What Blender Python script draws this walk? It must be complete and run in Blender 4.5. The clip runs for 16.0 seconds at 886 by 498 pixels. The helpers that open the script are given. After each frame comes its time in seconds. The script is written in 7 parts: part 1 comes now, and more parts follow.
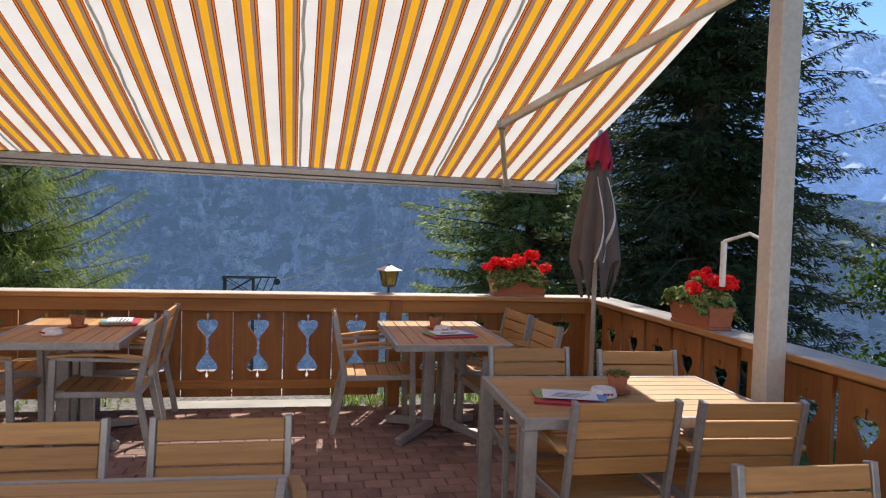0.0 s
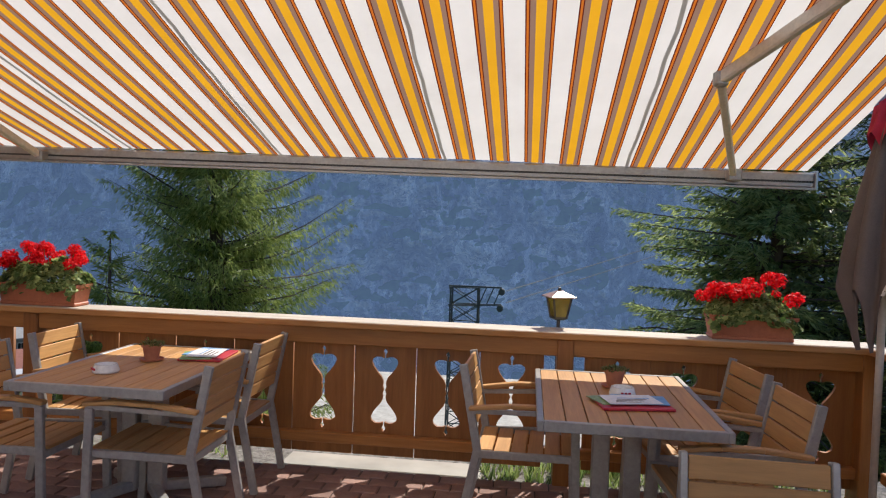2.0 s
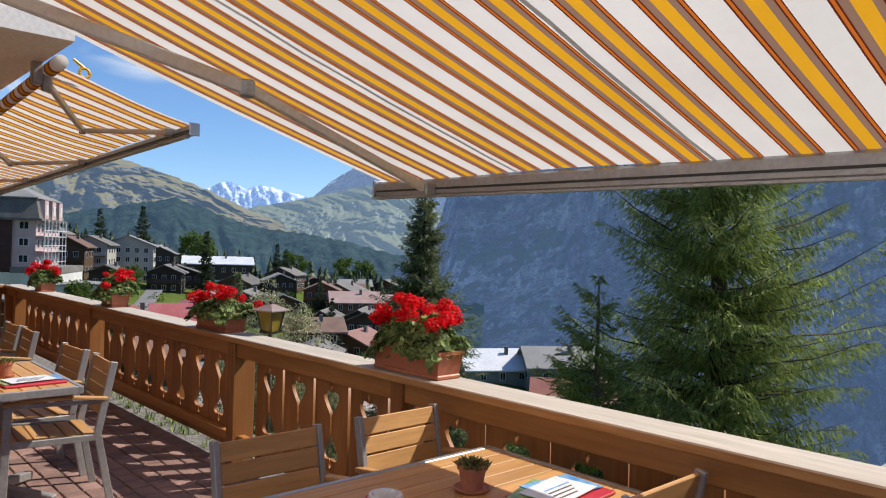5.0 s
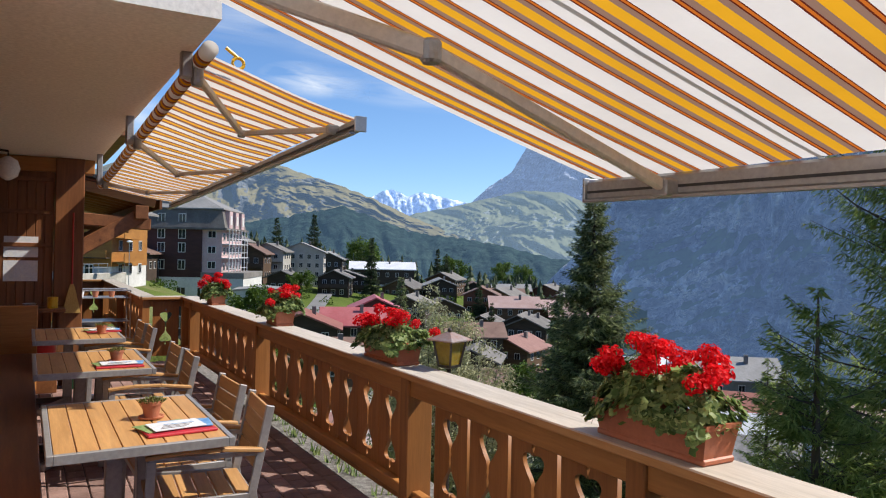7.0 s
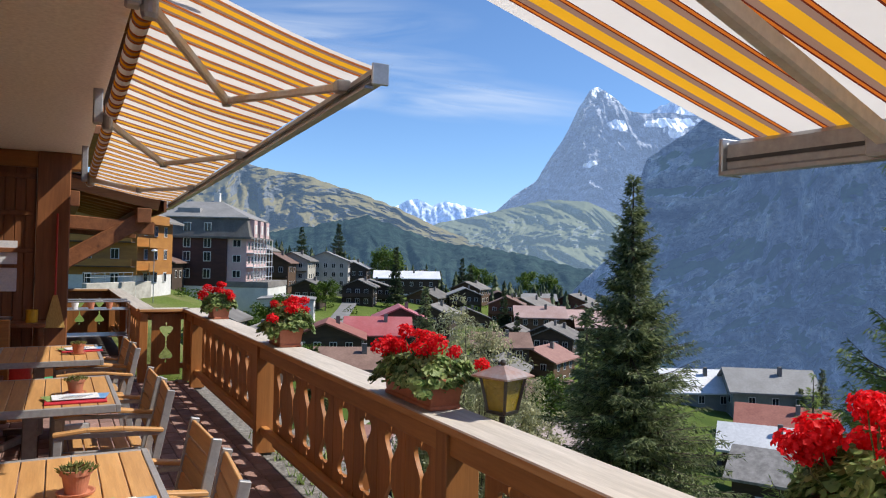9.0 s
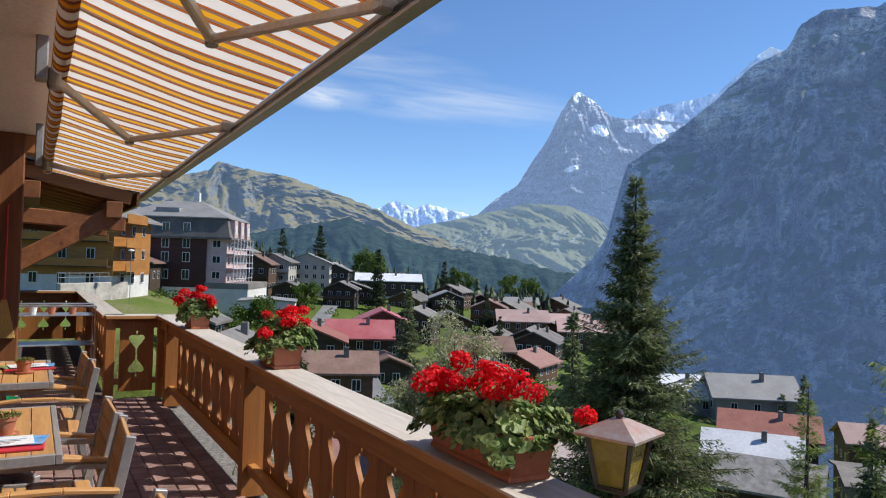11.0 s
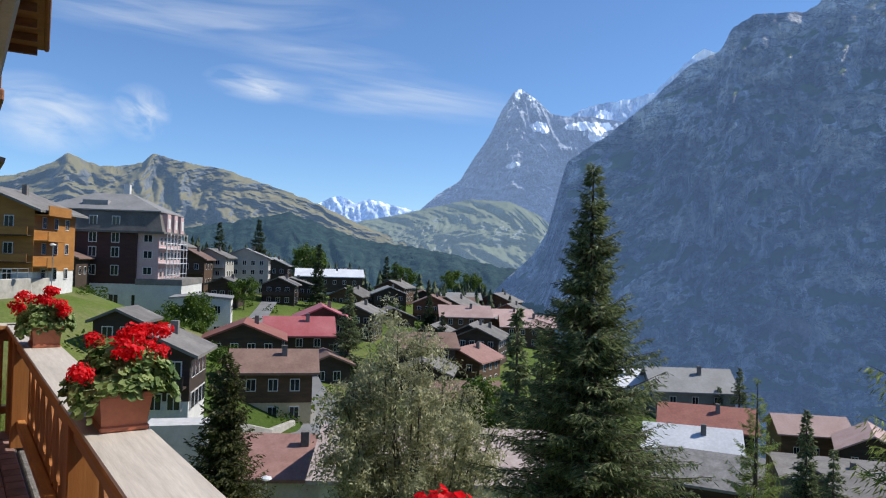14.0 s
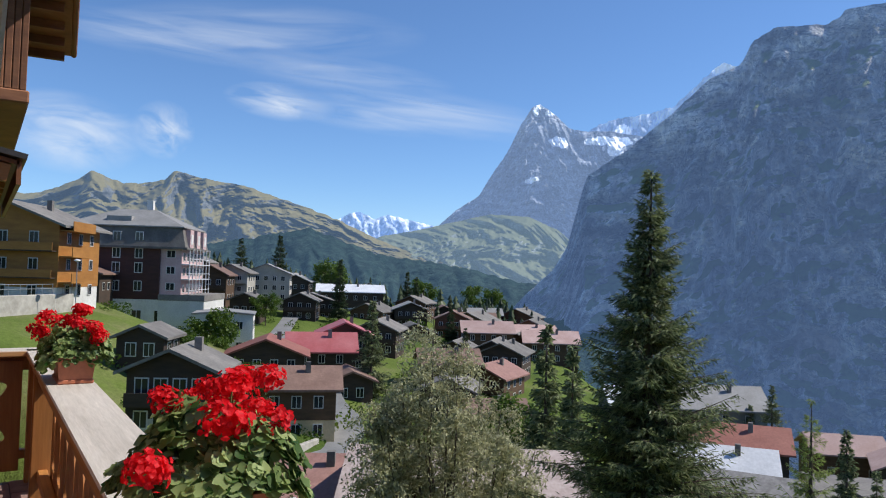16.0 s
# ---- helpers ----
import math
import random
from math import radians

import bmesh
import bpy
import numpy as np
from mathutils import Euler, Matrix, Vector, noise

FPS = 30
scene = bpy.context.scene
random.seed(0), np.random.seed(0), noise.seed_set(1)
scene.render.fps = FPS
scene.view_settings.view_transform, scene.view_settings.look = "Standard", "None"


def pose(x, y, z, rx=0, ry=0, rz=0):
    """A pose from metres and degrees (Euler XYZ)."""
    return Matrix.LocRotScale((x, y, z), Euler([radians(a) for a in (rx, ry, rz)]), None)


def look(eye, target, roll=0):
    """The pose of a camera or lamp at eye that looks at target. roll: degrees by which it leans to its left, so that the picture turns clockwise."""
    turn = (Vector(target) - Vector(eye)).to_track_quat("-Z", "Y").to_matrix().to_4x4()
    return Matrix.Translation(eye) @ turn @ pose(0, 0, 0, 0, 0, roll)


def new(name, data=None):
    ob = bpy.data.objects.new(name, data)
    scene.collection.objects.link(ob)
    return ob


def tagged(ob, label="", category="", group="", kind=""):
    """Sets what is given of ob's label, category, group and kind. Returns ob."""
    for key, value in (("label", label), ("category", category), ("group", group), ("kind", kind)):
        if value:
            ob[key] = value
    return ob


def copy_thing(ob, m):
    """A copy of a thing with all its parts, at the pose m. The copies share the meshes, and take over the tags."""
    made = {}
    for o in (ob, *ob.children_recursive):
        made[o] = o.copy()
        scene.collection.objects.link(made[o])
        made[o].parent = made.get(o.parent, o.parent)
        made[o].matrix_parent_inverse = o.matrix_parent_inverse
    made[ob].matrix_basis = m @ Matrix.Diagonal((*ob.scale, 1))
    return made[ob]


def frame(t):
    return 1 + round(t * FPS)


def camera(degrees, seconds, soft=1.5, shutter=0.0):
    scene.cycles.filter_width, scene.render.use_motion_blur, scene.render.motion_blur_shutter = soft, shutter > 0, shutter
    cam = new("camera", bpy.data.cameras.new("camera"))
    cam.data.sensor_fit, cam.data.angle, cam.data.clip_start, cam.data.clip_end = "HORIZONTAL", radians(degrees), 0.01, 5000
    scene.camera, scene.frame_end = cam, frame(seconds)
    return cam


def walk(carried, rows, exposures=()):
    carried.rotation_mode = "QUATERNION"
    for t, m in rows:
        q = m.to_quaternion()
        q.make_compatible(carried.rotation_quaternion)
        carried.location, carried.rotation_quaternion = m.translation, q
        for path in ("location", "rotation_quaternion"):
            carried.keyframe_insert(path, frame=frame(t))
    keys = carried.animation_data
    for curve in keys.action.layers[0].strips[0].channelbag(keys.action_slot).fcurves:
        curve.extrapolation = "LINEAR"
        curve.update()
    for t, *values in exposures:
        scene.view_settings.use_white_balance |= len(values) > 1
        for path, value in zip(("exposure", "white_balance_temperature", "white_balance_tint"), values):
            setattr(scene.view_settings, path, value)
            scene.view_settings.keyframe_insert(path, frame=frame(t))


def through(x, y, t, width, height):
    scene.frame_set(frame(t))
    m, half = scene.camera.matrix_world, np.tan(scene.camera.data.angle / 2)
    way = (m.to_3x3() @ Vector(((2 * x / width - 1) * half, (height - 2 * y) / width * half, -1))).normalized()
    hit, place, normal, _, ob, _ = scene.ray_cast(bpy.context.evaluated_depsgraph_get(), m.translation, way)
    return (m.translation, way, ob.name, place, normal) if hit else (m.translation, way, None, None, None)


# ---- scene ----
cam = camera(63.1, 16.0, soft=1.1)
PATH = [
    (0, (0.816, -0.646, 1.554), (1.212, 1.313, 1.481), 1.9),
    (0.5, (1.036, -0.225, 1.579), (1.32, 1.753, 1.509), 1.8),
    (1, (1.206, 0.159, 1.564), (1.347, 2.153, 1.497), 1.8),
    (1.5, (1.349, 0.544, 1.534), (1.319, 2.543, 1.47), 1.9),
    (2, (1.402, 0.95, 1.552), (1.164, 2.935, 1.487), 1.9),
    (2.5, (1.422, 1.326, 1.561), (0.956, 3.27, 1.501), 1.8),
    (3, (1.412, 1.692, 1.583), (0.713, 3.565, 1.536), 1.8),
    (3.5, (1.355, 2.03, 1.576), (0.438, 3.808, 1.544), 1.9),
    (4, (1.312, 2.324, 1.586), (0.193, 3.982, 1.572), 1.8),
    (4.5, (1.25, 2.633, 1.58), (-0.058, 4.147, 1.579), 1.7),
    (5, (1.137, 2.901, 1.588), (-0.337, 4.253, 1.596), 1.6),
    (7.5, (-0.148, 3.439, 1.660), (-1.899, 4.405, 1.676), 1.1),
    (8, (-0.413, 3.596, 1.652), (-2.176, 4.539, 1.678), 1.1),
    (10.3, (-1.741, 3.971, 1.599), (-3.499, 4.924, 1.644), 1.5),
    (10.5, (-1.85, 3.979, 1.615), (-3.603, 4.942, 1.657), 1.8),
    (11, (-2.07, 4.047, 1.612), (-3.809, 5.034, 1.655), 1.7),
    (11.5, (-2.222, 4.163, 1.594), (-3.946, 5.175, 1.638), 1.7),
    (12, (-2.459, 4.337, 1.582), (-4.168, 5.375, 1.624), 1.7),
    (12.5, (-2.669, 4.461, 1.589), (-4.363, 5.524, 1.628), 1.7),
    (13, (-2.906, 4.596, 1.575), (-4.585, 5.682, 1.611), 1.7),
    (13.5, (-3.207, 4.791, 1.602), (-4.871, 5.9, 1.636), 1.7),
    (14, (-3.58, 4.894, 1.596), (-5.234, 6.017, 1.631), 1.7),
    (14.5, (-3.954, 4.937, 1.556), (-5.606, 6.065, 1.598), 1.6),
    (15, (-4.288, 5.001, 1.579), (-5.945, 6.12, 1.631), 1.6),
    (15.5, (-4.6, 4.997, 1.575), (-6.269, 6.097, 1.64), 1.6),
    (16, (-4.925, 4.995, 1.546), (-6.608, 6.073, 1.622), 1.6),
]
walk(cam, [(t, look(eye, target, roll)) for t, eye, target, roll in PATH],
     [(0.0, 0.52, 6750, 10), (2.5, 0.42, 6700, 10), (5.0, 0.28, 6650, 10), (8.0, 0.42, 6600, 10), (10.5, 0.32, 6450, 10), (13.5, 0.18, 6400, 10), (16.0, 0.18, 6400, 10)])

# ---- light ----
SUN_EL, SUN_AZ = 47.5, 23.0      # elevation; degrees from +y towards +x
world = bpy.data.worlds.new("sky")
scene.world = world
world.use_nodes = True
wn = world.node_tree.nodes
sky = wn.new("ShaderNodeTexSky")
sky.sky_type, sky.sun_disc = "NISHITA", False
sky.sun_elevation, sky.sun_rotation = radians(SUN_EL), radians(SUN_AZ)
sky.altitude, sky.air_density, sky.dust_density, sky.ozone_density = 2400, 1.2, 0.0, 8.5
wn["Background"].inputs["Strength"].default_value = 0.13
world.node_tree.links.new(sky.outputs[0], wn["Background"].inputs["Color"])
sun = new("sun", bpy.data.lights.new("sun", "SUN"))
sun.data.energy, sun.data.angle, sun.data.color = 4.6, radians(0.53), (1.0, 0.95, 0.87)
sun_dir = Vector((math.sin(radians(SUN_AZ)) * math.cos(radians(SUN_EL)), math.cos(radians(SUN_AZ)) * math.cos(radians(SUN_EL)), math.sin(radians(SUN_EL))))
sun.matrix_world = look(sun_dir * 100, (0, 0, 0))

# ---- materials ----
def nodes_of(name):
    m = bpy.data.materials.new(name)
    m.use_nodes = True
    return m, m.node_tree.nodes, m.node_tree.links, m.node_tree.nodes["Principled BSDF"]


def coords(n, l, stretch=(1, 1, 1), space="Object"):
    tc, mp = n.new("ShaderNodeTexCoord"), n.new("ShaderNodeMapping")
    mp.inputs["Scale"].default_value = stretch
    l.new(tc.outputs[space], mp.inputs["Vector"])
    return mp.outputs["Vector"]


def noise_tex(n, l, vec, scale, detail=4.0, rough=0.6, warp=0.0):
    t = n.new("ShaderNodeTexNoise")
    t.inputs["Scale"].default_value, t.inputs["Detail"].default_value = scale, detail
    t.inputs["Roughness"].default_value, t.inputs["Distortion"].default_value = rough, warp
    l.new(vec, t.inputs["Vector"])
    return t.outputs["Fac"]


def ramp(n, l, fac, stops, mode="LINEAR"):
    r = n.new("ShaderNodeValToRGB")
    r.color_ramp.interpolation = mode
    e = r.color_ramp.elements
    while len(e) < len(stops):
        e.new(0.5)
    for k, (p, c) in enumerate(stops):
        e[k].position, e[k].color = p, (*c, 1) if len(c) == 3 else c
    l.new(fac, r.inputs["Fac"])
    return r.outputs["Color"]


def mix(n, l, fac, a, b, how="MIX"):
    x = n.new("ShaderNodeMix")
    x.data_type, x.blend_type = "RGBA", how
    for sock, v in ((x.inputs["Factor"], fac), (x.inputs["A"], a), (x.inputs["B"], b)):
        if isinstance(v, (int, float)):
            sock.default_value = v
        elif isinstance(v, tuple):
            sock.default_value = (*v, 1)
        else:
            l.new(v, sock)
    return x.outputs["Result"]


def bump(n, l, bsdf, height, strength, distance=0.02):
    b = n.new("ShaderNodeBump")
    b.inputs["Strength"].default_value, b.inputs["Distance"].default_value = strength, distance
    l.new(height, b.inputs["Height"])
    l.new(b.outputs["Normal"], bsdf.inputs["Normal"])


def plain(name, c1, c2, scale=6.0, rough=0.6, bumpy=0.15, metal=0.0, stretch=(1, 1, 1), fine=40.0, vary=0.12, distance=0.01, spec=0.5):
    """A surface with large stains, fine grain and a little difference from piece to piece."""
    m, n, l, b = nodes_of(name)
    v = coords(n, l, stretch)
    big, small = noise_tex(n, l, v, scale, 5), noise_tex(n, l, v, fine, 3)
    col = ramp(n, l, big, [(0.3, c1), (0.72, c2)])
    grain = ramp(n, l, small, [(0.25, (0.78, 0.78, 0.78)), (0.75, (1.12, 1.12, 1.12))])
    col = mix(n, l, 0.7, col, grain, "MULTIPLY")
    if vary:
        oi = n.new("ShaderNodeObjectInfo")
        lum = ramp(n, l, oi.outputs["Random"], [(0.0, (1 - vary,) * 3), (1.0, (1 + vary,) * 3)])
        col = mix(n, l, 1.0, col, lum, "MULTIPLY")
    l.new(col, b.inputs["Base Color"])
    rr = ramp(n, l, big, [(0.2, (rough - 0.08,) * 3), (0.8, (rough + 0.08,) * 3)])
    l.new(rr, b.inputs["Roughness"])
    b.inputs["Metallic"].default_value = metal
    b.inputs["Specular IOR Level"].default_value = spec
    if bumpy:
        bump(n, l, b, small, bumpy, distance)
    return m


def wood(name, c1, c2, along=0, rough=0.55, size=1.0, vary=0.14, knots=True, spec=0.4):
    """Boards: grain stretched along one axis, knots, piece to piece tone."""
    m, n, l, b = nodes_of(name)
    st = [9.0 * size, 9.0 * size, 9.0 * size]
    st[along] = 0.7 * size
    v = coords(n, l, tuple(st))
    oi = n.new("ShaderNodeObjectInfo")
    off = n.new("ShaderNodeVectorMath")
    off.operation = "MULTIPLY_ADD"
    cx = n.new("ShaderNodeCombineXYZ")
    for k in range(3):
        l.new(oi.outputs["Random"], cx.inputs[k])
    l.new(cx.outputs[0], off.inputs[0])
    off.inputs[1].default_value = (37.0, 23.0, 51.0)
    l.new(v, off.inputs[2])
    v = off.outputs[0]
    g1, g2 = noise_tex(n, l, v, 1.3, 5, 0.6, 0.6), noise_tex(n, l, v, 7.0, 4, 0.7)
    col = ramp(n, l, g1, [(0.28, c1), (0.5, tuple((p + q) / 2 for p, q in zip(c1, c2))), (0.75, c2)])
    col = mix(n, l, 0.6, col, ramp(n, l, g2, [(0.3, (0.72, 0.7, 0.68)), (0.7, (1.12, 1.12, 1.12))]), "MULTIPLY")
    if knots:
        vo = n.new("ShaderNodeTexVoronoi")
        vo.inputs["Scale"].default_value = 0.55
        l.new(v, vo.inputs["Vector"])
        kn = ramp(n, l, vo.outputs["Distance"], [(0.05, (0.45, 0.38, 0.32)), (0.13, (1, 1, 1))])
        col = mix(n, l, 0.8, col, kn, "MULTIPLY")
    lum = ramp(n, l, oi.outputs["Random"], [(0.0, (1 - vary,) * 3), (1.0, (1 + vary,) * 3)])
    col = mix(n, l, 1.0, col, lum, "MULTIPLY")
    l.new(col, b.inputs["Base Color"])
    b.inputs["Roughness"].default_value = rough
    b.inputs["Specular IOR Level"].default_value = spec
    bump(n, l, b, g2, 0.2, 0.004)
    return m


def leafy(name, c1, c2, through=0.35, rough=0.5):
    """Leaves and needles: tone from piece to piece, light shines through."""
    m, n, l, b = nodes_of(name)
    g = n.new("ShaderNodeNewGeometry")
    col = ramp(n, l, g.outputs["Random Per Island"], [(0.0, c1), (1.0, c2)])
    v = coords(n, l)
    col = mix(n, l, 0.6, col, ramp(n, l, noise_tex(n, l, v, 1.2, 3), [(0.3, (0.7, 0.7, 0.7)), (0.7, (1.2, 1.2, 1.15))]), "MULTIPLY")
    l.new(col, b.inputs["Base Color"])
    b.inputs["Roughness"].default_value = rough
    b.inputs["Specular IOR Level"].default_value = 0.3
    tr, ms = n.new("ShaderNodeBsdfTranslucent"), n.new("ShaderNodeMixShader")
    l.new(col, tr.inputs["Color"])
    ms.inputs[0].default_value = through
    l.new(b.outputs[0], ms.inputs[1])
    l.new(tr.outputs[0], ms.inputs[2])
    l.new(ms.outputs[0], n["Material Output"].inputs["Surface"])
    return m


def striped(name, period, phase):
    """Awning cloth: woven stripes across x, sunlight shines through."""
    m, n, l, b = nodes_of(name)
    tc, sp = n.new("ShaderNodeTexCoord"), n.new("ShaderNodeSeparateXYZ")
    l.new(tc.outputs["Object"], sp.inputs[0])
    ma = n.new("ShaderNodeMath")
    ma.operation = "MULTIPLY_ADD"
    ma.inputs[1].default_value, ma.inputs[2].default_value = 1 / period, phase
    l.new(sp.outputs["X"], ma.inputs[0])
    fr = n.new("ShaderNodeMath")
    fr.operation = "FRACT"
    l.new(ma.outputs[0], fr.inputs[0])
    white, yellow, taupe, orange, maroon = (0.72, 0.69, 0.65), (0.74, 0.37, 0.02), (0.27, 0.16, 0.115), (0.52, 0.14, 0.02), (0.12, 0.02, 0.01)
    col = ramp(n, l, fr.outputs[0], [(0.0, maroon), (0.025, orange), (0.07, maroon), (0.09, taupe), (0.20, yellow), (0.40, taupe), (0.50, maroon), (0.52, orange), (0.565, maroon), (0.585, white)], "CONSTANT")
    v = coords(n, l)
    dirt = ramp(n, l, noise_tex(n, l, v, 2.2, 5), [(0.3, (0.92, 0.91, 0.9)), (0.7, (1.03, 1.03, 1.03))])
    col = mix(n, l, 1.0, col, dirt, "MULTIPLY")
    l.new(col, b.inputs["Base Color"])
    b.inputs["Roughness"].default_value = 0.85
    b.inputs["Specular IOR Level"].default_value = 0.1
    tr, ms = n.new("ShaderNodeBsdfTranslucent"), n.new("ShaderNodeMixShader")
    l.new(col, tr.inputs["Color"])
    ms.inputs[0].default_value = 0.55
    bump(n, l, b, noise_tex(n, l, v, 14, 4), 0.25, 0.02)
    l.new(b.outputs[0], ms.inputs[1])
    l.new(tr.outputs[0], ms.inputs[2])
    l.new(ms.outputs[0], n["Material Output"].inputs["Surface"])
    return m


def rock(name, dark, light, green, scale, patch=0.5, snow=None, snow_z=0.0, snow_w=100.0, steep=0.6, bands=1.0, air=(0, 0, 0), blotch=0.5, warm=None, crack_shade=0.0, relief=0.0):
    """Mountain face: streaks and ledges, grass where it is less steep, snow high up. air: the glow of the hazy air in
    front of it, put in as emission.
    """
    m, n, l, b = nodes_of(name)
    v = coords(n, l, (1, 1, 0.45 * bands))
    a, c = noise_tex(n, l, v, scale, 8, 0.62, 0.8), noise_tex(n, l, v, scale * 7, 6, 0.65)
    col = ramp(n, l, a, [(0.32, dark), (0.5, tuple((p + q) / 2 for p, q in zip(dark, light))), (0.68, light)])
    col = mix(n, l, 0.75, col, ramp(n, l, c, [(0.3, (0.7, 0.7, 0.72)), (0.7, (1.2, 1.2, 1.2))]), "MULTIPLY")
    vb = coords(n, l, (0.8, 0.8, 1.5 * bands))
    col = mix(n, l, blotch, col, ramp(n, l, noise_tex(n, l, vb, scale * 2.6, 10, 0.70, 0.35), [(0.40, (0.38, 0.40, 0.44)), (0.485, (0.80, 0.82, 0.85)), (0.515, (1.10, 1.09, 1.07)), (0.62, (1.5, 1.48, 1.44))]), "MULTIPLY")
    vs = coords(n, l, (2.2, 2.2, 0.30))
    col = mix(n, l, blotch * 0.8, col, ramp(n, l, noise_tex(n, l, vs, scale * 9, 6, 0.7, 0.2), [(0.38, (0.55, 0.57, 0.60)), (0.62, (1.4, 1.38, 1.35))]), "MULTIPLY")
    # dark lines with pale rims: shaded cracks and lit ledges put into the colour
    for turn_, tall, fine_, w_ in ((14, 2.6, 1.1, 0.022), (-9, 3.4, 2.6, 0.026), (70, 1.6, 1.7, 0.016)) if crack_shade else ():
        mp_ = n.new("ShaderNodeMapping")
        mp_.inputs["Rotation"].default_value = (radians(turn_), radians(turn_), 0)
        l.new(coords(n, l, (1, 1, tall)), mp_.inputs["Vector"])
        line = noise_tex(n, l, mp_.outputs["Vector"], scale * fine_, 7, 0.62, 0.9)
        col = mix(n, l, crack_shade, col, ramp(n, l, line, [(0.5 - w_, (1.12, 1.12, 1.12)), (0.5 - w_ * 0.35, (0.36, 0.38, 0.42)), (0.5 + w_ * 0.2, (0.42, 0.44, 0.48)), (0.5 + w_ * 0.5, (1.32, 1.31, 1.28)), (0.5 + w_ * 3, (0.98, 0.98, 0.98))]), "MULTIPLY")
    if relief:
        bump(n, l, b, noise_tex(n, l, coords(n, l, (1, 1, 1.8 * bands)), scale * 3.2, 9, 0.66, 0.5), 1.0, relief)
    if warm:
        wm = ramp(n, l, noise_tex(n, l, coords(n, l, (1, 1, 1.0)), scale * 0.55, 4, 0.5), [(0.60, (0, 0, 0)), (0.70, (0.55, 0.55, 0.55))])
        col = mix(n, l, wm, col, warm)
    g = n.new("ShaderNodeNewGeometry")
    sp = n.new("ShaderNodeSeparateXYZ")
    l.new(g.outputs["Normal"], sp.inputs[0])
    add = n.new("ShaderNodeMath")
    add.operation = "MULTIPLY_ADD"
    add.inputs[1].default_value = 0.5
    l.new(noise_tex(n, l, v, scale * 2.5, 6, 0.6), add.inputs[0])
    l.new(sp.outputs["Z"], add.inputs[2])
    gm = ramp(n, l, add.outputs[0], [(patch, (0, 0, 0)), (patch + 0.16, (1, 1, 1))])
    col = mix(n, l, gm, col, green)
    if snow:
        po = n.new("ShaderNodeSeparateXYZ")
        l.new(g.outputs["Position"], po.inputs[0])
        hi = n.new("ShaderNodeMapRange")
        hi.inputs["From Min"].default_value, hi.inputs["From Max"].default_value = snow_z, snow_z + snow_w
        l.new(po.outputs["Z"], hi.inputs["Value"])
        s1 = n.new("ShaderNodeMath")
        s1.operation = "MULTIPLY"
        l.new(hi.outputs[0], s1.inputs[0])
        sn = ramp(n, l, noise_tex(n, l, v, scale * 3, 7, 0.65, 0.5), [(steep - 0.1, (0, 0, 0)), (steep + 0.05, (1, 1, 1))])
        l.new(sn, s1.inputs[1])
        col = mix(n, l, s1.outputs[0], col, snow)
    l.new(col, b.inputs["Base Color"])
    b.inputs["Roughness"].default_value = 0.95
    b.inputs["Specular IOR Level"].default_value = 0.05
    # haze between terrace and mountain, added to the face as an even glow
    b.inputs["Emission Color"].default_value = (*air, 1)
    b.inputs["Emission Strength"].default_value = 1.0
    return m


M = {}
M["slat"] = wood("oiled_slat", (0.42, 0.215, 0.075), (0.60, 0.335, 0.13), 0, 0.5, 1.0, 0.10, False)
M["slaty"] = wood("oiled_slat_across", (0.42, 0.215, 0.075), (0.60, 0.335, 0.13), 1, 0.5, 1.0, 0.10, False)
M["alu"] = plain("grey_aluminium", (0.32, 0.31, 0.30), (0.41, 0.40, 0.39), 5, 0.38, 0.05, 0.35, vary=0.04)
M["rail"] = wood("orange_pine", (0.33, 0.13, 0.032), (0.47, 0.21, 0.06), 0, 0.5, 1.0, 0.10)
M["board"] = wood("orange_pine_upright", (0.26, 0.098, 0.025), (0.42, 0.175, 0.05), 2, 0.5, 1.0, 0.16)


def cap_wood():
    """Pine plank, bleached by the weather on its upper face."""
    m = wood("weathered_cap_plank", (0.39, 0.35, 0.30), (0.56, 0.51, 0.445), 0, 0.75, 1.4, 0.10)
    n, l = m.node_tree.nodes, m.node_tree.links
    b = n["Principled BSDF"]
    top = b.inputs["Base Color"].links[0].from_socket
    g, sp = n.new("ShaderNodeNewGeometry"), n.new("ShaderNodeSeparateXYZ")
    l.new(g.outputs["Normal"], sp.inputs[0])
    up = ramp(n, l, sp.outputs["Z"], [(0.55, (0, 0, 0)), (0.85, (1, 1, 1))])
    grain = ramp(n, l, noise_tex(n, l, coords(n, l, (0.7, 9, 9)), 4.0, 5), [(0.3, (0.35, 0.15, 0.045)), (0.7, (0.52, 0.27, 0.10))])
    l.new(mix(n, l, up, grain, top), b.inputs["Base Color"])
    return m


M["cap"] = cap_wood()
M["raily"] = wood("orange_pine_across", (0.33, 0.13, 0.032), (0.47, 0.21, 0.06), 1, 0.5, 1.0, 0.10)
M["darkwood"] = wood("dark_stained_wood", (0.14, 0.050, 0.018), (0.27, 0.108, 0.040), 0, 0.5, 0.8, 0.15)
M["darkup"] = wood("dark_stained_upright", (0.14, 0.050, 0.018), (0.27, 0.108, 0.040), 2, 0.5, 0.8, 0.15)
M["paver"] = plain("red_brown_paver", (0.20, 0.116, 0.096), (0.33, 0.205, 0.172), 5, 0.85, 0.5, vary=0.22, fine=60, distance=0.006)
M["joint"] = plain("sandy_joint", (0.06, 0.05, 0.045), (0.11, 0.09, 0.075), 8, 0.95, 0.3, vary=0)
M["concrete"] = plain("pale_concrete", (0.45, 0.44, 0.42), (0.62, 0.60, 0.57), 2, 0.9, 0.4, vary=0.05)
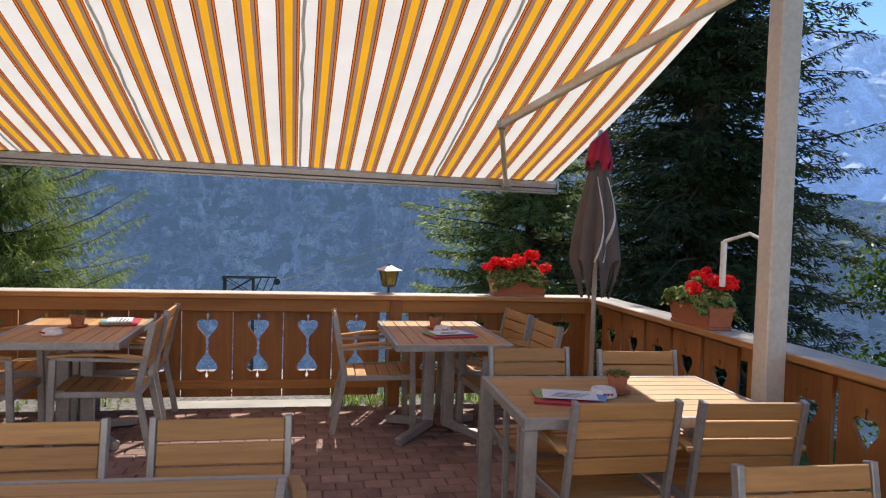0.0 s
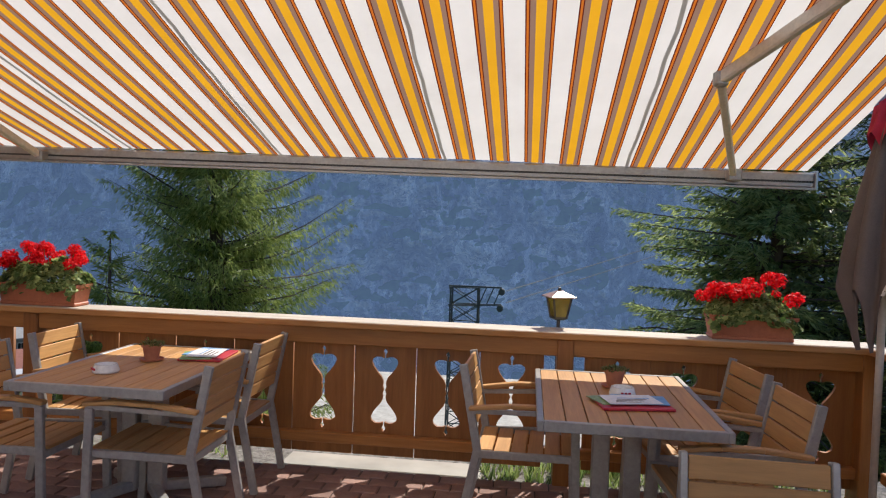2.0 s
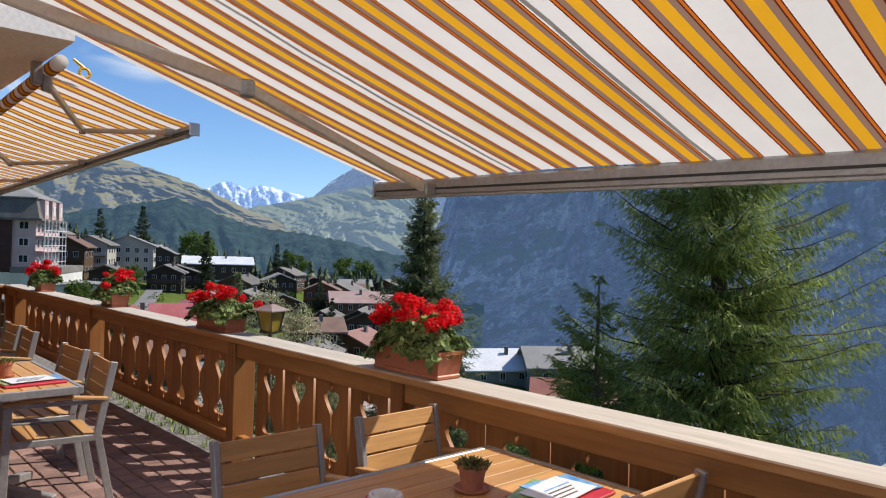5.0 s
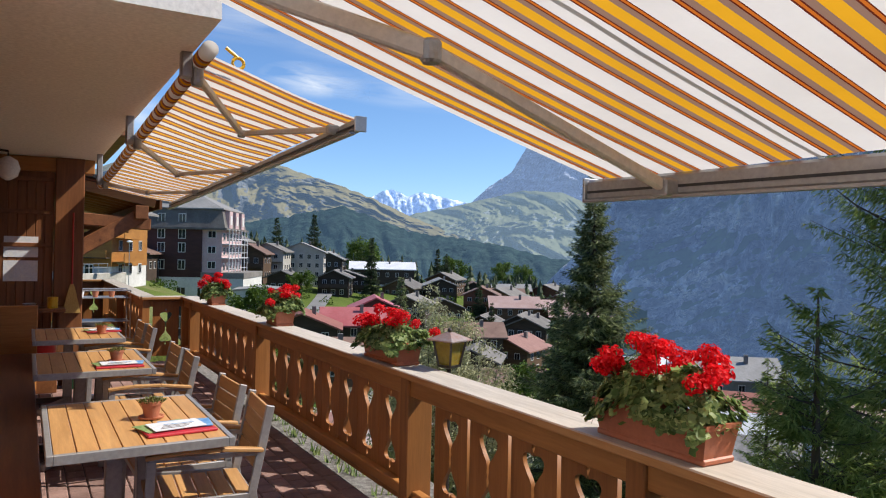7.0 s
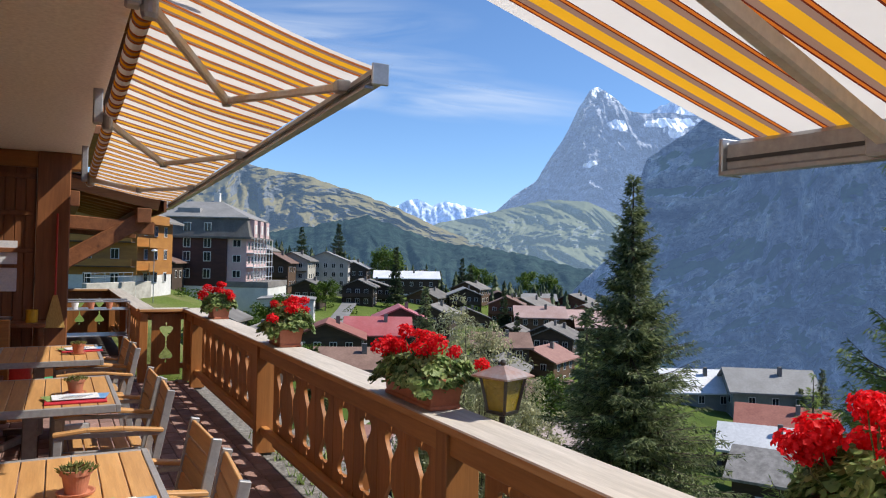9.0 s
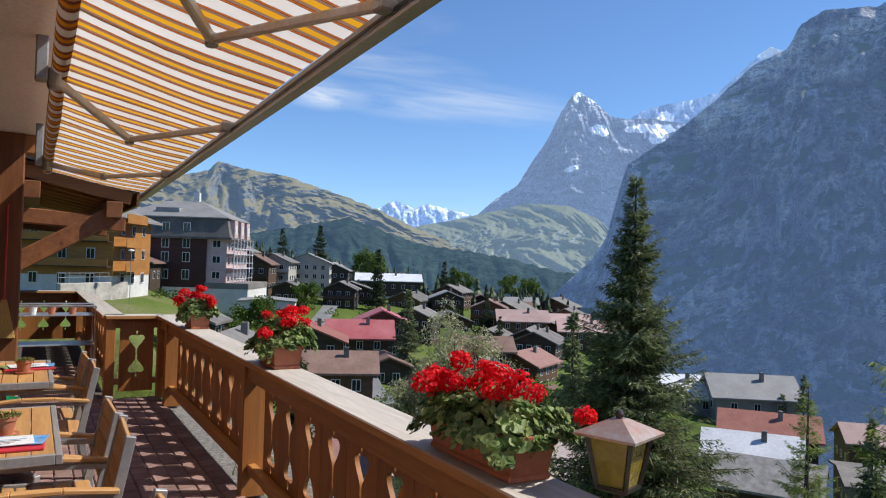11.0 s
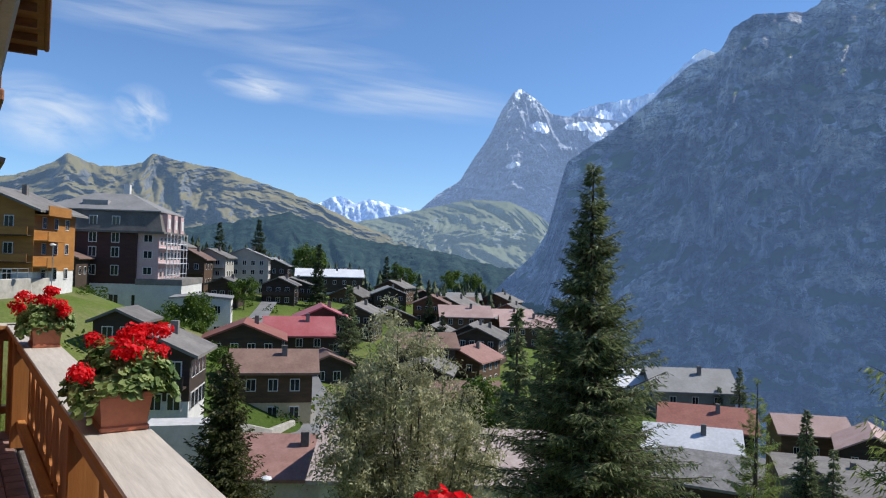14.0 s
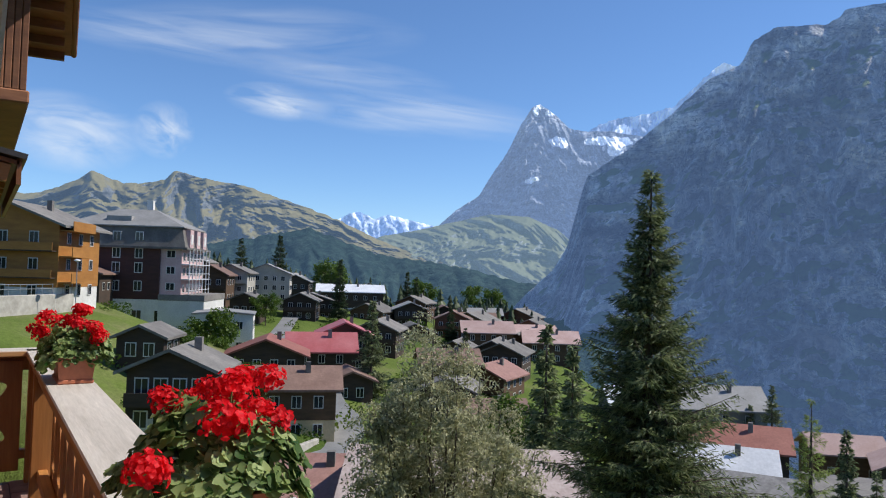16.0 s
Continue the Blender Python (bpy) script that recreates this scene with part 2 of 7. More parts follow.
M["plaster"] = plain("cream_plaster", (0.88, 0.84, 0.77), (0.91, 0.88, 0.82), 0.8, 0.9, 0.1, vary=0)
M["whitepost"] = plain("cream_painted_metal", (0.58, 0.52, 0.45), (0.66, 0.60, 0.53), 2, 0.45, 0.05, vary=0)
M["terracotta"] = plain("terracotta_plastic", (0.40, 0.12, 0.055), (0.50, 0.17, 0.085), 4, 0.5, 0.1, vary=0.08)
M["clay"] = plain("clay_pot", (0.38, 0.13, 0.07), (0.50, 0.20, 0.11), 12, 0.75, 0.2, vary=0.1)
M["soil"] = plain("potting_soil", (0.03, 0.02, 0.014), (0.07, 0.05, 0.035), 25, 0.95, 0.6, vary=0)
M["geranium"] = leafy("geranium_leaf", (0.045, 0.115, 0.020), (0.46, 0.55, 0.21), 0.45)
M["petal"] = leafy("red_petal", (0.72, 0.006, 0.012), (0.93, 0.022, 0.035), 0.5, 0.6)
M["succulent"] = leafy("succulent_leaf", (0.10, 0.12, 0.03), (0.26, 0.24, 0.08), 0.2)
M["stem"] = plain("plant_stem", (0.10, 0.13, 0.03), (0.18, 0.20, 0.06), 20, 0.7, 0.1, vary=0.1)
M["lampmetal"] = plain("dark_lantern_metal", (0.05, 0.045, 0.04), (0.10, 0.09, 0.08), 9, 0.45, 0.1, 0.6, vary=0)
M["lamproof"] = plain("worn_copper_roof", (0.50, 0.46, 0.42), (0.42, 0.14, 0.05), 9, 0.4, 0.1, 0.5, vary=0)
M["amber"] = plain("amber_glass", (0.42, 0.30, 0.03), (0.60, 0.46, 0.08), 14, 0.18, 0.5, vary=0, fine=22)
M["amber"].node_tree.nodes["Principled BSDF"].inputs["Transmission Weight"].default_value = 0.55
M["greycloth"] = plain("taupe_cloth", (0.105, 0.082, 0.078), (0.15, 0.12, 0.112), 6, 0.85, 0.2, vary=0, fine=160)
M["redcloth"] = plain("crimson_cloth", (0.36, 0.012, 0.04), (0.48, 0.025, 0.07), 6, 0.8, 0.2, vary=0, fine=160)
M["whiteprint"] = plain("pale_print", (0.60, 0.58, 0.56), (0.72, 0.70, 0.68), 6, 0.8, 0.0, vary=0)
M["redcover"] = plain("red_menu_cover", (0.42, 0.015, 0.03), (0.52, 0.03, 0.05), 6, 0.45, 0.05, vary=0.05)
M["paper"] = plain("printed_paper", (0.66, 0.70, 0.76), (0.80, 0.80, 0.79), 18, 0.4, 0.0, vary=0.03, fine=70)
M["blueprint"] = plain("blue_print", (0.05, 0.22, 0.52), (0.30, 0.52, 0.75), 30, 0.4, 0.0, vary=0.1)
M["greenprint"] = plain("green_print", (0.10, 0.22, 0.05), (0.36, 0.45, 0.20), 30, 0.4, 0.0, vary=0.1)
M["porcelain"] = plain("white_porcelain", (0.74, 0.72, 0.70), (0.80, 0.79, 0.77), 5, 0.2, 0.0, vary=0)
M["redplastic"] = plain("red_plastic", (0.52, 0.01, 0.03), (0.62, 0.03, 0.05), 5, 0.4, 0.05, vary=0)
M["greenplastic"] = plain("green_plastic", (0.01, 0.20, 0.09), (0.02, 0.28, 0.13), 5, 0.4, 0.05, vary=0)
M["yellow"] = plain("yellow_enamel", (0.66, 0.36, 0.01), (0.76, 0.46, 0.03), 5, 0.35, 0.05, vary=0)
M["straw"] = plain("straw_bristle", (0.46, 0.27, 0.07), (0.66, 0.44, 0.14), 30, 0.9, 0.5, vary=0, stretch=(6, 6, 1))
M["steel"] = plain("dull_steel", (0.42, 0.42, 0.42), (0.55, 0.55, 0.55), 9, 0.35, 0.05, 0.8, vary=0)
M["blackmetal"] = plain("black_metal", (0.03, 0.03, 0.03), (0.05, 0.05, 0.05), 9, 0.5, 0.05, 0.3, vary=0)
M["redcord"] = plain("red_handle", (0.45, 0.03, 0.02), (0.55, 0.05, 0.03), 9, 0.5, 0.05, vary=0)
M["stripe_big"] = striped("striped_awning_cloth", 0.2267, 0.06)
M["stripe_small"] = striped("striped_awning_cloth_small", 0.228, 0.32)
M["spruce"] = leafy("spruce_needles", (0.055, 0.088, 0.036), (0.40, 0.44, 0.22), 0.4)
M["darkspruce"] = leafy("dark_spruce_needles", (0.028, 0.048, 0.024), (0.125, 0.16, 0.070), 0.35)
M["fir"] = leafy("fir_needles", (0.12, 0.19, 0.06), (0.50, 0.56, 0.25), 0.6)
M["larch"] = leafy("larch_needles", (0.16, 0.225, 0.056), (0.48, 0.54, 0.185), 0.55)
M["willow"] = leafy("silvery_willow_leaves", (0.21, 0.21, 0.10), (0.58, 0.56, 0.34), 0.45)
M["broadleaf"] = leafy("broad_leaves", (0.04, 0.085, 0.012), (0.14, 0.21, 0.03), 0.35)
M["bark"] = plain("rough_bark", (0.07, 0.05, 0.038), (0.15, 0.115, 0.09), 6, 0.95, 0.8, vary=0.1, stretch=(1, 1, 0.3))


def island_pavers():
    """The same paving, its tone changing from stone to stone within one mesh."""
    m, n, l, b = nodes_of("red_brown_pavers")
    v = coords(n, l)
    g = n.new("ShaderNodeNewGeometry")
    col = ramp(n, l, noise_tex(n, l, v, 5, 5), [(0.3, (0.20, 0.116, 0.096)), (0.72, (0.33, 0.205, 0.172))])
    col = mix(n, l, 1.0, col, ramp(n, l, g.outputs["Random Per Island"], [(0.0, (0.78, 0.78, 0.78)), (1.0, (1.22, 1.22, 1.22))]), "MULTIPLY")
    small = noise_tex(n, l, v, 60, 3)
    col = mix(n, l, 0.7, col, ramp(n, l, small, [(0.25, (0.78, 0.78, 0.78)), (0.75, (1.12, 1.12, 1.12))]), "MULTIPLY")
    l.new(col, b.inputs["Base Color"])
    b.inputs["Roughness"].default_value = 0.85
    bump(n, l, b, small, 0.5, 0.006)
    return m


M["pavers"] = island_pavers()

M["larchdark"] = leafy("dark_pine_needles", (0.035, 0.050, 0.014), (0.15, 0.155, 0.05), 0.3)
M["eavewood"] = plain("brown_eave_timber", (0.17, 0.062, 0.027), (0.32, 0.135, 0.062), 1.2, 0.75, 0.2, vary=0.2, fine=6, stretch=(1, 1, 4))
M["seam"] = leafy("grey_seam_tape", (0.45, 0.44, 0.43), (0.50, 0.49, 0.48), 0.5)
M["darkhouse"] = plain("dark_timber", (0.030, 0.020, 0.014), (0.075, 0.048, 0.032), 0.6, 0.8, 0.2, vary=0.25, fine=6, stretch=(1, 1, 4))
M["brownhouse"] = plain("brown_timber", (0.075, 0.040, 0.020), (0.15, 0.085, 0.045), 0.6, 0.8, 0.2, vary=0.25, fine=6, stretch=(1, 1, 4))
M["redhouse"] = plain("reddish_timber", (0.10, 0.035, 0.018), (0.17, 0.07, 0.035), 0.6, 0.8, 0.2, vary=0.2, fine=6, stretch=(1, 1, 4))
M["orangehouse"] = plain("orange_timber", (0.30, 0.12, 0.02), (0.42, 0.19, 0.04), 0.6, 0.7, 0.2, vary=0.1, fine=6, stretch=(1, 1, 4))
M["greyhouse"] = plain("grey_cladding", (0.20, 0.21, 0.19), (0.30, 0.31, 0.28), 0.6, 0.8, 0.2, vary=0.1, fine=6)
M["hotelred"] = plain("dark_red_timber", (0.045, 0.017, 0.014), (0.085, 0.034, 0.028), 0.6, 0.8, 0.2, vary=0.05, fine=6, stretch=(1, 1, 4))
M["pinkwall"] = plain("pale_pink_boards", (0.48, 0.32, 0.31), (0.60, 0.44, 0.42), 0.6, 0.8, 0.2, vary=0.05, fine=6)
M["render"] = plain("white_render", (0.58, 0.57, 0.53), (0.74, 0.73, 0.69), 0.4, 0.9, 0.2, vary=0.08, fine=5)
M["cream"] = plain("cream_render", (0.36, 0.34, 0.29), (0.50, 0.47, 0.41), 0.4, 0.9, 0.2, vary=0.08, fine=5)
M["ochre"] = plain("ochre_render", (0.55, 0.42, 0.24), (0.68, 0.55, 0.34), 0.4, 0.9, 0.2, vary=0.05, fine=5)
M["stonewall"] = plain("pale_stone_wall", (0.30, 0.28, 0.24), (0.52, 0.49, 0.43), 0.8, 0.9, 0.5, vary=0.05, fine=3)
M["slate"] = plain("grey_slate_roof", (0.115, 0.105, 0.095), (0.22, 0.205, 0.185), 0.5, 0.85, 0.3, vary=0.2, fine=4)
M["tin_grey"] = plain("grey_metal_roof", (0.21, 0.205, 0.195), (0.31, 0.305, 0.295), 0.4, 0.75, 0.1, vary=0.12, fine=3)
M["tin_white"] = plain("pale_metal_roof", (0.56, 0.57, 0.58), (0.70, 0.71, 0.72), 0.4, 0.45, 0.1, vary=0.1, fine=3)
M["brown_tile"] = plain("brown_roof_tiles", (0.15, 0.085, 0.062), (0.24, 0.15, 0.115), 0.5, 0.8, 0.4, vary=0.15, fine=4)
M["red_tile"] = plain("rust_red_roof", (0.20, 0.065, 0.045), (0.29, 0.115, 0.085), 0.5, 0.75, 0.3, vary=0.15, fine=4)
M["red_tin"] = plain("bright_red_roof", (0.36, 0.075, 0.075), (0.46, 0.16, 0.16), 0.3, 0.55, 0.1, vary=0.1, fine=3)
M["pink_tile"] = plain("pinkish_roof", (0.36, 0.23, 0.20), (0.46, 0.33, 0.30), 0.4, 0.8, 0.2, vary=0.1, fine=4)
M["rose_tile"] = plain("dull_red_tiles", (0.24, 0.12, 0.095), (0.34, 0.19, 0.16), 1.2, 0.8, 0.4, vary=0.05, fine=5)
M["shingle"] = plain("grey_shingles", (0.15, 0.14, 0.13), (0.30, 0.285, 0.27), 1.5, 0.85, 0.6, vary=0.05, fine=5)
M["shingle_red"] = plain("reddish_grey_shingles", (0.34, 0.26, 0.23), (0.50, 0.41, 0.37), 1.2, 0.85, 0.6, vary=0.05, fine=5)
M["frame"] = plain("white_window_frame", (0.58, 0.57, 0.54), (0.68, 0.67, 0.64), 2, 0.6, 0.0, vary=0.1)
M["pane"] = plain("dark_window_glass", (0.012, 0.015, 0.018), (0.03, 0.034, 0.04), 0.4, 0.08, 0.0, vary=0.3)
M["asphalt"] = plain("pale_asphalt", (0.16, 0.16, 0.16), (0.24, 0.24, 0.235), 0.4, 0.9, 0.2, vary=0, fine=8)
M["mastmetal"] = plain("dark_green_steel", (0.03, 0.04, 0.042), (0.055, 0.065, 0.065), 3, 0.6, 0.1, 0.3, vary=0)
M["gravel"] = plain("grey_gravel", (0.10, 0.09, 0.075), (0.34, 0.32, 0.29), 24, 0.95, 0.8, vary=0, fine=90, distance=0.02)


# ---- mesh helpers ----
def mesh_of(name, bm, material, smooth=False):
    me = bpy.data.meshes.new(name)
    bmesh.ops.recalc_face_normals(bm, faces=bm.faces)
    bm.to_mesh(me)
    bm.free()
    me.materials.append(material)
    if smooth:
        me.polygons.foreach_set("use_smooth", [True] * len(me.polygons))
    return me


def part(name, bm, material, parent=None, label="", smooth=False):
    ob = new(name, mesh_of(name, bm, material, smooth))
    if parent is not None:
        ob.parent = parent
    return tagged(ob, label)


def thing(name, label, category, group="", kind="", at=None):
    ob = new(name)
    ob.empty_display_size = 0.1
    if at is not None:
        ob.matrix_basis = at
    return tagged(ob, label, category, group, kind)


def share(name, me, parent, m=None, label=""):
    """A piece of its own on a mesh that others use too."""
    ob = new(name, me)
    ob.parent = parent
    if m is not None:
        ob.matrix_basis = m
    return tagged(ob, label)


def box(bm, x0, x1, y0, y1, z0, z1, bevel=0.0, m=None):
    r = bmesh.ops.create_cube(bm, size=1.0)["verts"]
    for v in r:
        v.co = Vector(((x0 + x1) / 2 + v.co.x * (x1 - x0), (y0 + y1) / 2 + v.co.y * (y1 - y0), (z0 + z1) / 2 + v.co.z * (z1 - z0)))
    if bevel:
        es = list({e for v in r for e in v.link_edges})
        r = bmesh.ops.bevel(bm, geom=es, offset=bevel, segments=1, affect="EDGES")["verts"] or r
    if m is not None:
        bmesh.ops.transform(bm, matrix=m, verts=list({v for v in r}))
    return bm


def new_box(x0, x1, y0, y1, z0, z1, bevel=0.0):
    return box(bmesh.new(), x0, x1, y0, y1, z0, z1, bevel)


def beam(bm, p, q, w, h, up=(0, 0, 1), bevel=0.0):
    """A bar with a w by h section from p to q."""
    p, q = Vector(p), Vector(q)
    d = q - p
    ax = d.normalized()
    side = ax.cross(Vector(up))
    side = side.normalized() if side.length > 1e-5 else Vector((1, 0, 0))
    top = side.cross(ax)
    t = Matrix((ax, side, top)).transposed().to_4x4()
    t.translation = (p + q) / 2
    b2 = bmesh.new()
    box(b2, -d.length / 2, d.length / 2, -w / 2, w / 2, -h / 2, h / 2, bevel)
    bmesh.ops.transform(b2, matrix=t, verts=b2.verts)
    tmp = bpy.data.meshes.new("tmp")
    b2.to_mesh(tmp)
    b2.free()
    bm.from_mesh(tmp)
    bpy.data.meshes.remove(tmp)
    return bm


def tube(bm, pts, r, n=8, r2=None, caps=True):
    pts = [Vector(p) for p in pts]
    r2 = r if r2 is None else r2
    rings = []
    for i, p in enumerate(pts):
        d = (pts[min(i + 1, len(pts) - 1)] - pts[max(i - 1, 0)]).normalized()
        a = d.cross(Vector((0, 0, 1)) if abs(d.z) < 0.95 else Vector((1, 0, 0))).normalized()
        b = d.cross(a)
        rr = r + (r2 - r) * i / max(len(pts) - 1, 1)
        rings.append([bm.verts.new(p + a * (rr * math.cos(6.28319 * k / n)) + b * (rr * math.sin(6.28319 * k / n))) for k in range(n)])
    for u, w in zip(rings, rings[1:]):
        for k in range(n):
            bm.faces.new((u[k], u[(k + 1) % n], w[(k + 1) % n], w[k]))
    if caps:
        bm.faces.new(rings[0])
        bm.faces.new(rings[-1])
    return bm


def lathe(bm, profile, n=20, at=(0, 0, 0)):
    """A turned shape from (radius, height) pairs."""
    c = Vector(at)
    rings = []
    for r, z in profile:
        rings.append([bm.verts.new(c + Vector((r * math.cos(6.28319 * (k + 0.5) / n), r * math.sin(6.28319 * (k + 0.5) / n), z))) for k in range(n)])
    for u, w in zip(rings, rings[1:]):
        for k in range(n):
            bm.faces.new((u[k], u[(k + 1) % n], w[(k + 1) % n], w[k]))
    bm.faces.new(rings[0])
    bm.faces.new(rings[-1])
    return bm


def loft(bm, sections):
    """Skin through rectangular sections (x0, x1, y0, y1, z), closed at both ends."""
    rings = [[bm.verts.new(c) for c in ((a, c0, z), (b, c0, z), (b, d, z), (a, d, z))] for a, b, c0, d, z in sections]
    for u, w in zip(rings, rings[1:]):
        for k in range(4):
            bm.faces.new((u[k], u[(k + 1) % 4], w[(k + 1) % 4], w[k]))
    bm.faces.new(rings[0])
    bm.faces.new(rings[-1])
    return bm


def outline_mesh(name, loops, depth, material):
    """A flat board of the given outline with holes, standing in xz, of the given thickness along y."""
    cu = bpy.data.curves.new(name, "CURVE")
    cu.dimensions, cu.fill_mode, cu.extrude = "2D", "BOTH", depth / 2
    for loop in loops:
        sp = cu.splines.new("POLY")
        sp.points.add(len(loop) - 1)
        for p, (x, z) in zip(sp.points, loop):
            p.co = (x, z, 0, 1)
        sp.use_cyclic_u = True
    ob = bpy.data.objects.new(name, cu)
    scene.collection.objects.link(ob)
    me = bpy.data.meshes.new_from_object(ob.evaluated_get(bpy.context.evaluated_depsgraph_get()))
    bpy.data.objects.remove(ob)
    bpy.data.curves.remove(cu)
    me.transform(pose(0, 0, 0, 90))
    me.materials.clear()
    me.materials.append(material)
    me.name = name
    return me


def heart_hole(cx, z_mid, half, lobe):
    """Cut-out: a diamond, a heart, a thin neck, an upturned heart and a diamond again."""
    prof = []                                # (half width, z) on the right side, top to bottom
    top = [(0.001, 1.0), (0.011, 0.93), (0.004, 0.86), (0.004, 0.77)]
    hrt = [(0.022, 0.80), (0.045, 0.80), (0.064, 0.745), (0.068, 0.67), (0.059, 0.56), (0.037, 0.42), (0.017, 0.31), (0.010, 0.24), (0.007, 0.16)]
    neck = [(0.010, 0.09), (0.004, 0.0)]
    for w, t in top + hrt + neck:
        prof.append((w * lobe, z_mid + t * half))
    low = [(w, 2 * z_mid - z) for w, z in reversed(prof[:-1])]
    right = prof + low
    return [(cx + w, z) for w, z in right] + [(cx - w, z) for w, z in reversed(right)]


# ---- terrace: floor, railing ----
RY, CAP = 5.44, 0.935            # plane of the boards; top of the railing
floor = tagged(part("floor", box(new_box(-10.99, 3.44, -2.6, 5.37, -0.30, -0.012), -17.2, -10.99, -2.6, 4.82, -0.30, -0.012), M["joint"]), "terrace floor of red-brown pavers with dark joints", "floor", kind="structure")
kerb = tagged(part("kerb", new_box(-0.15, 1.15, 5.395, 5.66, -0.35, -0.012, 0.01), M["stonewall"]), "pale concrete edge behind the terrace railing", "kerb", kind="structure")
shelf = tagged(part("rock_shelf", new_box(-24, 8, 45, 104, -145, -20.0, 0.3), M["stonewall"]), "pale gravelled shelf far below the terrace", "ground", kind="structure")
gravel_strip = tagged(part("gravel_strip", new_box(-10.9, 3.9, 5.385, 5.95, -0.40, -0.03, 0.01), M["gravel"]), "strip of grey gravel behind the railing", "gravel", kind="structure")


def heart_board(width, z0=0.075, z1=0.86):
    e = width / 2 - 0.004
    return outline_mesh("heart_board", [[(-e, z0), (e, z0), (e, z1), (-e, z1)], heart_hole(0, 0.495, 0.265, 1.25)], 0.024, M["board"])


BOARD = heart_board(0.40)
BOARD_L = heart_board(0.364)


def railing(name, label, p, q, hearts, posts, board, cap_w=0.235, inner=1):
    """A railing from p to q: hearts and posts are distances along it. inner: the side of the terrace."""
    p, q = Vector((*p, 0)), Vector((*q, 0))
    d = q - p
    ang = math.degrees(math.atan2(d.y, d.x))
    L = d.length
    t = thing(name, label, "railing", kind="structure", at=pose(p.x, p.y, 0, 0, 0, ang))
    s = inner
    y = lambda a, b: (min(a * s, b * s), max(a * s, b * s))
    part("handrail_cap", new_box(-0.03, L + 0.03, *y(-0.14, cap_w - 0.14 + 0.005), CAP - 0.042, CAP, 0.006), M["cap"], t, "weathered pale cap board")
    part("upper_rail", new_box(0, L, *y(-0.095, -0.014), 0.785, CAP - 0.044, 0.006), M["rail"], t)
    part("lower_rail", new_box(0, L, *y(-0.075, -0.014), 0.15, 0.215, 0.006), M["rail"], t)
    for k in posts:
        part("post", new_box(k - 0.05, k + 0.05, *y(-0.115, 0.055), -0.012, CAP - 0.044, 0.006), M["board"], t)
    for k in hearts:
        share("heart_board", board, t, pose(k, 0, 0))
    return t


F = lambda a, b, n: [a + (b - a) * i / (n - 1) for i in range(n)]
X0 = -10.95                          # left end of the front railing
front = railing("railing_front", "orange pine railing with heart cut-outs and a pale cap", (X0, RY), (3.42, RY),
                [x - X0 for x in F(-10.70, -10.70, 2)[:1] + F(-9.98, -7.43, 8) + F(-6.67, -4.136, 8) + F(-3.365, -2.217, 4) + F(-1.48, 1.32, 8) + F(1.96, 3.14, 4)],
                [x - X0 for x in (-10.92, -10.36, -7.05, -3.75, -1.845, 1.64, 3.38)], BOARD_L, inner=1)
right_rail = railing("railing_side", "orange pine side railing with small heart cut-outs and a pale cap", (3.44, 5.34), (3.44, -2.6),
                     F(0.33, 1.93, 5) + F(2.72, 4.32, 5) + F(5.1, 7.1, 6), [2.32, 4.71, 7.5], BOARD_L, inner=-1)
# boards of the right-hand part are a little wider
for ob in front.children:
    if ob.name.startswith("heart_board") and ob.location.x + X0 > -1.6:
        ob.data = BOARD
cross = railing("railing_end", "short end railing with a heart cut-out", (X0, 4.80), (X0, 5.36), [0.31], [0.03], BOARD_L, inner=-1)
far_rail = railing("railing_far", "far stretch of pine railing with heart cut-outs", (-16.8, 4.88), (X0 - 0.06, 4.88), F(0.4, 5.2, 14), [0.05, 2.8], BOARD_L, inner=1)
far_end = railing("railing_far_end", "far end railing with three heart cut-outs", (-16.8, 3.7), (-16.8, 4.80), F(0.2, 0.9, 3), [0.03], BOARD_L, inner=-1)
for k, (xx, zz) in enumerate(((-5.06, 0.15), (-8.4, 0.15))):
    part("brace", beam(bmesh.new(), (xx - X0, -0.10 + 0.12, 0.20), (xx - X0 + 0.02, 0.28, 0.80), 0.07, 0.09), M["board"], front)

# ---- house ----
house_wall = tagged(part("wall_house", new_box(-9.75, -3.05, 2.70, 3.02, -0.3, 2.72), M["darkwood"]), "dark-stained timber house wall behind the benches", "wall", kind="structure")
wall_side = tagged(part("wall_side", new_box(-3.05, -2.80, -2.9, 3.02, -0.3, 3.6), M["plaster"]), "cream rendered house wall", "wall", kind="structure")
wall_back = tagged(part("wall_back", new_box(-2.80, 3.7, -2.95, -2.65, -0.3, 3.6), M["plaster"]), "cream rendered house wall at the back of the terrace", "wall", kind="structure")
soffit = tagged(part("ceiling", new_box(-10.9, -3.3, -2.9, 4.10, 2.72, 3.15), M["plaster"]), "cream plastered underside of the upper storey", "ceiling", kind="structure")
upper = tagged(part("wall_upper", new_box(-10.9, -3.3, -2.9, 4.02, 3.15, 6.0), M["darkwood"]), "dark timber upper storey", "wall", kind="structure")
end_wall = thing("wall_end", "dark timber end wall with vertical boards and a post", "wall", kind="structure")
part("wall_panel", new_box(-10.15, -9.95, 2.7, 3.62, -0.3, 2.72), M["darkup"], end_wall)
for k in range(6):
    part("wall_board", new_box(-9.948, -9.925, 3.04 + k * 0.097, 3.13 + k * 0.097, 0.0, 2.66, 0.004), M["darkup"], end_wall)
part("corner_post", new_box(-10.1, -9.86, 3.63, 3.95, 0.0, 2.72, 0.01), M["darkup"], end_wall)
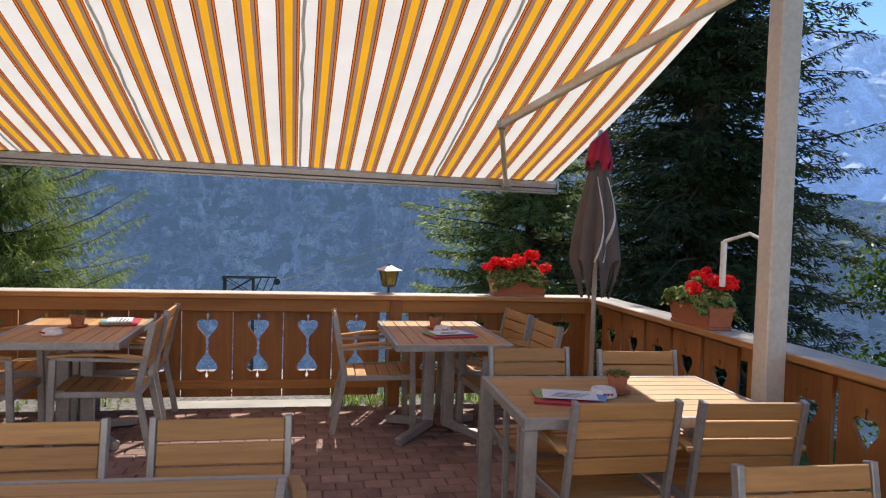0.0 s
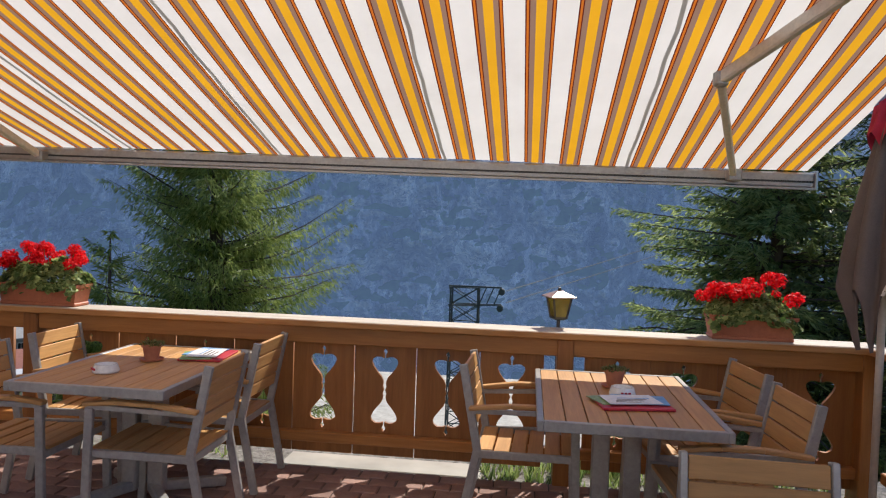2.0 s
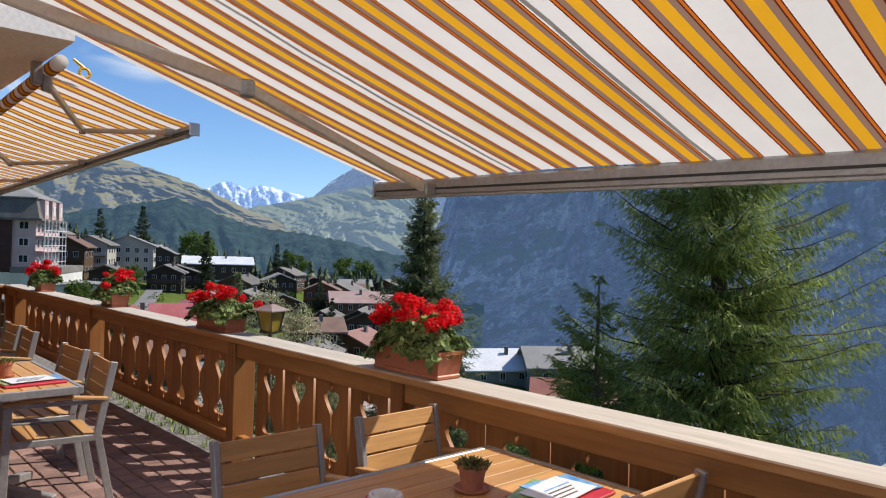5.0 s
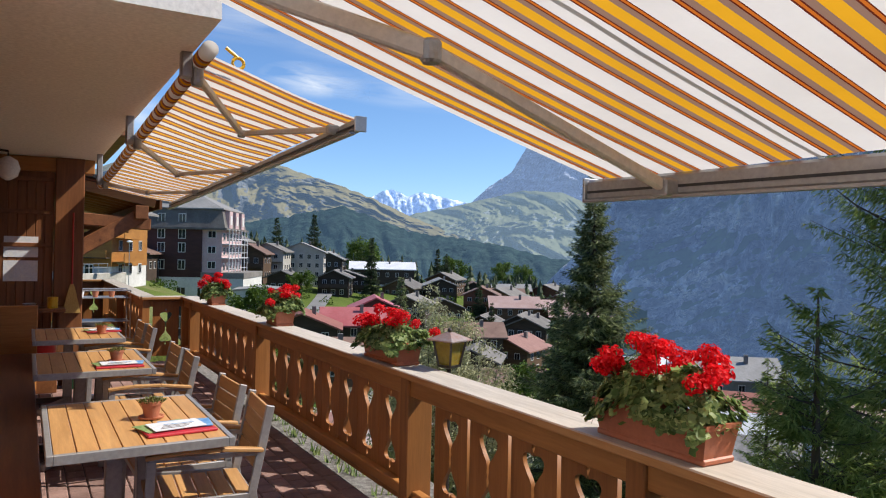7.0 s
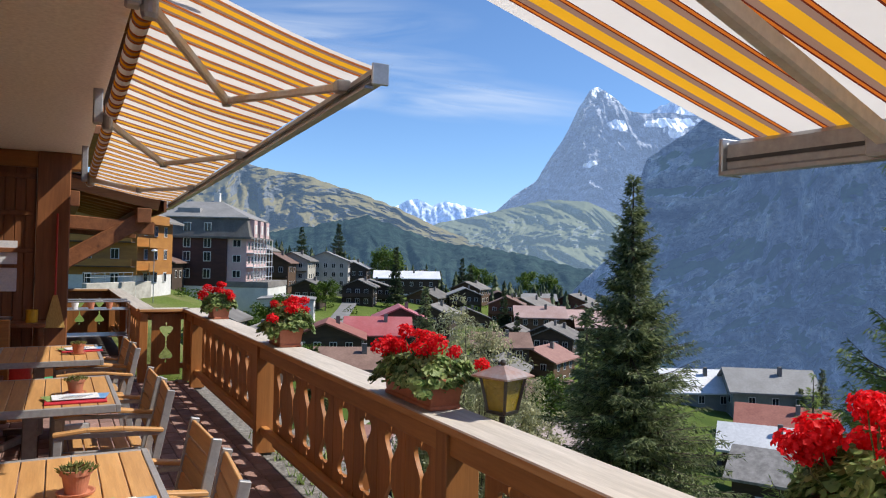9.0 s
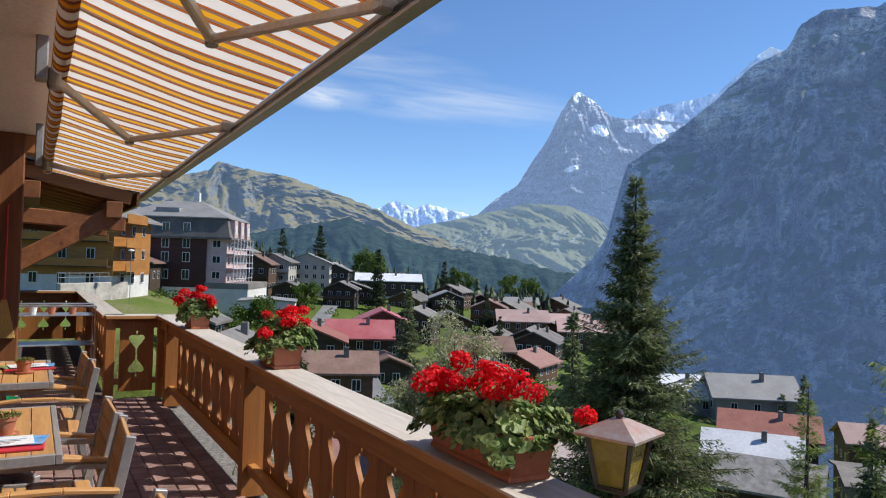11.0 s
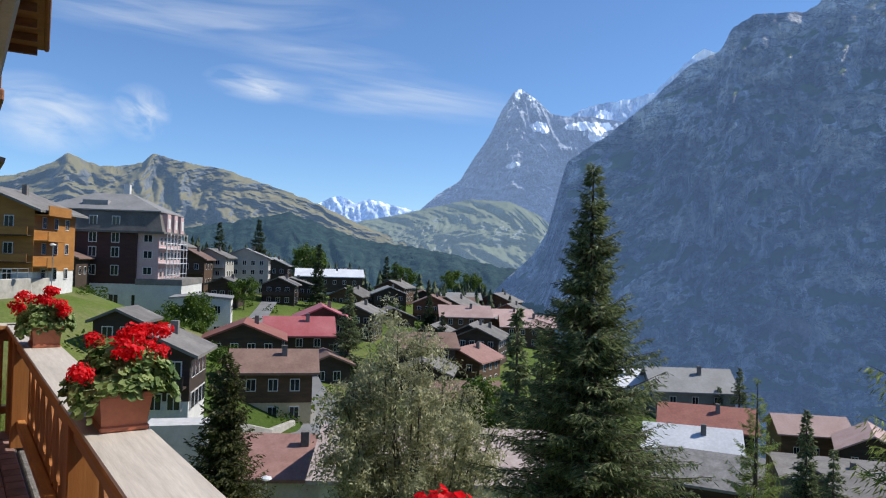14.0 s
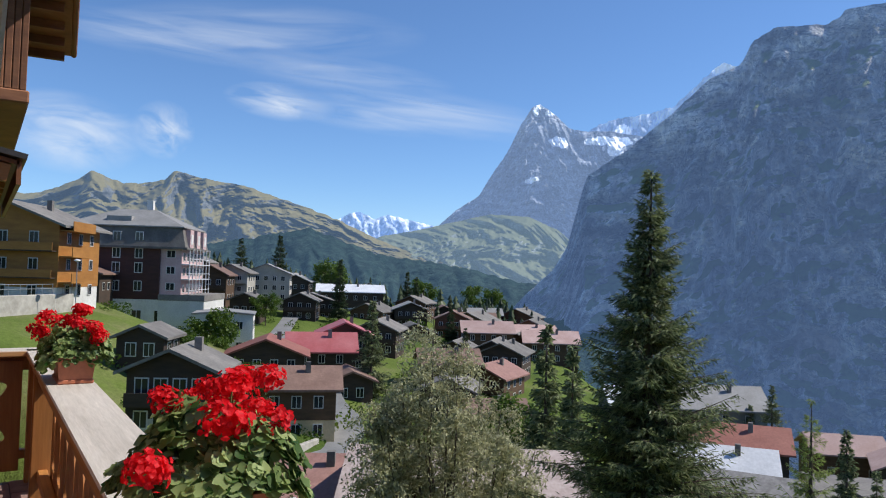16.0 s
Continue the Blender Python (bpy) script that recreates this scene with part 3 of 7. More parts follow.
for z in (2.42, 2.02, 1.62):
    part("crossbar", new_box(-9.925, -9.90, 3.05, 3.61, z, z + 0.05, 0.004), M["darkwood"], end_wall)
part("crossbeam", new_box(-10.1, -9.88, 3.0, 4.06, 2.54, 2.715, 0.01), M["raily"], end_wall)
# the house goes on beyond the end wall
far_wall = tagged(part("wall_far", new_box(-17.0, -10.15, 2.4, 3.55, -0.3, 2.72), M["darkwood"]), "dark timber wall of the far wing", "wall", kind="structure")
eaves = thing("roof_eaves", "dark timber roof eaves with rafters and boards", "roof", kind="structure")
part("eaves_board", beam(bmesh.new(), (-15.5, 2.3, 3.10), (-15.5, 5.26, 2.48), 5.8, 0.04, up=(0, 0.17, 1)), M["darkwood"], eaves)
for k in range(9):
    xx = -18.2 + k * 0.69
    part("rafter", beam(bmesh.new(), (xx, 2.3, 3.00), (xx, 5.18, 2.38), 0.12, 0.16), M["raily"], eaves)
part("fascia", new_box(-18.4, -12.6, 5.24, 5.28, 2.28, 2.52), M["darkwood"], eaves)
part("purlin", new_box(-18.4, -12.52, 4.86, 5.06, 2.10, 2.32, 0.01), M["darkwood"], eaves)
part("purlin", new_box(-18.4, -12.52, 3.90, 4.10, 2.30, 2.52, 0.01), M["darkwood"], eaves)
part("roof_cover", beam(bmesh.new(), (-15.5, 1.0, 3.43), (-15.5, 5.32, 2.53), 6.0, 0.05, up=(0, 0.17, 1)), M["lampmetal"], eaves)
for xb in (-12.75, -15.6):
    brace1 = thing("wall_bracket", "dark timber bracket carrying the eaves", "bracket", "eaves brackets", kind="structure")
    part("strut", beam(bmesh.new(), (xb, 3.5, 1.25), (xb, 4.95, 2.15), 0.20, 0.24, bevel=0.015), M["darkwood"], brace1)
    part("tie_beam", beam(bmesh.new(), (xb, 3.3, 2.12), (xb, 5.12, 2.02), 0.18, 0.20, bevel=0.015), M["darkwood"], brace1)
    part("wall_post", new_box(xb - 0.1, xb + 0.1, 3.4, 3.58, 0.0, 2.3, 0.01), M["darkup"], brace1)

# ---- awnings ----
def awning(name, label, x0, x1, y_bar, z_bar0, z_bar1, y_back, z_back, cloth, arms, seams, skew=0.0, bar_w=0.075, fall=0.0, slack=0.045):
    """Cloth from a roller to a front bar, with folding arms (shoulder, elbow, hand)."""
    t = thing(name, label, "awning")
    bm = bmesh.new()
    nx, ny = max(8, int((x1 - x0) * 5)), 14
    grid = []
    for i in range(nx + 1):
        x = x0 + (x1 - x0) * i / nx
        zb = z_bar0 + (z_bar1 - z_bar0) * i / nx
        col = []
        for j in range(ny + 1):
            s = j / ny
            sag = -slack * math.sin(math.pi * s) + 0.006 * math.sin(x * 3.1 + s * 5)
            col.append(bm.verts.new((x, y_back + (y_bar - skew * (1 - i / nx) - 0.01 - y_back) * s, z_back - fall * (1 - i / nx) * (1 - s) + (zb + bar_w * 0.665 - 0.024 - z_back) * s + sag)))
        grid.append(col)
    for i in range(nx):
        for j in range(ny):
            bm.faces.new((grid[i][j], grid[i + 1][j], grid[i + 1][j + 1], grid[i][j + 1]))
    part("cloth", bm, cloth, t, "white, yellow and brown striped cloth", True)
    bm = bmesh.new()
    beam(bm, (x0 - 0.04, y_bar - skew, z_bar0 - 0.03), (x1 + 0.04, y_bar, z_bar1 - 0.03), bar_w, bar_w * 1.33, bevel=0.012)
    bar = part("front_bar", bm, M["alu"], t, "grey aluminium front bar")
    part("bar_lip", beam(bmesh.new(), (x0 - 0.03, y_bar - skew - 0.045, z_bar0 - 0.085), (x1 + 0.03, y_bar - 0.045, z_bar1 - 0.085), bar_w * 0.66, 0.012), M["alu"], bar)
    part("bar_groove", beam(bmesh.new(), (x0 - 0.03, y_bar - skew - 0.0385, z_bar0 - 0.04), (x1 + 0.03, y_bar - 0.0385, z_bar1 - 0.04), 0.004, 0.012), M["blackmetal"], bar)
    for x, zb, yb in ((x0 - 0.045, z_bar0, y_bar - skew), (x1 + 0.045, z_bar1, y_bar)):
        part("end_cap", new_box(x - 0.008, x + 0.008, yb - bar_w * 0.7, yb + bar_w * 0.6, zb - 0.03 - bar_w * 0.8, zb - 0.03 + bar_w * 0.8, 0.003), M["steel"], bar)
    part("roller", tube(bmesh.new(), [(x0 - 0.05, y_back, z_back - fall + 0.02), (x1 + 0.05, y_back, z_back + 0.02)], bar_w * 0.8, 14), cloth, t, "roller wound with striped cloth", True)
    for sx in seams:
        bm = bmesh.new()
        k = (sx - x0) / (x1 - x0)
        zb = z_bar0 + (z_bar1 - z_bar0) * k
        prev = None
        for j in range(ny + 1):
            s = j / ny
            sag = -slack * math.sin(math.pi * s) + 0.006 * math.sin(sx * 3.1 + s * 5)
            c = Vector((sx + 0.006 * math.sin(s * 40), y_back + (y_bar - skew * (1 - k) - 0.01 - y_back) * s, z_back - fall * (1 - k) * (1 - s) + (zb + bar_w * 0.665 - 0.028 - z_back) * s + sag - 0.004))
            cur = [bm.verts.new(c + Vector((dx, 0, 0))) for dx in (-0.010, 0.010)]
            if prev:
                bm.faces.new((prev[0], prev[1], cur[1], cur[0]))
            prev = cur
        part("seam", bm, M["seam"], t, "grey sewn seam")
    for a, e, h in arms:
        arm = part("arm", beam(bmesh.new(), a, e, bar_w * 0.6, bar_w * 0.85, bevel=0.008), M["whitepost"], t, "folding arm of painted metal")
        part("forearm", beam(bmesh.new(), e, h, bar_w * 0.5, bar_w * 0.66, bevel=0.007), M["whitepost"], arm)
        k = bar_w / 0.075
        part("elbow", lathe(bmesh.new(), [(0.028 * k, -0.04 * k), (0.036 * k, -0.03 * k), (0.036 * k, 0.03 * k), (0.028 * k, 0.04 * k)], 14, e), M["alu"], arm)
        part("bracket", new_box(h[0] - 0.042 * k, h[0] + 0.042 * k, h[1] - 0.05 * k, h[1] + 0.03, h[2] - 0.038 * k, h[2] + 0.038 * k, 0.008), M["alu"], arm)
        part("shoulder", lathe(bmesh.new(), [(0.036 * k, -0.075 * k), (0.046 * k, -0.05 * k), (0.046 * k, 0.05 * k), (0.036 * k, 0.075 * k)], 14, a), M["alu"], arm)
        part("mount", new_box(a[0] - 0.05 * k, a[0] + 0.05 * k, a[1] - 0.12 * k, a[1] - 0.03, a[2] - 0.02, z_back + 0.08, 0.008), M["alu"], arm)
    return t


awning("awning", "wide striped awning stretched over the terrace", -2.56, 3.12, 5.76, 2.005, 1.94, 2.68, 2.98, M["stripe_big"],
             [((3.12, 2.78, 2.86), (2.28, 4.56, 2.30), (2.66, 5.70, 1.93)), ((-2.72, 2.85, 2.86), (-1.96, 4.48, 2.32), (-2.06, 5.70, 1.95))], (-1.40, -0.31, 0.82, 2.00))
bx = thing("awning_beam", "cream painted steel beam carrying the awning", "beam", kind="structure")
part("beam", new_box(-2.85, 3.40, 2.52, 2.64, 2.93, 3.09, 0.008), M["whitepost"], bx)
pst = thing("awning_post", "cream painted square steel post beside the railing", "post", kind="structure")
part("post", new_box(3.21, 3.33, 2.66, 2.78, 0.0, 3.12, 0.008), M["whitepost"], pst)
part("base_plate", new_box(3.16, 3.38, 2.61, 2.83, 0.0, 0.015, 0.004), M["whitepost"], pst)
bm = tube(bmesh.new(), [(3.33, 2.72, 1.46), (3.28, 2.95, 1.55), (3.22, 3.1, 1.50)], 0.010, 8)
tube(bm, [(3.22, 3.1, 1.50), (3.22, 3.1, 1.24)], 0.018, 10)
part("crank_handle", bm, M["porcelain"], pst, "white crank handle hanging from the post")
awning("awning", "striped awning over the narrow side of the terrace", -9.9, -3.78, 5.0, 2.24, 2.42, 4.14, 2.67, M["stripe_small"],
               [((-4.0, 4.13, 2.60), (-4.95, 4.62, 2.46), (-4.05, 4.95, 2.395)), ((-6.3, 4.11, 2.51), (-7.0, 4.55, 2.34), (-6.1, 4.95, 2.33)),
                ((-9.2, 4.12, 2.38), (-8.9, 4.55, 2.28), (-8.2, 4.95, 2.27))], (-5.3, -6.4, -7.5, -8.6), 0.0, 0.056, 0.28, 0.012)


# ---- furniture ----
def make_chair():
    """Armchair facing +y: grey aluminium frame, oiled slats on seat and back, wooden armrests."""
    t = thing("armchair", "grey aluminium armchair with oiled wooden slats", "chair", "terrace chairs")
    W, A = 0.226, 0.268
    for sx in (-1, 1):
        x, xa = sx * W, sx * A
        part("leg", beam(bmesh.new(), (x, -0.33, 0.0), (x, -0.245, 0.43), 0.024, 0.042, bevel=0.003), M["alu"], t)
        part("back_post", beam(bmesh.new(), (x, -0.245, 0.42), (x, -0.330, 0.855), 0.024, 0.042, bevel=0.003), M["alu"], t)
        part("leg", beam(bmesh.new(), (xa, 0.255, 0.0), (xa, 0.235, 0.64), 0.024, 0.042, bevel=0.003), M["alu"], t)
        part("seat_rail", beam(bmesh.new(), (x, -0.25, 0.405), (xa - sx * 0.012, 0.25, 0.42), 0.02, 0.038, bevel=0.003), M["alu"], t)
        part("arm_rail", beam(bmesh.new(), (x, -0.29, 0.62), (xa, 0.245, 0.645), 0.02, 0.022), M["alu"], t)
        bm = bmesh.new()
        for a, b in (((sx * (W + 0.022), -0.29, 0.640), (xa, -0.08, 0.668)), ((xa, -0.082, 0.668), (xa, 0.10, 0.672)), ((xa, 0.098, 0.672), (xa, 0.262, 0.657))):
            beam(bm, a, b, 0.046, 0.020, bevel=0.004)
        part("armrest", bm, M["slaty"], t, "wooden armrest")
    part("front_rail", beam(bmesh.new(), (-A, 0.235, 0.40), (A, 0.235, 0.40), 0.02, 0.035), M["alu"], t)
    part("rear_rail", beam(bmesh.new(), (-W, -0.245, 0.40), (W, -0.245, 0.40), 0.02, 0.035), M["alu"], t)
    s = mesh_of("seat_slat", box(bmesh.new(), -W + 0.012, W - 0.012, -0.038, 0.038, -0.009, 0.009, 0.003), M["slat"])
    for k in range(6):
        y = 0.215 - k * 0.085
        share("seat_slat", s, t, pose(0, y, 0.428 - 0.010 * math.sin(k / 5 * math.pi) - 0.002 * k, 2, 0, 0))
    b = mesh_of("back_slat", box(bmesh.new(), -W + 0.013, W - 0.013, -0.009, 0.009, -0.0365, 0.0365, 0.003), M["slat"])
    for k in range(4):
        z = 0.572 + k * 0.0795
        share("back_slat", b, t, pose(0, -0.245 - (z - 0.42) * 0.195 + 0.004, z, 11, 0, 0))
    return t


def make_table(L, W, label, legs):
    """Long side along x. Planks in a grey metal edge on a pedestal or on four legs."""
    t = thing("terrace_table", label, "table", "terrace tables")
    f = 0.028
    bm = bmesh.new()
    for a in ((-L / 2, L / 2, -W / 2, -W / 2 + f), (-L / 2, L / 2, W / 2 - f, W / 2), (-L / 2, -L / 2 + f, -W / 2 + f, W / 2 - f), (L / 2 - f, L / 2, -W / 2 + f, W / 2 - f)):
        box(bm, *a, 0.705, 0.750, 0.003)
    part("table_frame", bm, M["alu"], t, "grey metal edge")
    n = max(7, round((W - 2 * f) / 0.098))
    pw = (W - 2 * f) / n
    pl = mesh_of("plank", box(bmesh.new(), -L / 2 + f, L / 2 - f, -pw / 2 + 0.0025, pw / 2 - 0.0025, -0.018, 0.0, 0.002), M["slat"])
    for k in range(n):
        share("plank", pl, t, pose(0, -W / 2 + f + pw * (k + 0.5), 0.748))
    part("underframe", new_box(-L / 2 + 0.05, L / 2 - 0.05, -0.03, 0.03, 0.69, 0.728), M["alu"], t)
    if legs == 4:
        for sx in (-1, 1):
            for sy in (-1, 1):
                part("leg", new_box(sx * (L / 2 - 0.03) - 0.03, sx * (L / 2 - 0.03) + 0.03, sy * (W / 2 - 0.03) - 0.03, sy * (W / 2 - 0.03) + 0.03, 0, 0.704, 0.004), M["alu"], t)
    else:
        for s in (-1, 1):
            part("column", new_box(-0.035, 0.035, s * 0.075 - 0.042, s * 0.075 + 0.042, 0.06, 0.70, 0.006), M["alu"], t)
        for sx in (-1, 1):
            for sy in (-1, 1):
                part("foot", beam(bmesh.new(), (0.0, sy * 0.05, 0.085), (sx * 0.30, sy * 0.33, 0.030), 0.055, 0.055, bevel=0.006), M["alu"], t)
        part("top_plate", new_box(-0.2, 0.2, -0.2, 0.2, 0.695, 0.703), M["alu"], t)
    return t


def place(ob, x, y, turn, first):
    m = pose(x, y, 0, 0, 0, turn)
    if first:
        ob.matrix_basis = m
        return ob
    return copy_thing(ob, m)


chair = make_chair()
seat_at = [(1.43, 4.78, -92), (2.29, 4.30, 94), (2.27, 4.92, 97),                                # beside the pedestal table
           (-1.095, 4.34, -90), (-1.11, 5.02, -88), (-0.40, 4.38, 91), (-0.42, 5.05, 90),
           (2.15, 2.38, 0), (2.72, 2.34, -4), (2.13, 2.985, 178), (2.74, 2.885, 176),                # round the four-legged table
           (0.575, 1.62, 180), (-0.03, 1.62, 180), (2.35, 0.95, 178), (2.93, 0.93, 182),
           (-3.74, 4.115, 176), (-4.33, 4.115, 182), (-5.58, 4.11, 178), (-6.08, 4.10, 181), (-7.64, 4.12, 179), (-8.10, 4.10, 182)]
for k, (x, y, a) in enumerate(seat_at):
    place(chair, x, y, a, k == 0)
ped = make_table(1.14, 0.80, "plank-topped table with grey metal pedestal on the paving", 1)
for k, (x, y, a) in enumerate(((-0.64, 4.63, 90), (1.86, 4.54, 90), (-3.93, 3.82, 0), (-6.15, 3.79, 0), (-8.14, 3.80, 0))):
    place(ped, x, y, a, k == 0)
leg4 = make_table(1.22, 0.84, "plank-topped table on four grey metal legs", 4)
for k, (x, y, a) in enumerate(((2.38, 2.58, -2), (0.18, 1.24, -2))):
    place(leg4, x, y, a, k == 0)


# ---- small things on the tables ----
def make_pot():
    t = thing("flower_pot", "small clay pot with a succulent on a saucer", "plant pot", "table pots")
    part("saucer", lathe(bmesh.new(), [(0.045, 0.0), (0.062, 0.004), (0.066, 0.014), (0.060, 0.014), (0.05, 0.008), (0.0, 0.008)][:5], 24), M["clay"], t, smooth=False)
    part("pot", lathe(bmesh.new(), [(0.036, 0.008), (0.049, 0.075), (0.055, 0.076), (0.056, 0.095), (0.050, 0.095), (0.047, 0.082)], 28), M["clay"], t, "terracotta pot")
    part("soil", lathe(bmesh.new(), [(0.047, 0.078), (0.047, 0.083)], 20), M["soil"], t)
    r = random.Random(3)
    bm = bmesh.new()
    for k in range(130):
        a, rr = r.uniform(0, 6.28), 0.062 * math.sqrt(r.random())
        c = Vector((rr * math.cos(a), rr * math.sin(a), 0.086 + r.uniform(0, 0.03) * (1 - rr / 0.08)))
        d = Vector((math.cos(a) * 0.5 + r.uniform(-0.5, 0.5), math.sin(a) * 0.5 + r.uniform(-0.5, 0.5), r.uniform(0.2, 1))).normalized()
        s = d.cross(Vector((0.3, 0.2, 1))).normalized() * 0.0055
        n = d.cross(s).normalized() * 0.004
        q = [bm.verts.new(c + v) for v in (-s, n, s, -n)]
        tip = bm.verts.new(c + d * r.uniform(0.014, 0.024))
        for i in range(4):
            bm.faces.new((q[i], q[(i + 1) % 4], tip))
    part("succulent", bm, M["succulent"], t, "olive-green succulent")
    return t


def make_menu():
    t = thing("menu", "red menu folder with printed leaflets on top", "menu", "menus")
    part("cover", new_box(-0.165, 0.165, -0.12, 0.12, 0.0, 0.012, 0.003), M["redcover"], t, "red cover")
    for k, (x, y, a, mat) in enumerate(((-0.05, 0.045, 14, "greenprint"), (0.045, 0.03, -9, "blueprint"), (-0.005, 0.01, 4, "paper"))):
        bm = box(bmesh.new(), -0.125, 0.125, -0.085, 0.085, 0.0125 + k * 0.004, 0.0155 + k * 0.004)
        bmesh.ops.transform(bm, matrix=pose(x, y, 0, 0, 0, a), verts=bm.verts)
        lf = part("leaflet", bm, M[mat], t)
    for k in range(4):
        part("print_bar", new_box(-0.09 + 0.01 * k, 0.03 + 0.02 * k, -0.05 + k * 0.025, -0.042 + k * 0.025, 0.0237, 0.0245), M["blueprint" if k == 3 else "greycloth"], lf)
    return t


def make_ashtray():
    t = thing("ashtray", "white porcelain ashtray with red lettering", "ashtray", "ashtrays")
    part("bowl", lathe(bmesh.new(), [(0.062, 0.0), (0.066, 0.008), (0.055, 0.042), (0.047, 0.042), (0.04, 0.012)], 26), M["porcelain"], t, smooth=False)
    for k in range(3):
        part("print_bar", new_box(-0.026 + k * 0.018, -0.014 + k * 0.018, -0.0665, -0.059, 0.016, 0.026), M["redcover"], t)
    return t


pot, menu, ash = make_pot(), make_menu(), make_ashtray()
pots = [(-0.66, 4.72), (1.86, 4.72), (2.37, 2.62), (-3.92, 3.92), (-6.02, 3.96), (-8.02, 4.02), (0.06, 1.10)]
for k, (x, y) in enumerate(pots):
    m = pose(x, y, 0.7495, 0, 0, 40 * k)
    pot.matrix_basis = m if k == 0 else pot.matrix_basis
    if k:
        copy_thing(pot, m)
menus = [(-0.42, 4.92, 95), (1.90, 4.36, 10), (2.08, 2.50, -20), (-3.62, 4.00, 95), (-5.80, 3.96, 88), (-8.25, 4.05, 95)]
for k, (x, y, a) in enumerate(menus):
    m = pose(x, y, 0.7495, 0, 0, a)
    if k == 0:
        menu.matrix_basis = m
    else:
        copy_thing(menu, m)
for k, (x, y, a) in enumerate(((-0.72, 4.38, -40), (1.88, 4.55, 10), (2.27, 2.56, 0))):
    m = pose(x, y, 0.7495, 0, 0, a)
    if k == 0:
        ash.matrix_basis = m
    else:
        copy_thing(ash, m)


# ---- geraniums ----
def leaf_cloud(seed, L, D, H, n):
    r = random.Random(seed)
    bm = bmesh.new()
    for k in range(n):
        u, v = r.uniform(-1, 1), r.uniform(-1, 1)
        lump = 0.72 + 0.28 * math.sin(u * 5 + seed) * math.cos(v * 3 + seed)
        top = H * lump * (1 - 0.45 * u * u) * (1 - 0.35 * v * v)
        z = top * (1 - abs(r.gauss(0, 0.28)))
        c = Vector((u * L * (0.88 + 0.2 * z / H), v * D, z - 0.03 * (abs(u) > 0.85) - 0.05 * (v < -0.6)))
        nrm = Vector((u * 0.7 + r.uniform(-0.5, 0.5), v * 0.9 + r.uniform(-0.6, 0.6), 0.75 + r.uniform(-0.5, 0.5))).normalized()
        a = nrm.orthogonal().normalized()
        b = nrm.cross(a)
        s = r.uniform(0.011, 0.023)
        w = r.uniform(0, 6.28)
        rim = []
        for i in range(8):
            t = 6.28319 * i / 8 + w
            rr = s * (1.0 if i % 2 else 0.86) * (0.45 if i == 0 else 1)
            rim.append(bm.verts.new(c + a * rr * math.cos(t) + b * rr * math.sin(t) + nrm * s * 0.22 * (1 if i % 2 else 0.6)))
        mid = bm.verts.new(c)
        for i in range(8):
            bm.faces.new((mid, rim[i], rim[(i + 1) % 8]))
    return bm


def bloom_mesh(seed, R):
    r = random.Random(seed)
    bm = bmesh.new()
    for k in range(130):
        d = Vector((r.gauss(0, 1), r.gauss(0, 1), r.gauss(0.35, 0.8))).normalized()
        c = d * R * r.uniform(0.62, 1.15)
        c.z *= 0.8
        nrm = (d + Vector((r.uniform(-0.6, 0.6), r.uniform(-0.6, 0.6), r.uniform(-0.3, 0.6)))).normalized()
        a = nrm.orthogonal().normalized()
        b = nrm.cross(a)
        s = R * r.uniform(0.15, 0.25)
        w = r.uniform(0, 6.28)
        rim = [bm.verts.new(c + (a * math.cos(w + 1.2566 * i) + b * math.sin(w + 1.2566 * i)) * s * r.uniform(0.8, 1.1) + nrm * s * 0.25) for i in range(5)]
        mid = bm.verts.new(c)
        for i in range(5):
            bm.faces.new((mid, rim[i], rim[(i + 1) % 5]))
    return mesh_of("bloom", bm, M["petal"])


BLOOMS = [bloom_mesh(k, 0.055) for k in range(4)]


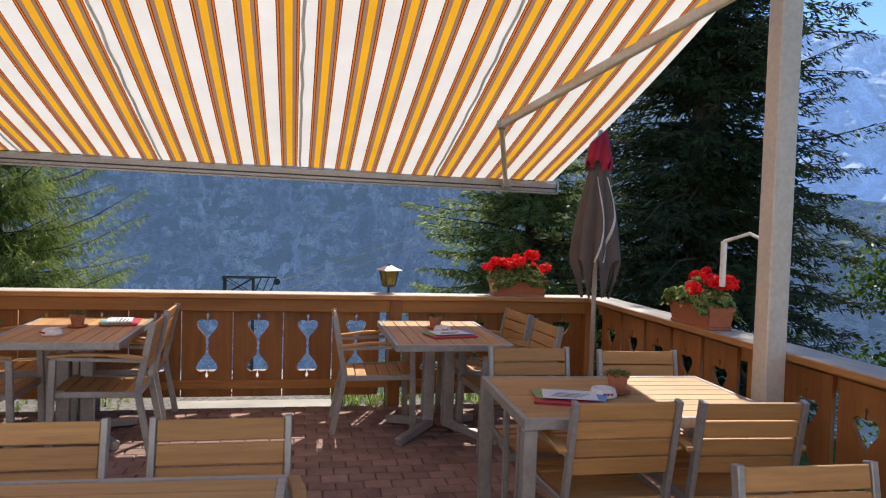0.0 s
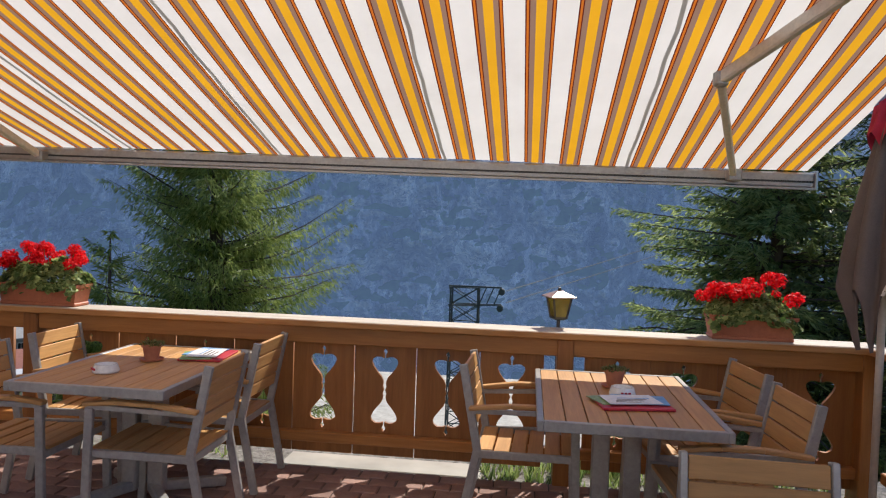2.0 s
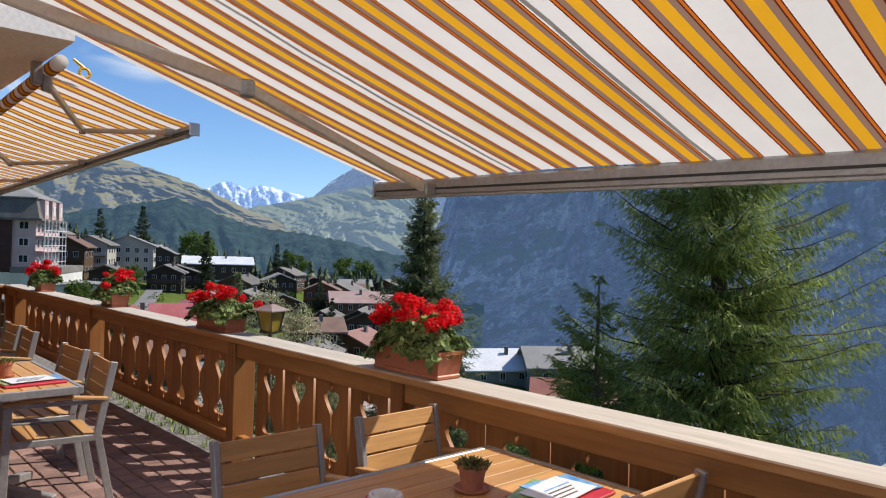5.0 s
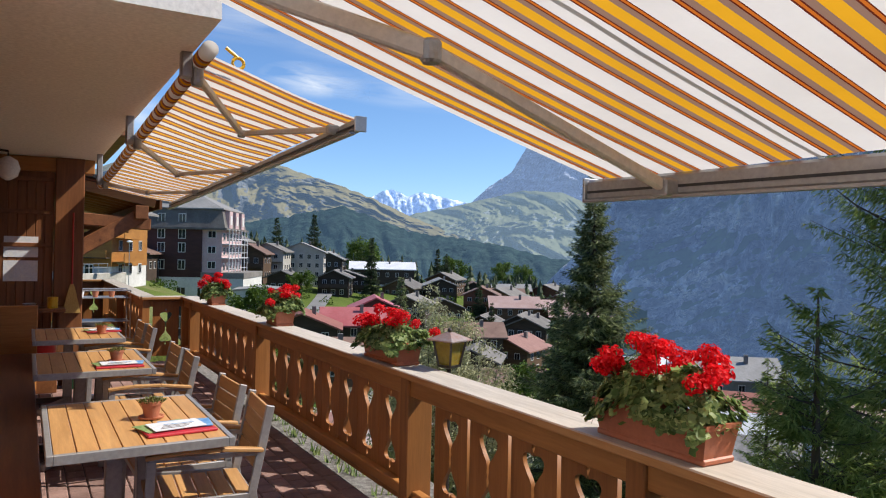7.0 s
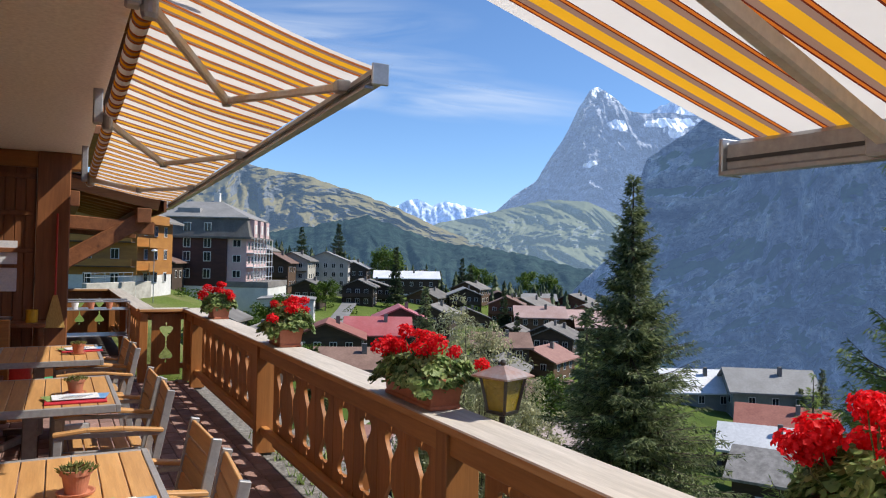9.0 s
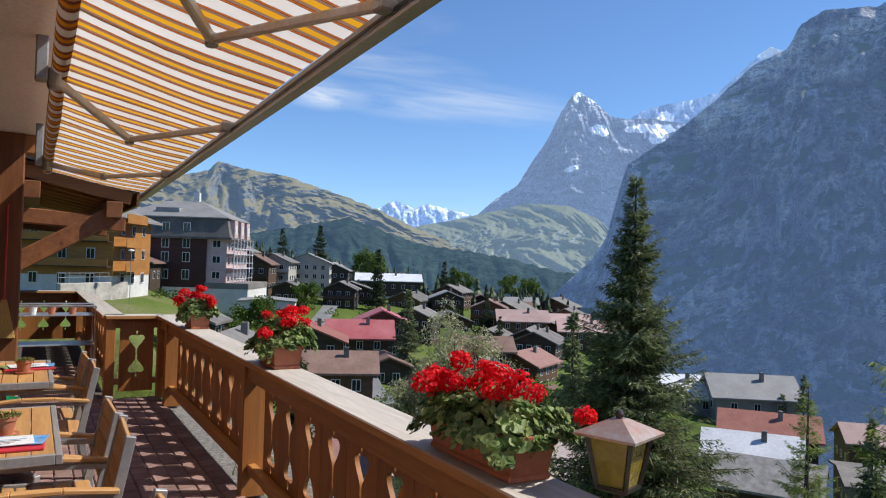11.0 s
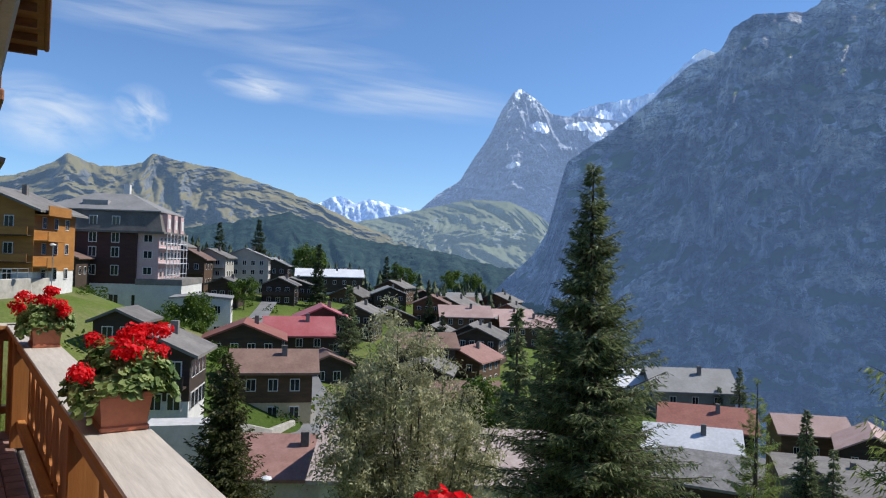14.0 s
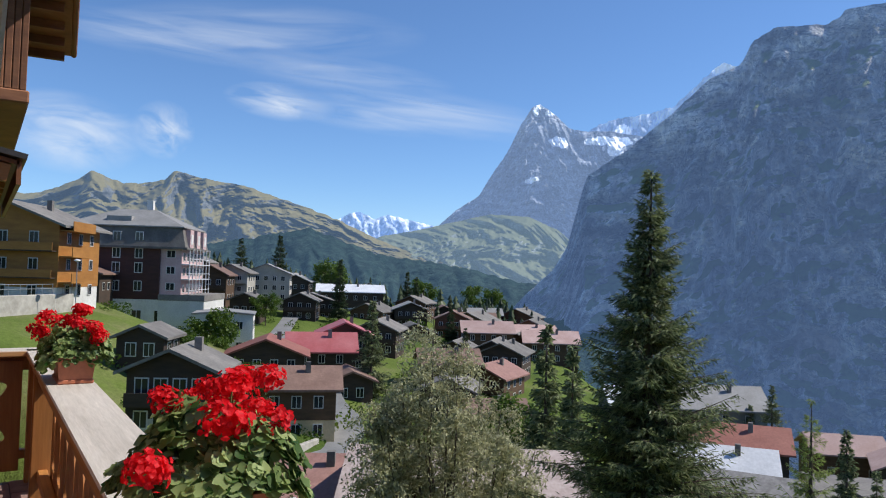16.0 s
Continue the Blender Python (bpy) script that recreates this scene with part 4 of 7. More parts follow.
def planter(x0, x1, y0, y1, z, label, seed, blooms, leaf_h, turn=0.0, spread=1.0):
    """A trough on the railing with a geranium in full bloom."""
    cx, cy = (x0 + x1) / 2, (y0 + y1) / 2
    L, D = (x1 - x0) / 2, (y1 - y0) / 2
    t = thing("flower_box", label, "flower box", "geranium boxes", at=pose(cx, cy, z, 0, 0, turn))
    H = 0.145
    bm = loft(bmesh.new(), [(-L + 0.03, L - 0.03, -D + 0.02, D - 0.02, 0.0), (-L + 0.028, L - 0.028, -D + 0.018, D - 0.018, 0.016), (-L + 0.02, L - 0.02, -D + 0.012, D - 0.012, 0.02),
                            (-L, L, -D, D, H - 0.02), (-L - 0.006, L + 0.006, -D - 0.006, D + 0.006, H - 0.018), (-L - 0.006, L + 0.006, -D - 0.006, D + 0.006, H), (-L + 0.006, L - 0.006, -D + 0.006, D - 0.006, H), (-L + 0.01, L - 0.01, -D + 0.01, D - 0.01, H - 0.03)])
    part("trough", bm, M["terracotta"], t)
    part("drip_tray", new_box(-L + 0.012, L - 0.012, -D + 0.004, D - 0.004, 0.0, 0.024, 0.006), M["terracotta"], t)
    part("soil", new_box(-L + 0.01, L - 0.01, -D + 0.01, D - 0.01, H - 0.028, H - 0.022), M["soil"], t)
    bm = leaf_cloud(seed, L * 1.08 * spread, D * 1.7 * spread, leaf_h, int(1300 + 4200 * L))
    bmesh.ops.translate(bm, vec=(0, 0, H - 0.03), verts=bm.verts)
    part("foliage", bm, M["geranium"], t, "dense green geranium leaves", True)
    r = random.Random(seed + 50)
    stems = bmesh.new()
    groups = [(-0.95 + 1.9 * (i + r.uniform(0.1, 0.9)) / 10, r.uniform(-0.95, 0.95)) for i in range(10)]
    for k in range(int(blooms * 1.15)):
        g = groups[k % len(groups)]
        u, v = max(-1.1, min(1.1, g[0] + r.gauss(0, 0.13))), max(-1, min(1, g[1] + r.gauss(0, 0.25)))
        zz = H + leaf_h * (0.65 + 0.55 * r.random()) * (1 - 0.4 * u * u) * (1 - 0.25 * v * v)
        p = Vector((u * L * 1.10 * spread, v * D * 1.8 * spread, zz))
        s = r.choice((0.5, 0.65, 0.78, 0.9))
        share("bloom", BLOOMS[k % 4], t, Matrix.Translation(p) @ pose(0, 0, 0, r.uniform(-25, 25), r.uniform(-25, 25), r.uniform(0, 360)) @ Matrix.Scale(s, 4))
        tube(stems, [(p.x * 0.7, p.y * 0.5, H + 0.02), (p.x * 0.95, p.y * 0.9, zz - 0.06), p], 0.0022, 4)
    tagged(part("stem", stems, M["stem"], t, "thin green flower stems"), kind="stuff")
    return t


FB = "terracotta-coloured trough of red geraniums on the railing cap"
planter(2.48, 2.97, 5.36, 5.52, CAP, FB, 11, 15, 0.20)
planter(-2.10, -1.54, 5.35, 5.52, CAP, FB, 12, 22, 0.23)
planter(-4.44, -3.90, 5.35, 5.52, CAP, FB, 13, 12, 0.17, spread=1.12)
planter(-6.77, -6.42, 5.35, 5.53, CAP, "short terracotta-coloured pot of red geraniums on the railing cap", 14, 12, 0.24, spread=1.15)
planter(-9.43, -9.10, 5.35, 5.53, CAP, "short terracotta-coloured pot of red geraniums on the railing cap", 15, 12, 0.22, spread=1.1)
planter(3.17, 3.67, 3.56, 3.73, CAP, FB, 16, 16, 0.21, turn=90)


# ---- lanterns outside the railing ----
def lantern(x, y, z, size=1.0):
    t = thing("lantern", "dark metal lantern with amber glass on a post outside the railing", "lantern", "terrace lanterns", at=pose(x, y, z, 0, 0, 20) @ Matrix.Scale(size, 4))
    a, b, h = 0.047, 0.074, 0.168
    for k in range(4):
        m = pose(0, 0, 0, 0, 0, 90 * k)
        bm = bmesh.new()
        q = [bm.verts.new(c) for c in ((-a, -a, 0.0), (a, -a, 0.0), (b, -b, h), (-b, -b, h), (-a, -a + 0.005, 0.0), (a, -a + 0.005, 0.0), (b, -b + 0.005, h), (-b, -b + 0.005, h))]
        for f in ((0, 1, 2, 3), (4, 5, 6, 7), (0, 1, 5, 4), (2, 3, 7, 6), (1, 2, 6, 5), (0, 3, 7, 4)):
            bm.faces.new([q[i] for i in f])
        bmesh.ops.transform(bm, matrix=m, verts=bm.verts)
        part("pane", bm, M["amber"], t, "amber glass pane")
        bm = beam(bmesh.new(), (a + 0.003, a + 0.003, 0), (b + 0.003, b + 0.003, h), 0.013, 0.013)
        bmesh.ops.transform(bm, matrix=m, verts=bm.verts)
        part("corner_bar", bm, M["lampmetal"], t)
    part("bottom_frame", loft(bmesh.new(), [(-0.03, 0.03, -0.03, 0.03, -0.02), (-a - 0.008, a + 0.008, -a - 0.008, a + 0.008, -0.008), (-a - 0.01, a + 0.01, -a - 0.01, a + 0.01, 0.006)]), M["lampmetal"], t)
    part("roof", loft(bmesh.new(), [(-b - 0.034, b + 0.034, -b - 0.034, b + 0.034, h - 0.004), (-b - 0.034, b + 0.034, -b - 0.034, b + 0.034, h + 0.004), (-0.02, 0.02, -0.02, 0.02, h + 0.05)]), M["lamproof"], t, "worn copper roof")
    part("finial", lathe(bmesh.new(), [(0.008, h + 0.047), (0.013, h + 0.054), (0.015, h + 0.064), (0.010, h + 0.075), (0.003, h + 0.078)], 12), M["lampmetal"], t)
    part("pole", tube(bmesh.new(), [(0, 0, -z - 0.6), (0, 0, -0.015)], 0.014, 10), M["lampmetal"], t)
    return t


lantern(1.60, 5.56, 0.995, 0.78)
lantern(-3.72, 5.62, 0.955, 0.94)


# ---- closed parasol ----
def parasol(x, y):
    t = thing("parasol", "closed grey parasol with a crimson top in the terrace corner", "parasol", at=pose(x, y, 0))
    part("pole", tube(bmesh.new(), [(0, 0, 0.05), (0, 0, 2.55)], 0.019, 14), M["whitepost"], t, "pale metal pole", True)
    part("base", lathe(bmesh.new(), [(0.24, 0.0), (0.24, 0.05), (0.06, 0.075), (0.03, 0.11)], 28), M["concrete"], t)

    def width(s):
        return 0.058 + 0.105 * min(s / 0.72, 1) ** 0.8 - (0.0 if s < 0.8 else (s - 0.8) * 0.16)

    def fold(a, s, seed):
        return 1 + 0.46 * abs(math.sin(3.5 * a + 0.9 * s + seed)) * min(1, s * 1.6 + 0.3) - 0.24 + 0.13 * math.sin(2 * a + 3 * s + seed)

    def folds(z0, z1, n, prof, seed, ragged):
        bm = bmesh.new()
        rows = []
        for j in range(n + 1):
            s = j / n
            ring = []
            for k in range(70):
                a = 6.28319 * k / 70
                f = fold(a, s, seed)
                drop = ragged * (0.5 + 0.5 * math.cos(7 * a + seed)) * max(0, s - 0.72) / 0.28
                ring.append(bm.verts.new((prof(s) * f * math.cos(a), prof(s) * f * math.sin(a), z0 + (z1 - z0) * s + drop)))
            rows.append(ring)
        for u, w in zip(rows, rows[1:]):
            for k in range(70):
                bm.faces.new((u[k], u[(k + 1) % 70], w[(k + 1) % 70], w[k]))
        return bm

    part("canopy", folds(2.12, 0.98, 26, width, 1, 0.34), M["greycloth"], t, "folded grey cloth", True)
    part("top_cover", folds(2.46, 2.0, 14, lambda s: 0.012 + 0.088 * s ** 0.75, 2, 0.09), M["redcloth"], t, "crimson top cloth", True)
    for a0, ph in ((-2.1, 0.0), (-1.35, 0.8)):
        bm = bmesh.new()
        prev = None
        for j in range(25):
            z = 1.96 - 0.68 * j / 24
            s = (2.12 - z) / 1.14
            a = a0 + 0.5 * math.sin(j / 8 + ph)
            cur = [bm.verts.new(((width(s) * fold(a + d, s, 1) + 0.006) * math.cos(a + d), (width(s) * fold(a + d, s, 1) + 0.006) * math.sin(a + d), z)) for d in (-0.045, 0.045)]
            if prev:
                bm.faces.new((prev[0], prev[1], cur[1], cur[0]))
            prev = cur
        part("printed_line", bm, M["whiteprint"], t, "pale printed curve")
    return t


parasol(3.18, 4.82)

# ---- along the house wall ----
bench = thing("bench", "dark wooden bench along the house wall", "bench")
part("seat", new_box(-8.95, -3.4, 3.05, 3.42, 0.42, 0.46, 0.006), M["darkwood"], bench)
for k in range(3):
    part("back_slat", new_box(-8.95, -3.4, 3.03, 3.06, 0.52 + k * 0.12, 0.62 + k * 0.12, 0.005), M["darkwood"], bench)
for x in (-8.8, -7.0, -5.2, -3.6):
    part("support", new_box(x - 0.03, x + 0.03, 3.06, 3.38, 0.0, 0.42, 0.004), M["darkwood"], bench)
part("end_panel", new_box(-9.02, -8.955, 3.03, 3.46, 0.0, 0.98, 0.01), M["raily"], bench)
side = thing("side_table", "dark wooden side table against the end wall", "side table")
part("tabletop", new_box(-9.84, -9.42, 3.05, 3.75, 0.86, 0.90, 0.004), M["darkwood"], side)
for x in (-9.80, -9.46):
    for y in (3.09, 3.71):
        part("leg", new_box(x - 0.025, x + 0.025, y - 0.025, y + 0.025, 0, 0.86), M["darkwood"], side)
part("lower_shelf", new_box(-9.82, -9.44, 3.07, 3.73, 0.30, 0.33), M["darkwood"], side)
tagged(part("mug", lathe(bmesh.new(), [(0.055, 0.90), (0.058, 1.03), (0.053, 1.03), (0.05, 0.92)], 18, (-9.6, 3.62, 0)), M["yellow"], None), "yellow enamel pot on the side table", "pot")
tagged(part("bowl", lathe(bmesh.new(), [(0.04, 0.90), (0.075, 0.96), (0.07, 0.96), (0.035, 0.91)], 18, (-9.6, 3.38, 0)), M["steel"], None), "dull steel bowl on the side table", "bowl")
rb = thing("red_bucket", "red plastic bucket beside the bench", "bucket", at=pose(-9.15, 3.52, 0.0))
part("stool", new_box(-0.16, 0.16, -0.14, 0.14, 0.0, 0.34, 0.005), M["darkwood"], rb)
part("bucket", lathe(bmesh.new(), [(0.12, 0.345), (0.16, 0.64), (0.17, 0.64), (0.17, 0.66), (0.155, 0.66), (0.115, 0.36)], 26), M["redplastic"], rb, "red plastic", True)
gb = thing("green_tub", "green plastic tub on the paving", "tub", at=pose(-9.25, 3.85, 0.0))
part("tub", lathe(bmesh.new(), [(0.11, 0.0), (0.14, 0.34), (0.15, 0.34), (0.15, 0.36), (0.135, 0.36), (0.105, 0.02)], 26), M["greenplastic"], gb, smooth=True)
br = thing("broom", "straw hand broom hanging by a red handle on the corner post", "broom", at=pose(-9.82, 3.83, 0.0))
part("handle", tube(bmesh.new(), [(0, 0, 1.15), (0, 0, 2.05)], 0.010, 8), M["redcord"], br, "red handle")
part("bristles", loft(bmesh.new(), [(-0.025, 0.025, -0.02, 0.02, 1.17), (-0.03, 0.03, -0.05, 0.05, 1.05), (-0.035, 0.035, -0.10, 0.10, 0.82)]), M["straw"], br, "straw bristles")
for z in (1.62, 1.33):
    nt = thing("notice", "sheet of white paper pinned to the end wall", "notice")
    part("sheet", new_box(-9.925, -9.918, 3.10, 3.46, z - 0.125, z + 0.125), M["paper"], nt)
lamp = thing("wall_lamp", "round white wall lamp under the ceiling", "lamp")
part("globe", lathe(bmesh.new(), [(0.02, 2.28), (0.085, 2.32), (0.11, 2.40), (0.085, 2.48), (0.02, 2.52)], 18, (-8.2, 3.16, 0)), M["porcelain"], lamp, "white glass globe", True)
part("bracket", tube(bmesh.new(), [(-8.2, 3.02, 2.58), (-8.2, 3.16, 2.57), (-8.2, 3.16, 2.51)], 0.012, 8), M["blackmetal"], lamp)
hook = thing("crank_hook", "yellow plastic crank eye on the awning end", "hook")
ringbm = bmesh.new()
tube(ringbm, [(-3.99, 4.35 + 0.032 * math.cos(a), 2.70 + 0.032 * math.sin(a)) for a in [i * 6.28319 / 16 for i in range(17)]], 0.010, 8, caps=False)
part("ring", ringbm, M["yellow"], hook, "yellow ring", True)
part("stalk", tube(bmesh.new(), [(-3.99, 4.28, 2.78), (-3.99, 4.35, 2.732)], 0.011, 8), M["yellow"], hook)

# serving trolley behind the corner post
tr = thing("serving_trolley", "steel serving trolley with two shelves", "trolley", at=pose(-12.2, 4.32, 0, 0, 0, 0))
for z in (0.86, 0.50):
    part("shelf", new_box(-0.25, 0.25, -0.42, 0.42, z - 0.012, z, 0.004), M["steel"], tr)
for sx in (-1, 1):
    for sy in (-1, 1):
        part("upright", tube(bmesh.new(), [(sx * 0.25, sy * 0.43, 0.08), (sx * 0.25, sy * 0.43, 0.97)], 0.012, 8), M["steel"], tr)
        part("castor", lathe(bmesh.new(), [(0.03, 0.0), (0.035, 0.02), (0.03, 0.08)], 10, (sx * 0.25, sy * 0.43, 0)), M["blackmetal"], tr)
    part("handle", tube(bmesh.new(), [(sx * 0.25, -0.43, 0.97), (sx * 0.25, 0.43, 0.97)], 0.012, 8), M["steel"], tr)
for k, (y, mat) in enumerate(((-0.25, "porcelain"), (-0.05, "clay"), (0.18, "clay"))):
    tagged(part("cup", lathe(bmesh.new(), [(0.035, 0.86), (0.05, 0.95), (0.045, 0.95), (0.03, 0.87)], 16, (-12.15, 4.32 + y, 0)), M[mat], None), "small cup on the serving trolley", "cup")


# ---- land ----
def land(x, y):
    """Height of the hillside: level at the terrace, falling to the village and the valley."""
    v = (x + 4) * -0.826 + (y - 5) * 0.563
    u = (x + 4) * 0.563 + (y - 5) * 0.826
    zp = -19.3 - 0.14 * min(max(u, -160), 70) - 0.45 * max(u - 75, 0) + 0.027 * min(max(v, -200), 300)
    zp -= 0.8 * max(0, u - 0.22 * v - 12) if v > 0 else 0
    k = min(max((v - 70) / 55, 0), 1)
    zp += 0.35 * min(max(0, -u - 15), 60) * (1 - k * k * (3 - 2 * k))
    zp -= 1.3 * max(0, u - 24) * min(max((v - 130) / 60, 0), 1)
    zp -= 2.2 * max(0, u - 0.22 * max(v, 0) - 38) + 0.5 * max(0, v - 262)
    zp = max(zp, -260)
    d = math.hypot(max(y - 5.5, 0), max(x - 3.8, -17.2 - x, 0))
    s = min(max((d - 0.4) / 34, 0), 1)
    s = s * (2 - s) if s < 1 else 1
    up = max(0, -0.35 * (x + 18)) if x < -18 else 0
    hump = 2.2 * math.exp(-((x + 38) / 16) ** 2 - ((y - 7) / 6.5) ** 2)
    h_ = -0.32 * (1 - s) + zp * s + hump
    if x < -40 and y < 22:
        h_ = min(h_, -3.5 + 0.2 * max(0, -x - 105))
    return h_ + 0.25 * s * noise.noise(Vector((x * 0.06, y * 0.06, 3)))


def make_land():
    bm = bmesh.new()
    rings, n = [], 144
    radii = [0.5] + [1.5 * 1.085 ** k for k in range(98)]
    for r in radii:
        ring = []
        for k in range(n):
            a = 6.28319 * k / n
            x, y = -5 + r * math.cos(a), 4 + r * math.sin(a)
            z = land(x, y)
            if y < 5.3 and -17.2 < x < 4.2:
                z = -0.45
            elif y < 3:
                z = -0.45 + (z + 0.45) * min(1, max(-17.2 - x, x - 4.2, 0) / 30)
            ring.append(bm.verts.new((x, y, z)))
        rings.append(ring)
    for u, w in zip(rings, rings[1:]):
        for k in range(n):
            bm.faces.new((u[k], u[(k + 1) % n], w[(k + 1) % n], w[k]))
    bm.faces.new(rings[0])
    return bm


m, n_, l_, b_ = nodes_of("meadow_and_gravel")
v_ = coords(n_, l_)
c_ = ramp(n_, l_, noise_tex(n_, l_, v_, 0.05, 6), [(0.36, (0.060, 0.095, 0.020)), (0.55, (0.115, 0.155, 0.034)), (0.72, (0.20, 0.18, 0.10))])
c_ = mix(n_, l_, 0.8, c_, ramp(n_, l_, noise_tex(n_, l_, v_, 2.5, 6, 0.7), [(0.3, (0.6, 0.62, 0.55)), (0.7, (1.25, 1.25, 1.2))]), "MULTIPLY")
l_.new(c_, b_.inputs["Base Color"])
b_.inputs["Roughness"].default_value = 0.95
b_.inputs["Specular IOR Level"].default_value = 0.1
bump(n_, l_, b_, noise_tex(n_, l_, v_, 9, 5), 0.6, 0.1)
M["meadow"] = m
ground = tagged(part("ground", make_land(), M["meadow"], None, "", True), "green alpine hillside falling away below the terrace", "ground", kind="structure")


# ---- mountains ----
def lerp_table(tab, x):
    for (a, p), (b, q) in zip(tab, tab[1:]):
        if (a <= x <= b) or (b <= x <= a):
            return p + (q - p) * (x - a) / (b - a)
    return tab[0][1] if abs(x - tab[0][0]) < abs(x - tab[-1][0]) else tab[-1][1]


def massif(name, label, sky_line, base, d_base, d_top, relief, fa, fs, rough, material, cols=260, rows=70, jag=0.12, seed=0, power=1.0, fields=(), lean=0.0):
    """A mountain front: sky_line holds (bearing, elevation) in degrees seen from the terrace; bearing counts from +y towards -x.
    relief, fa, fs: depth of the ribs and gullies and how often they come across and up."""
    bm = bmesh.new()
    a0, a1 = sky_line[0][0], sky_line[-1][0]
    grid, lines = [], []
    for i in range(cols + 1):
        az = a0 + (a1 - a0) * i / cols
        top = lerp_table(sky_line, az) + jag * noise.fractal(Vector((az * 1.7, seed, 0)), 0.8, 2.1, 5)
        col, marks = [], []
        for j in range(rows + 1):
            s = j / rows
            el = base + (top - base) * s
            d = d_base + (d_top - d_base) * s ** power
            wob = noise.noise(Vector((az * 0.12, s * 2.0, seed + 3.0)))
            rg = abs(noise.fractal(Vector((az * fa + lean * s * fa + 0.9 * wob, s * fs + 0.5 * wob, seed + 2.0)), 0.75, 2.1, 6))
            fine = noise.fractal(Vector((az * fa * 2.6, s * fs * 3.2, seed + 7.0)), 0.9, 2.0, 5)
            edge = min(1, (1 - s) * 6 + 0.15)
            d += (relief * (rg - 0.3) + rough * fine) * edge
            r, e = math.radians(az), math.radians(el)
            co = Vector((-2 - d * math.sin(r), 4 + d * math.cos(r), 1.6 + d * math.tan(e)))
            col.append(bm.verts.new(co))
            marks.append((az, el, co))
        grid.append(col)
        lines.append(marks)
    for i in range(cols):
        for j in range(rows):
            bm.faces.new((grid[i][j], grid[i + 1][j], grid[i + 1][j + 1], grid[i][j + 1]))
    if fields:
        sb = bmesh.new()
        for i in range(cols):
            for j in range(rows):
                az, el, co = lines[i][j]
                if any(((az - fa_) / wa) ** 2 + ((el - fe) / we) ** 2 + 0.9 * noise.noise(Vector((az * 2.2, el * 2.2, 1))) < 1 for fa_, fe, wa, we in fields):
                    sb.faces.new([sb.verts.new(lines[p][q][2] * 0.985) for p, q in ((i, j), (i + 1, j), (i + 1, j + 1), (i, j + 1))])
        bmesh.ops.remove_doubles(sb, verts=sb.verts, dist=0.01)
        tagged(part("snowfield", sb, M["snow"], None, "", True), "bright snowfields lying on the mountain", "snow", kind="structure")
    return tagged(part(name, bm, material, None, "", True), label, "mountain", kind="structure")


M["snow"] = plain("hazy_old_snow", (0.74, 0.78, 0.84), (0.86, 0.88, 0.92), 0.01, 0.8, 0.1, vary=0.1, fine=0.05)
# haze glow over the shaded snow, added as bluish emission
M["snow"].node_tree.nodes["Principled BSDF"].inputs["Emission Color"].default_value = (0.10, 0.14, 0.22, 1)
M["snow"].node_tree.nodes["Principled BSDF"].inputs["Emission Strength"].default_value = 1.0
# distance haze is put into the colour: bluish bases on peaks, blue emission throughout
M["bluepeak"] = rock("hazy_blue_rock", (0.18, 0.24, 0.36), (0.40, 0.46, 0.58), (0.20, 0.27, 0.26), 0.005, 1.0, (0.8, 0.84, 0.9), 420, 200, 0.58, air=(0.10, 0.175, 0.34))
M["cliff"] = rock("hazy_shaded_limestone", (0.28, 0.28, 0.29), (0.70, 0.67, 0.64), (0.15, 0.19, 0.07), 0.0065, 0.80, bands=1.0, air=(0.043, 0.074, 0.146), blotch=0.85, warm=(0.44, 0.34, 0.29), crack_shade=0.7, relief=34.0)
M["eiger"] = rock("hazy_high_limestone", (0.17, 0.20, 0.27), (0.42, 0.45, 0.50), (0.30, 0.33, 0.36), 0.004, 1.3, (0.85, 0.88, 0.92), 760, 240, 0.60, bands=3.0, air=(0.115, 0.17, 0.28), blotch=0.6, crack_shade=0.5, relief=40.0)
M["snowpeak"] = rock("hazy_snowy_rock", (0.20, 0.26, 0.38), (0.40, 0.47, 0.60), (0.4, 0.4, 0.4), 0.004, 1.3, (0.86, 0.89, 0.94), 230, 140, 0.54, air=(0.12, 0.20, 0.36))
M["monch"] = rock("hazy_snowy_ridge_rock", (0.22, 0.28, 0.42), (0.42, 0.49, 0.62), (0.4, 0.4, 0.4), 0.005, 1.3, (0.86, 0.89, 0.94), 820, 150, 0.56, air=(0.11, 0.18, 0.32), relief=25.0)
# alps and forest: haze over the slopes is put in as blue-grey emission
M["alp"] = rock("hazy_alpine_meadow_and_rock", (0.060, 0.070, 0.080), (0.16, 0.165, 0.165), (0.175, 0.150, 0.068), 0.005, 0.84, air=(0.056, 0.090, 0.145), blotch=0.45, relief=16.0)
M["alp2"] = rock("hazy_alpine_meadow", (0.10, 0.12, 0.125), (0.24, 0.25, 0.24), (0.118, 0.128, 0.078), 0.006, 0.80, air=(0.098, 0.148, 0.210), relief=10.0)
M["forest"] = rock("hazy_forested_slope", (0.012, 0.026, 0.022), (0.030, 0.048, 0.038), (0.115, 0.13, 0.05), 0.018, 1.02, air=(0.030, 0.056, 0.090), blotch=0.9, relief=8.0)

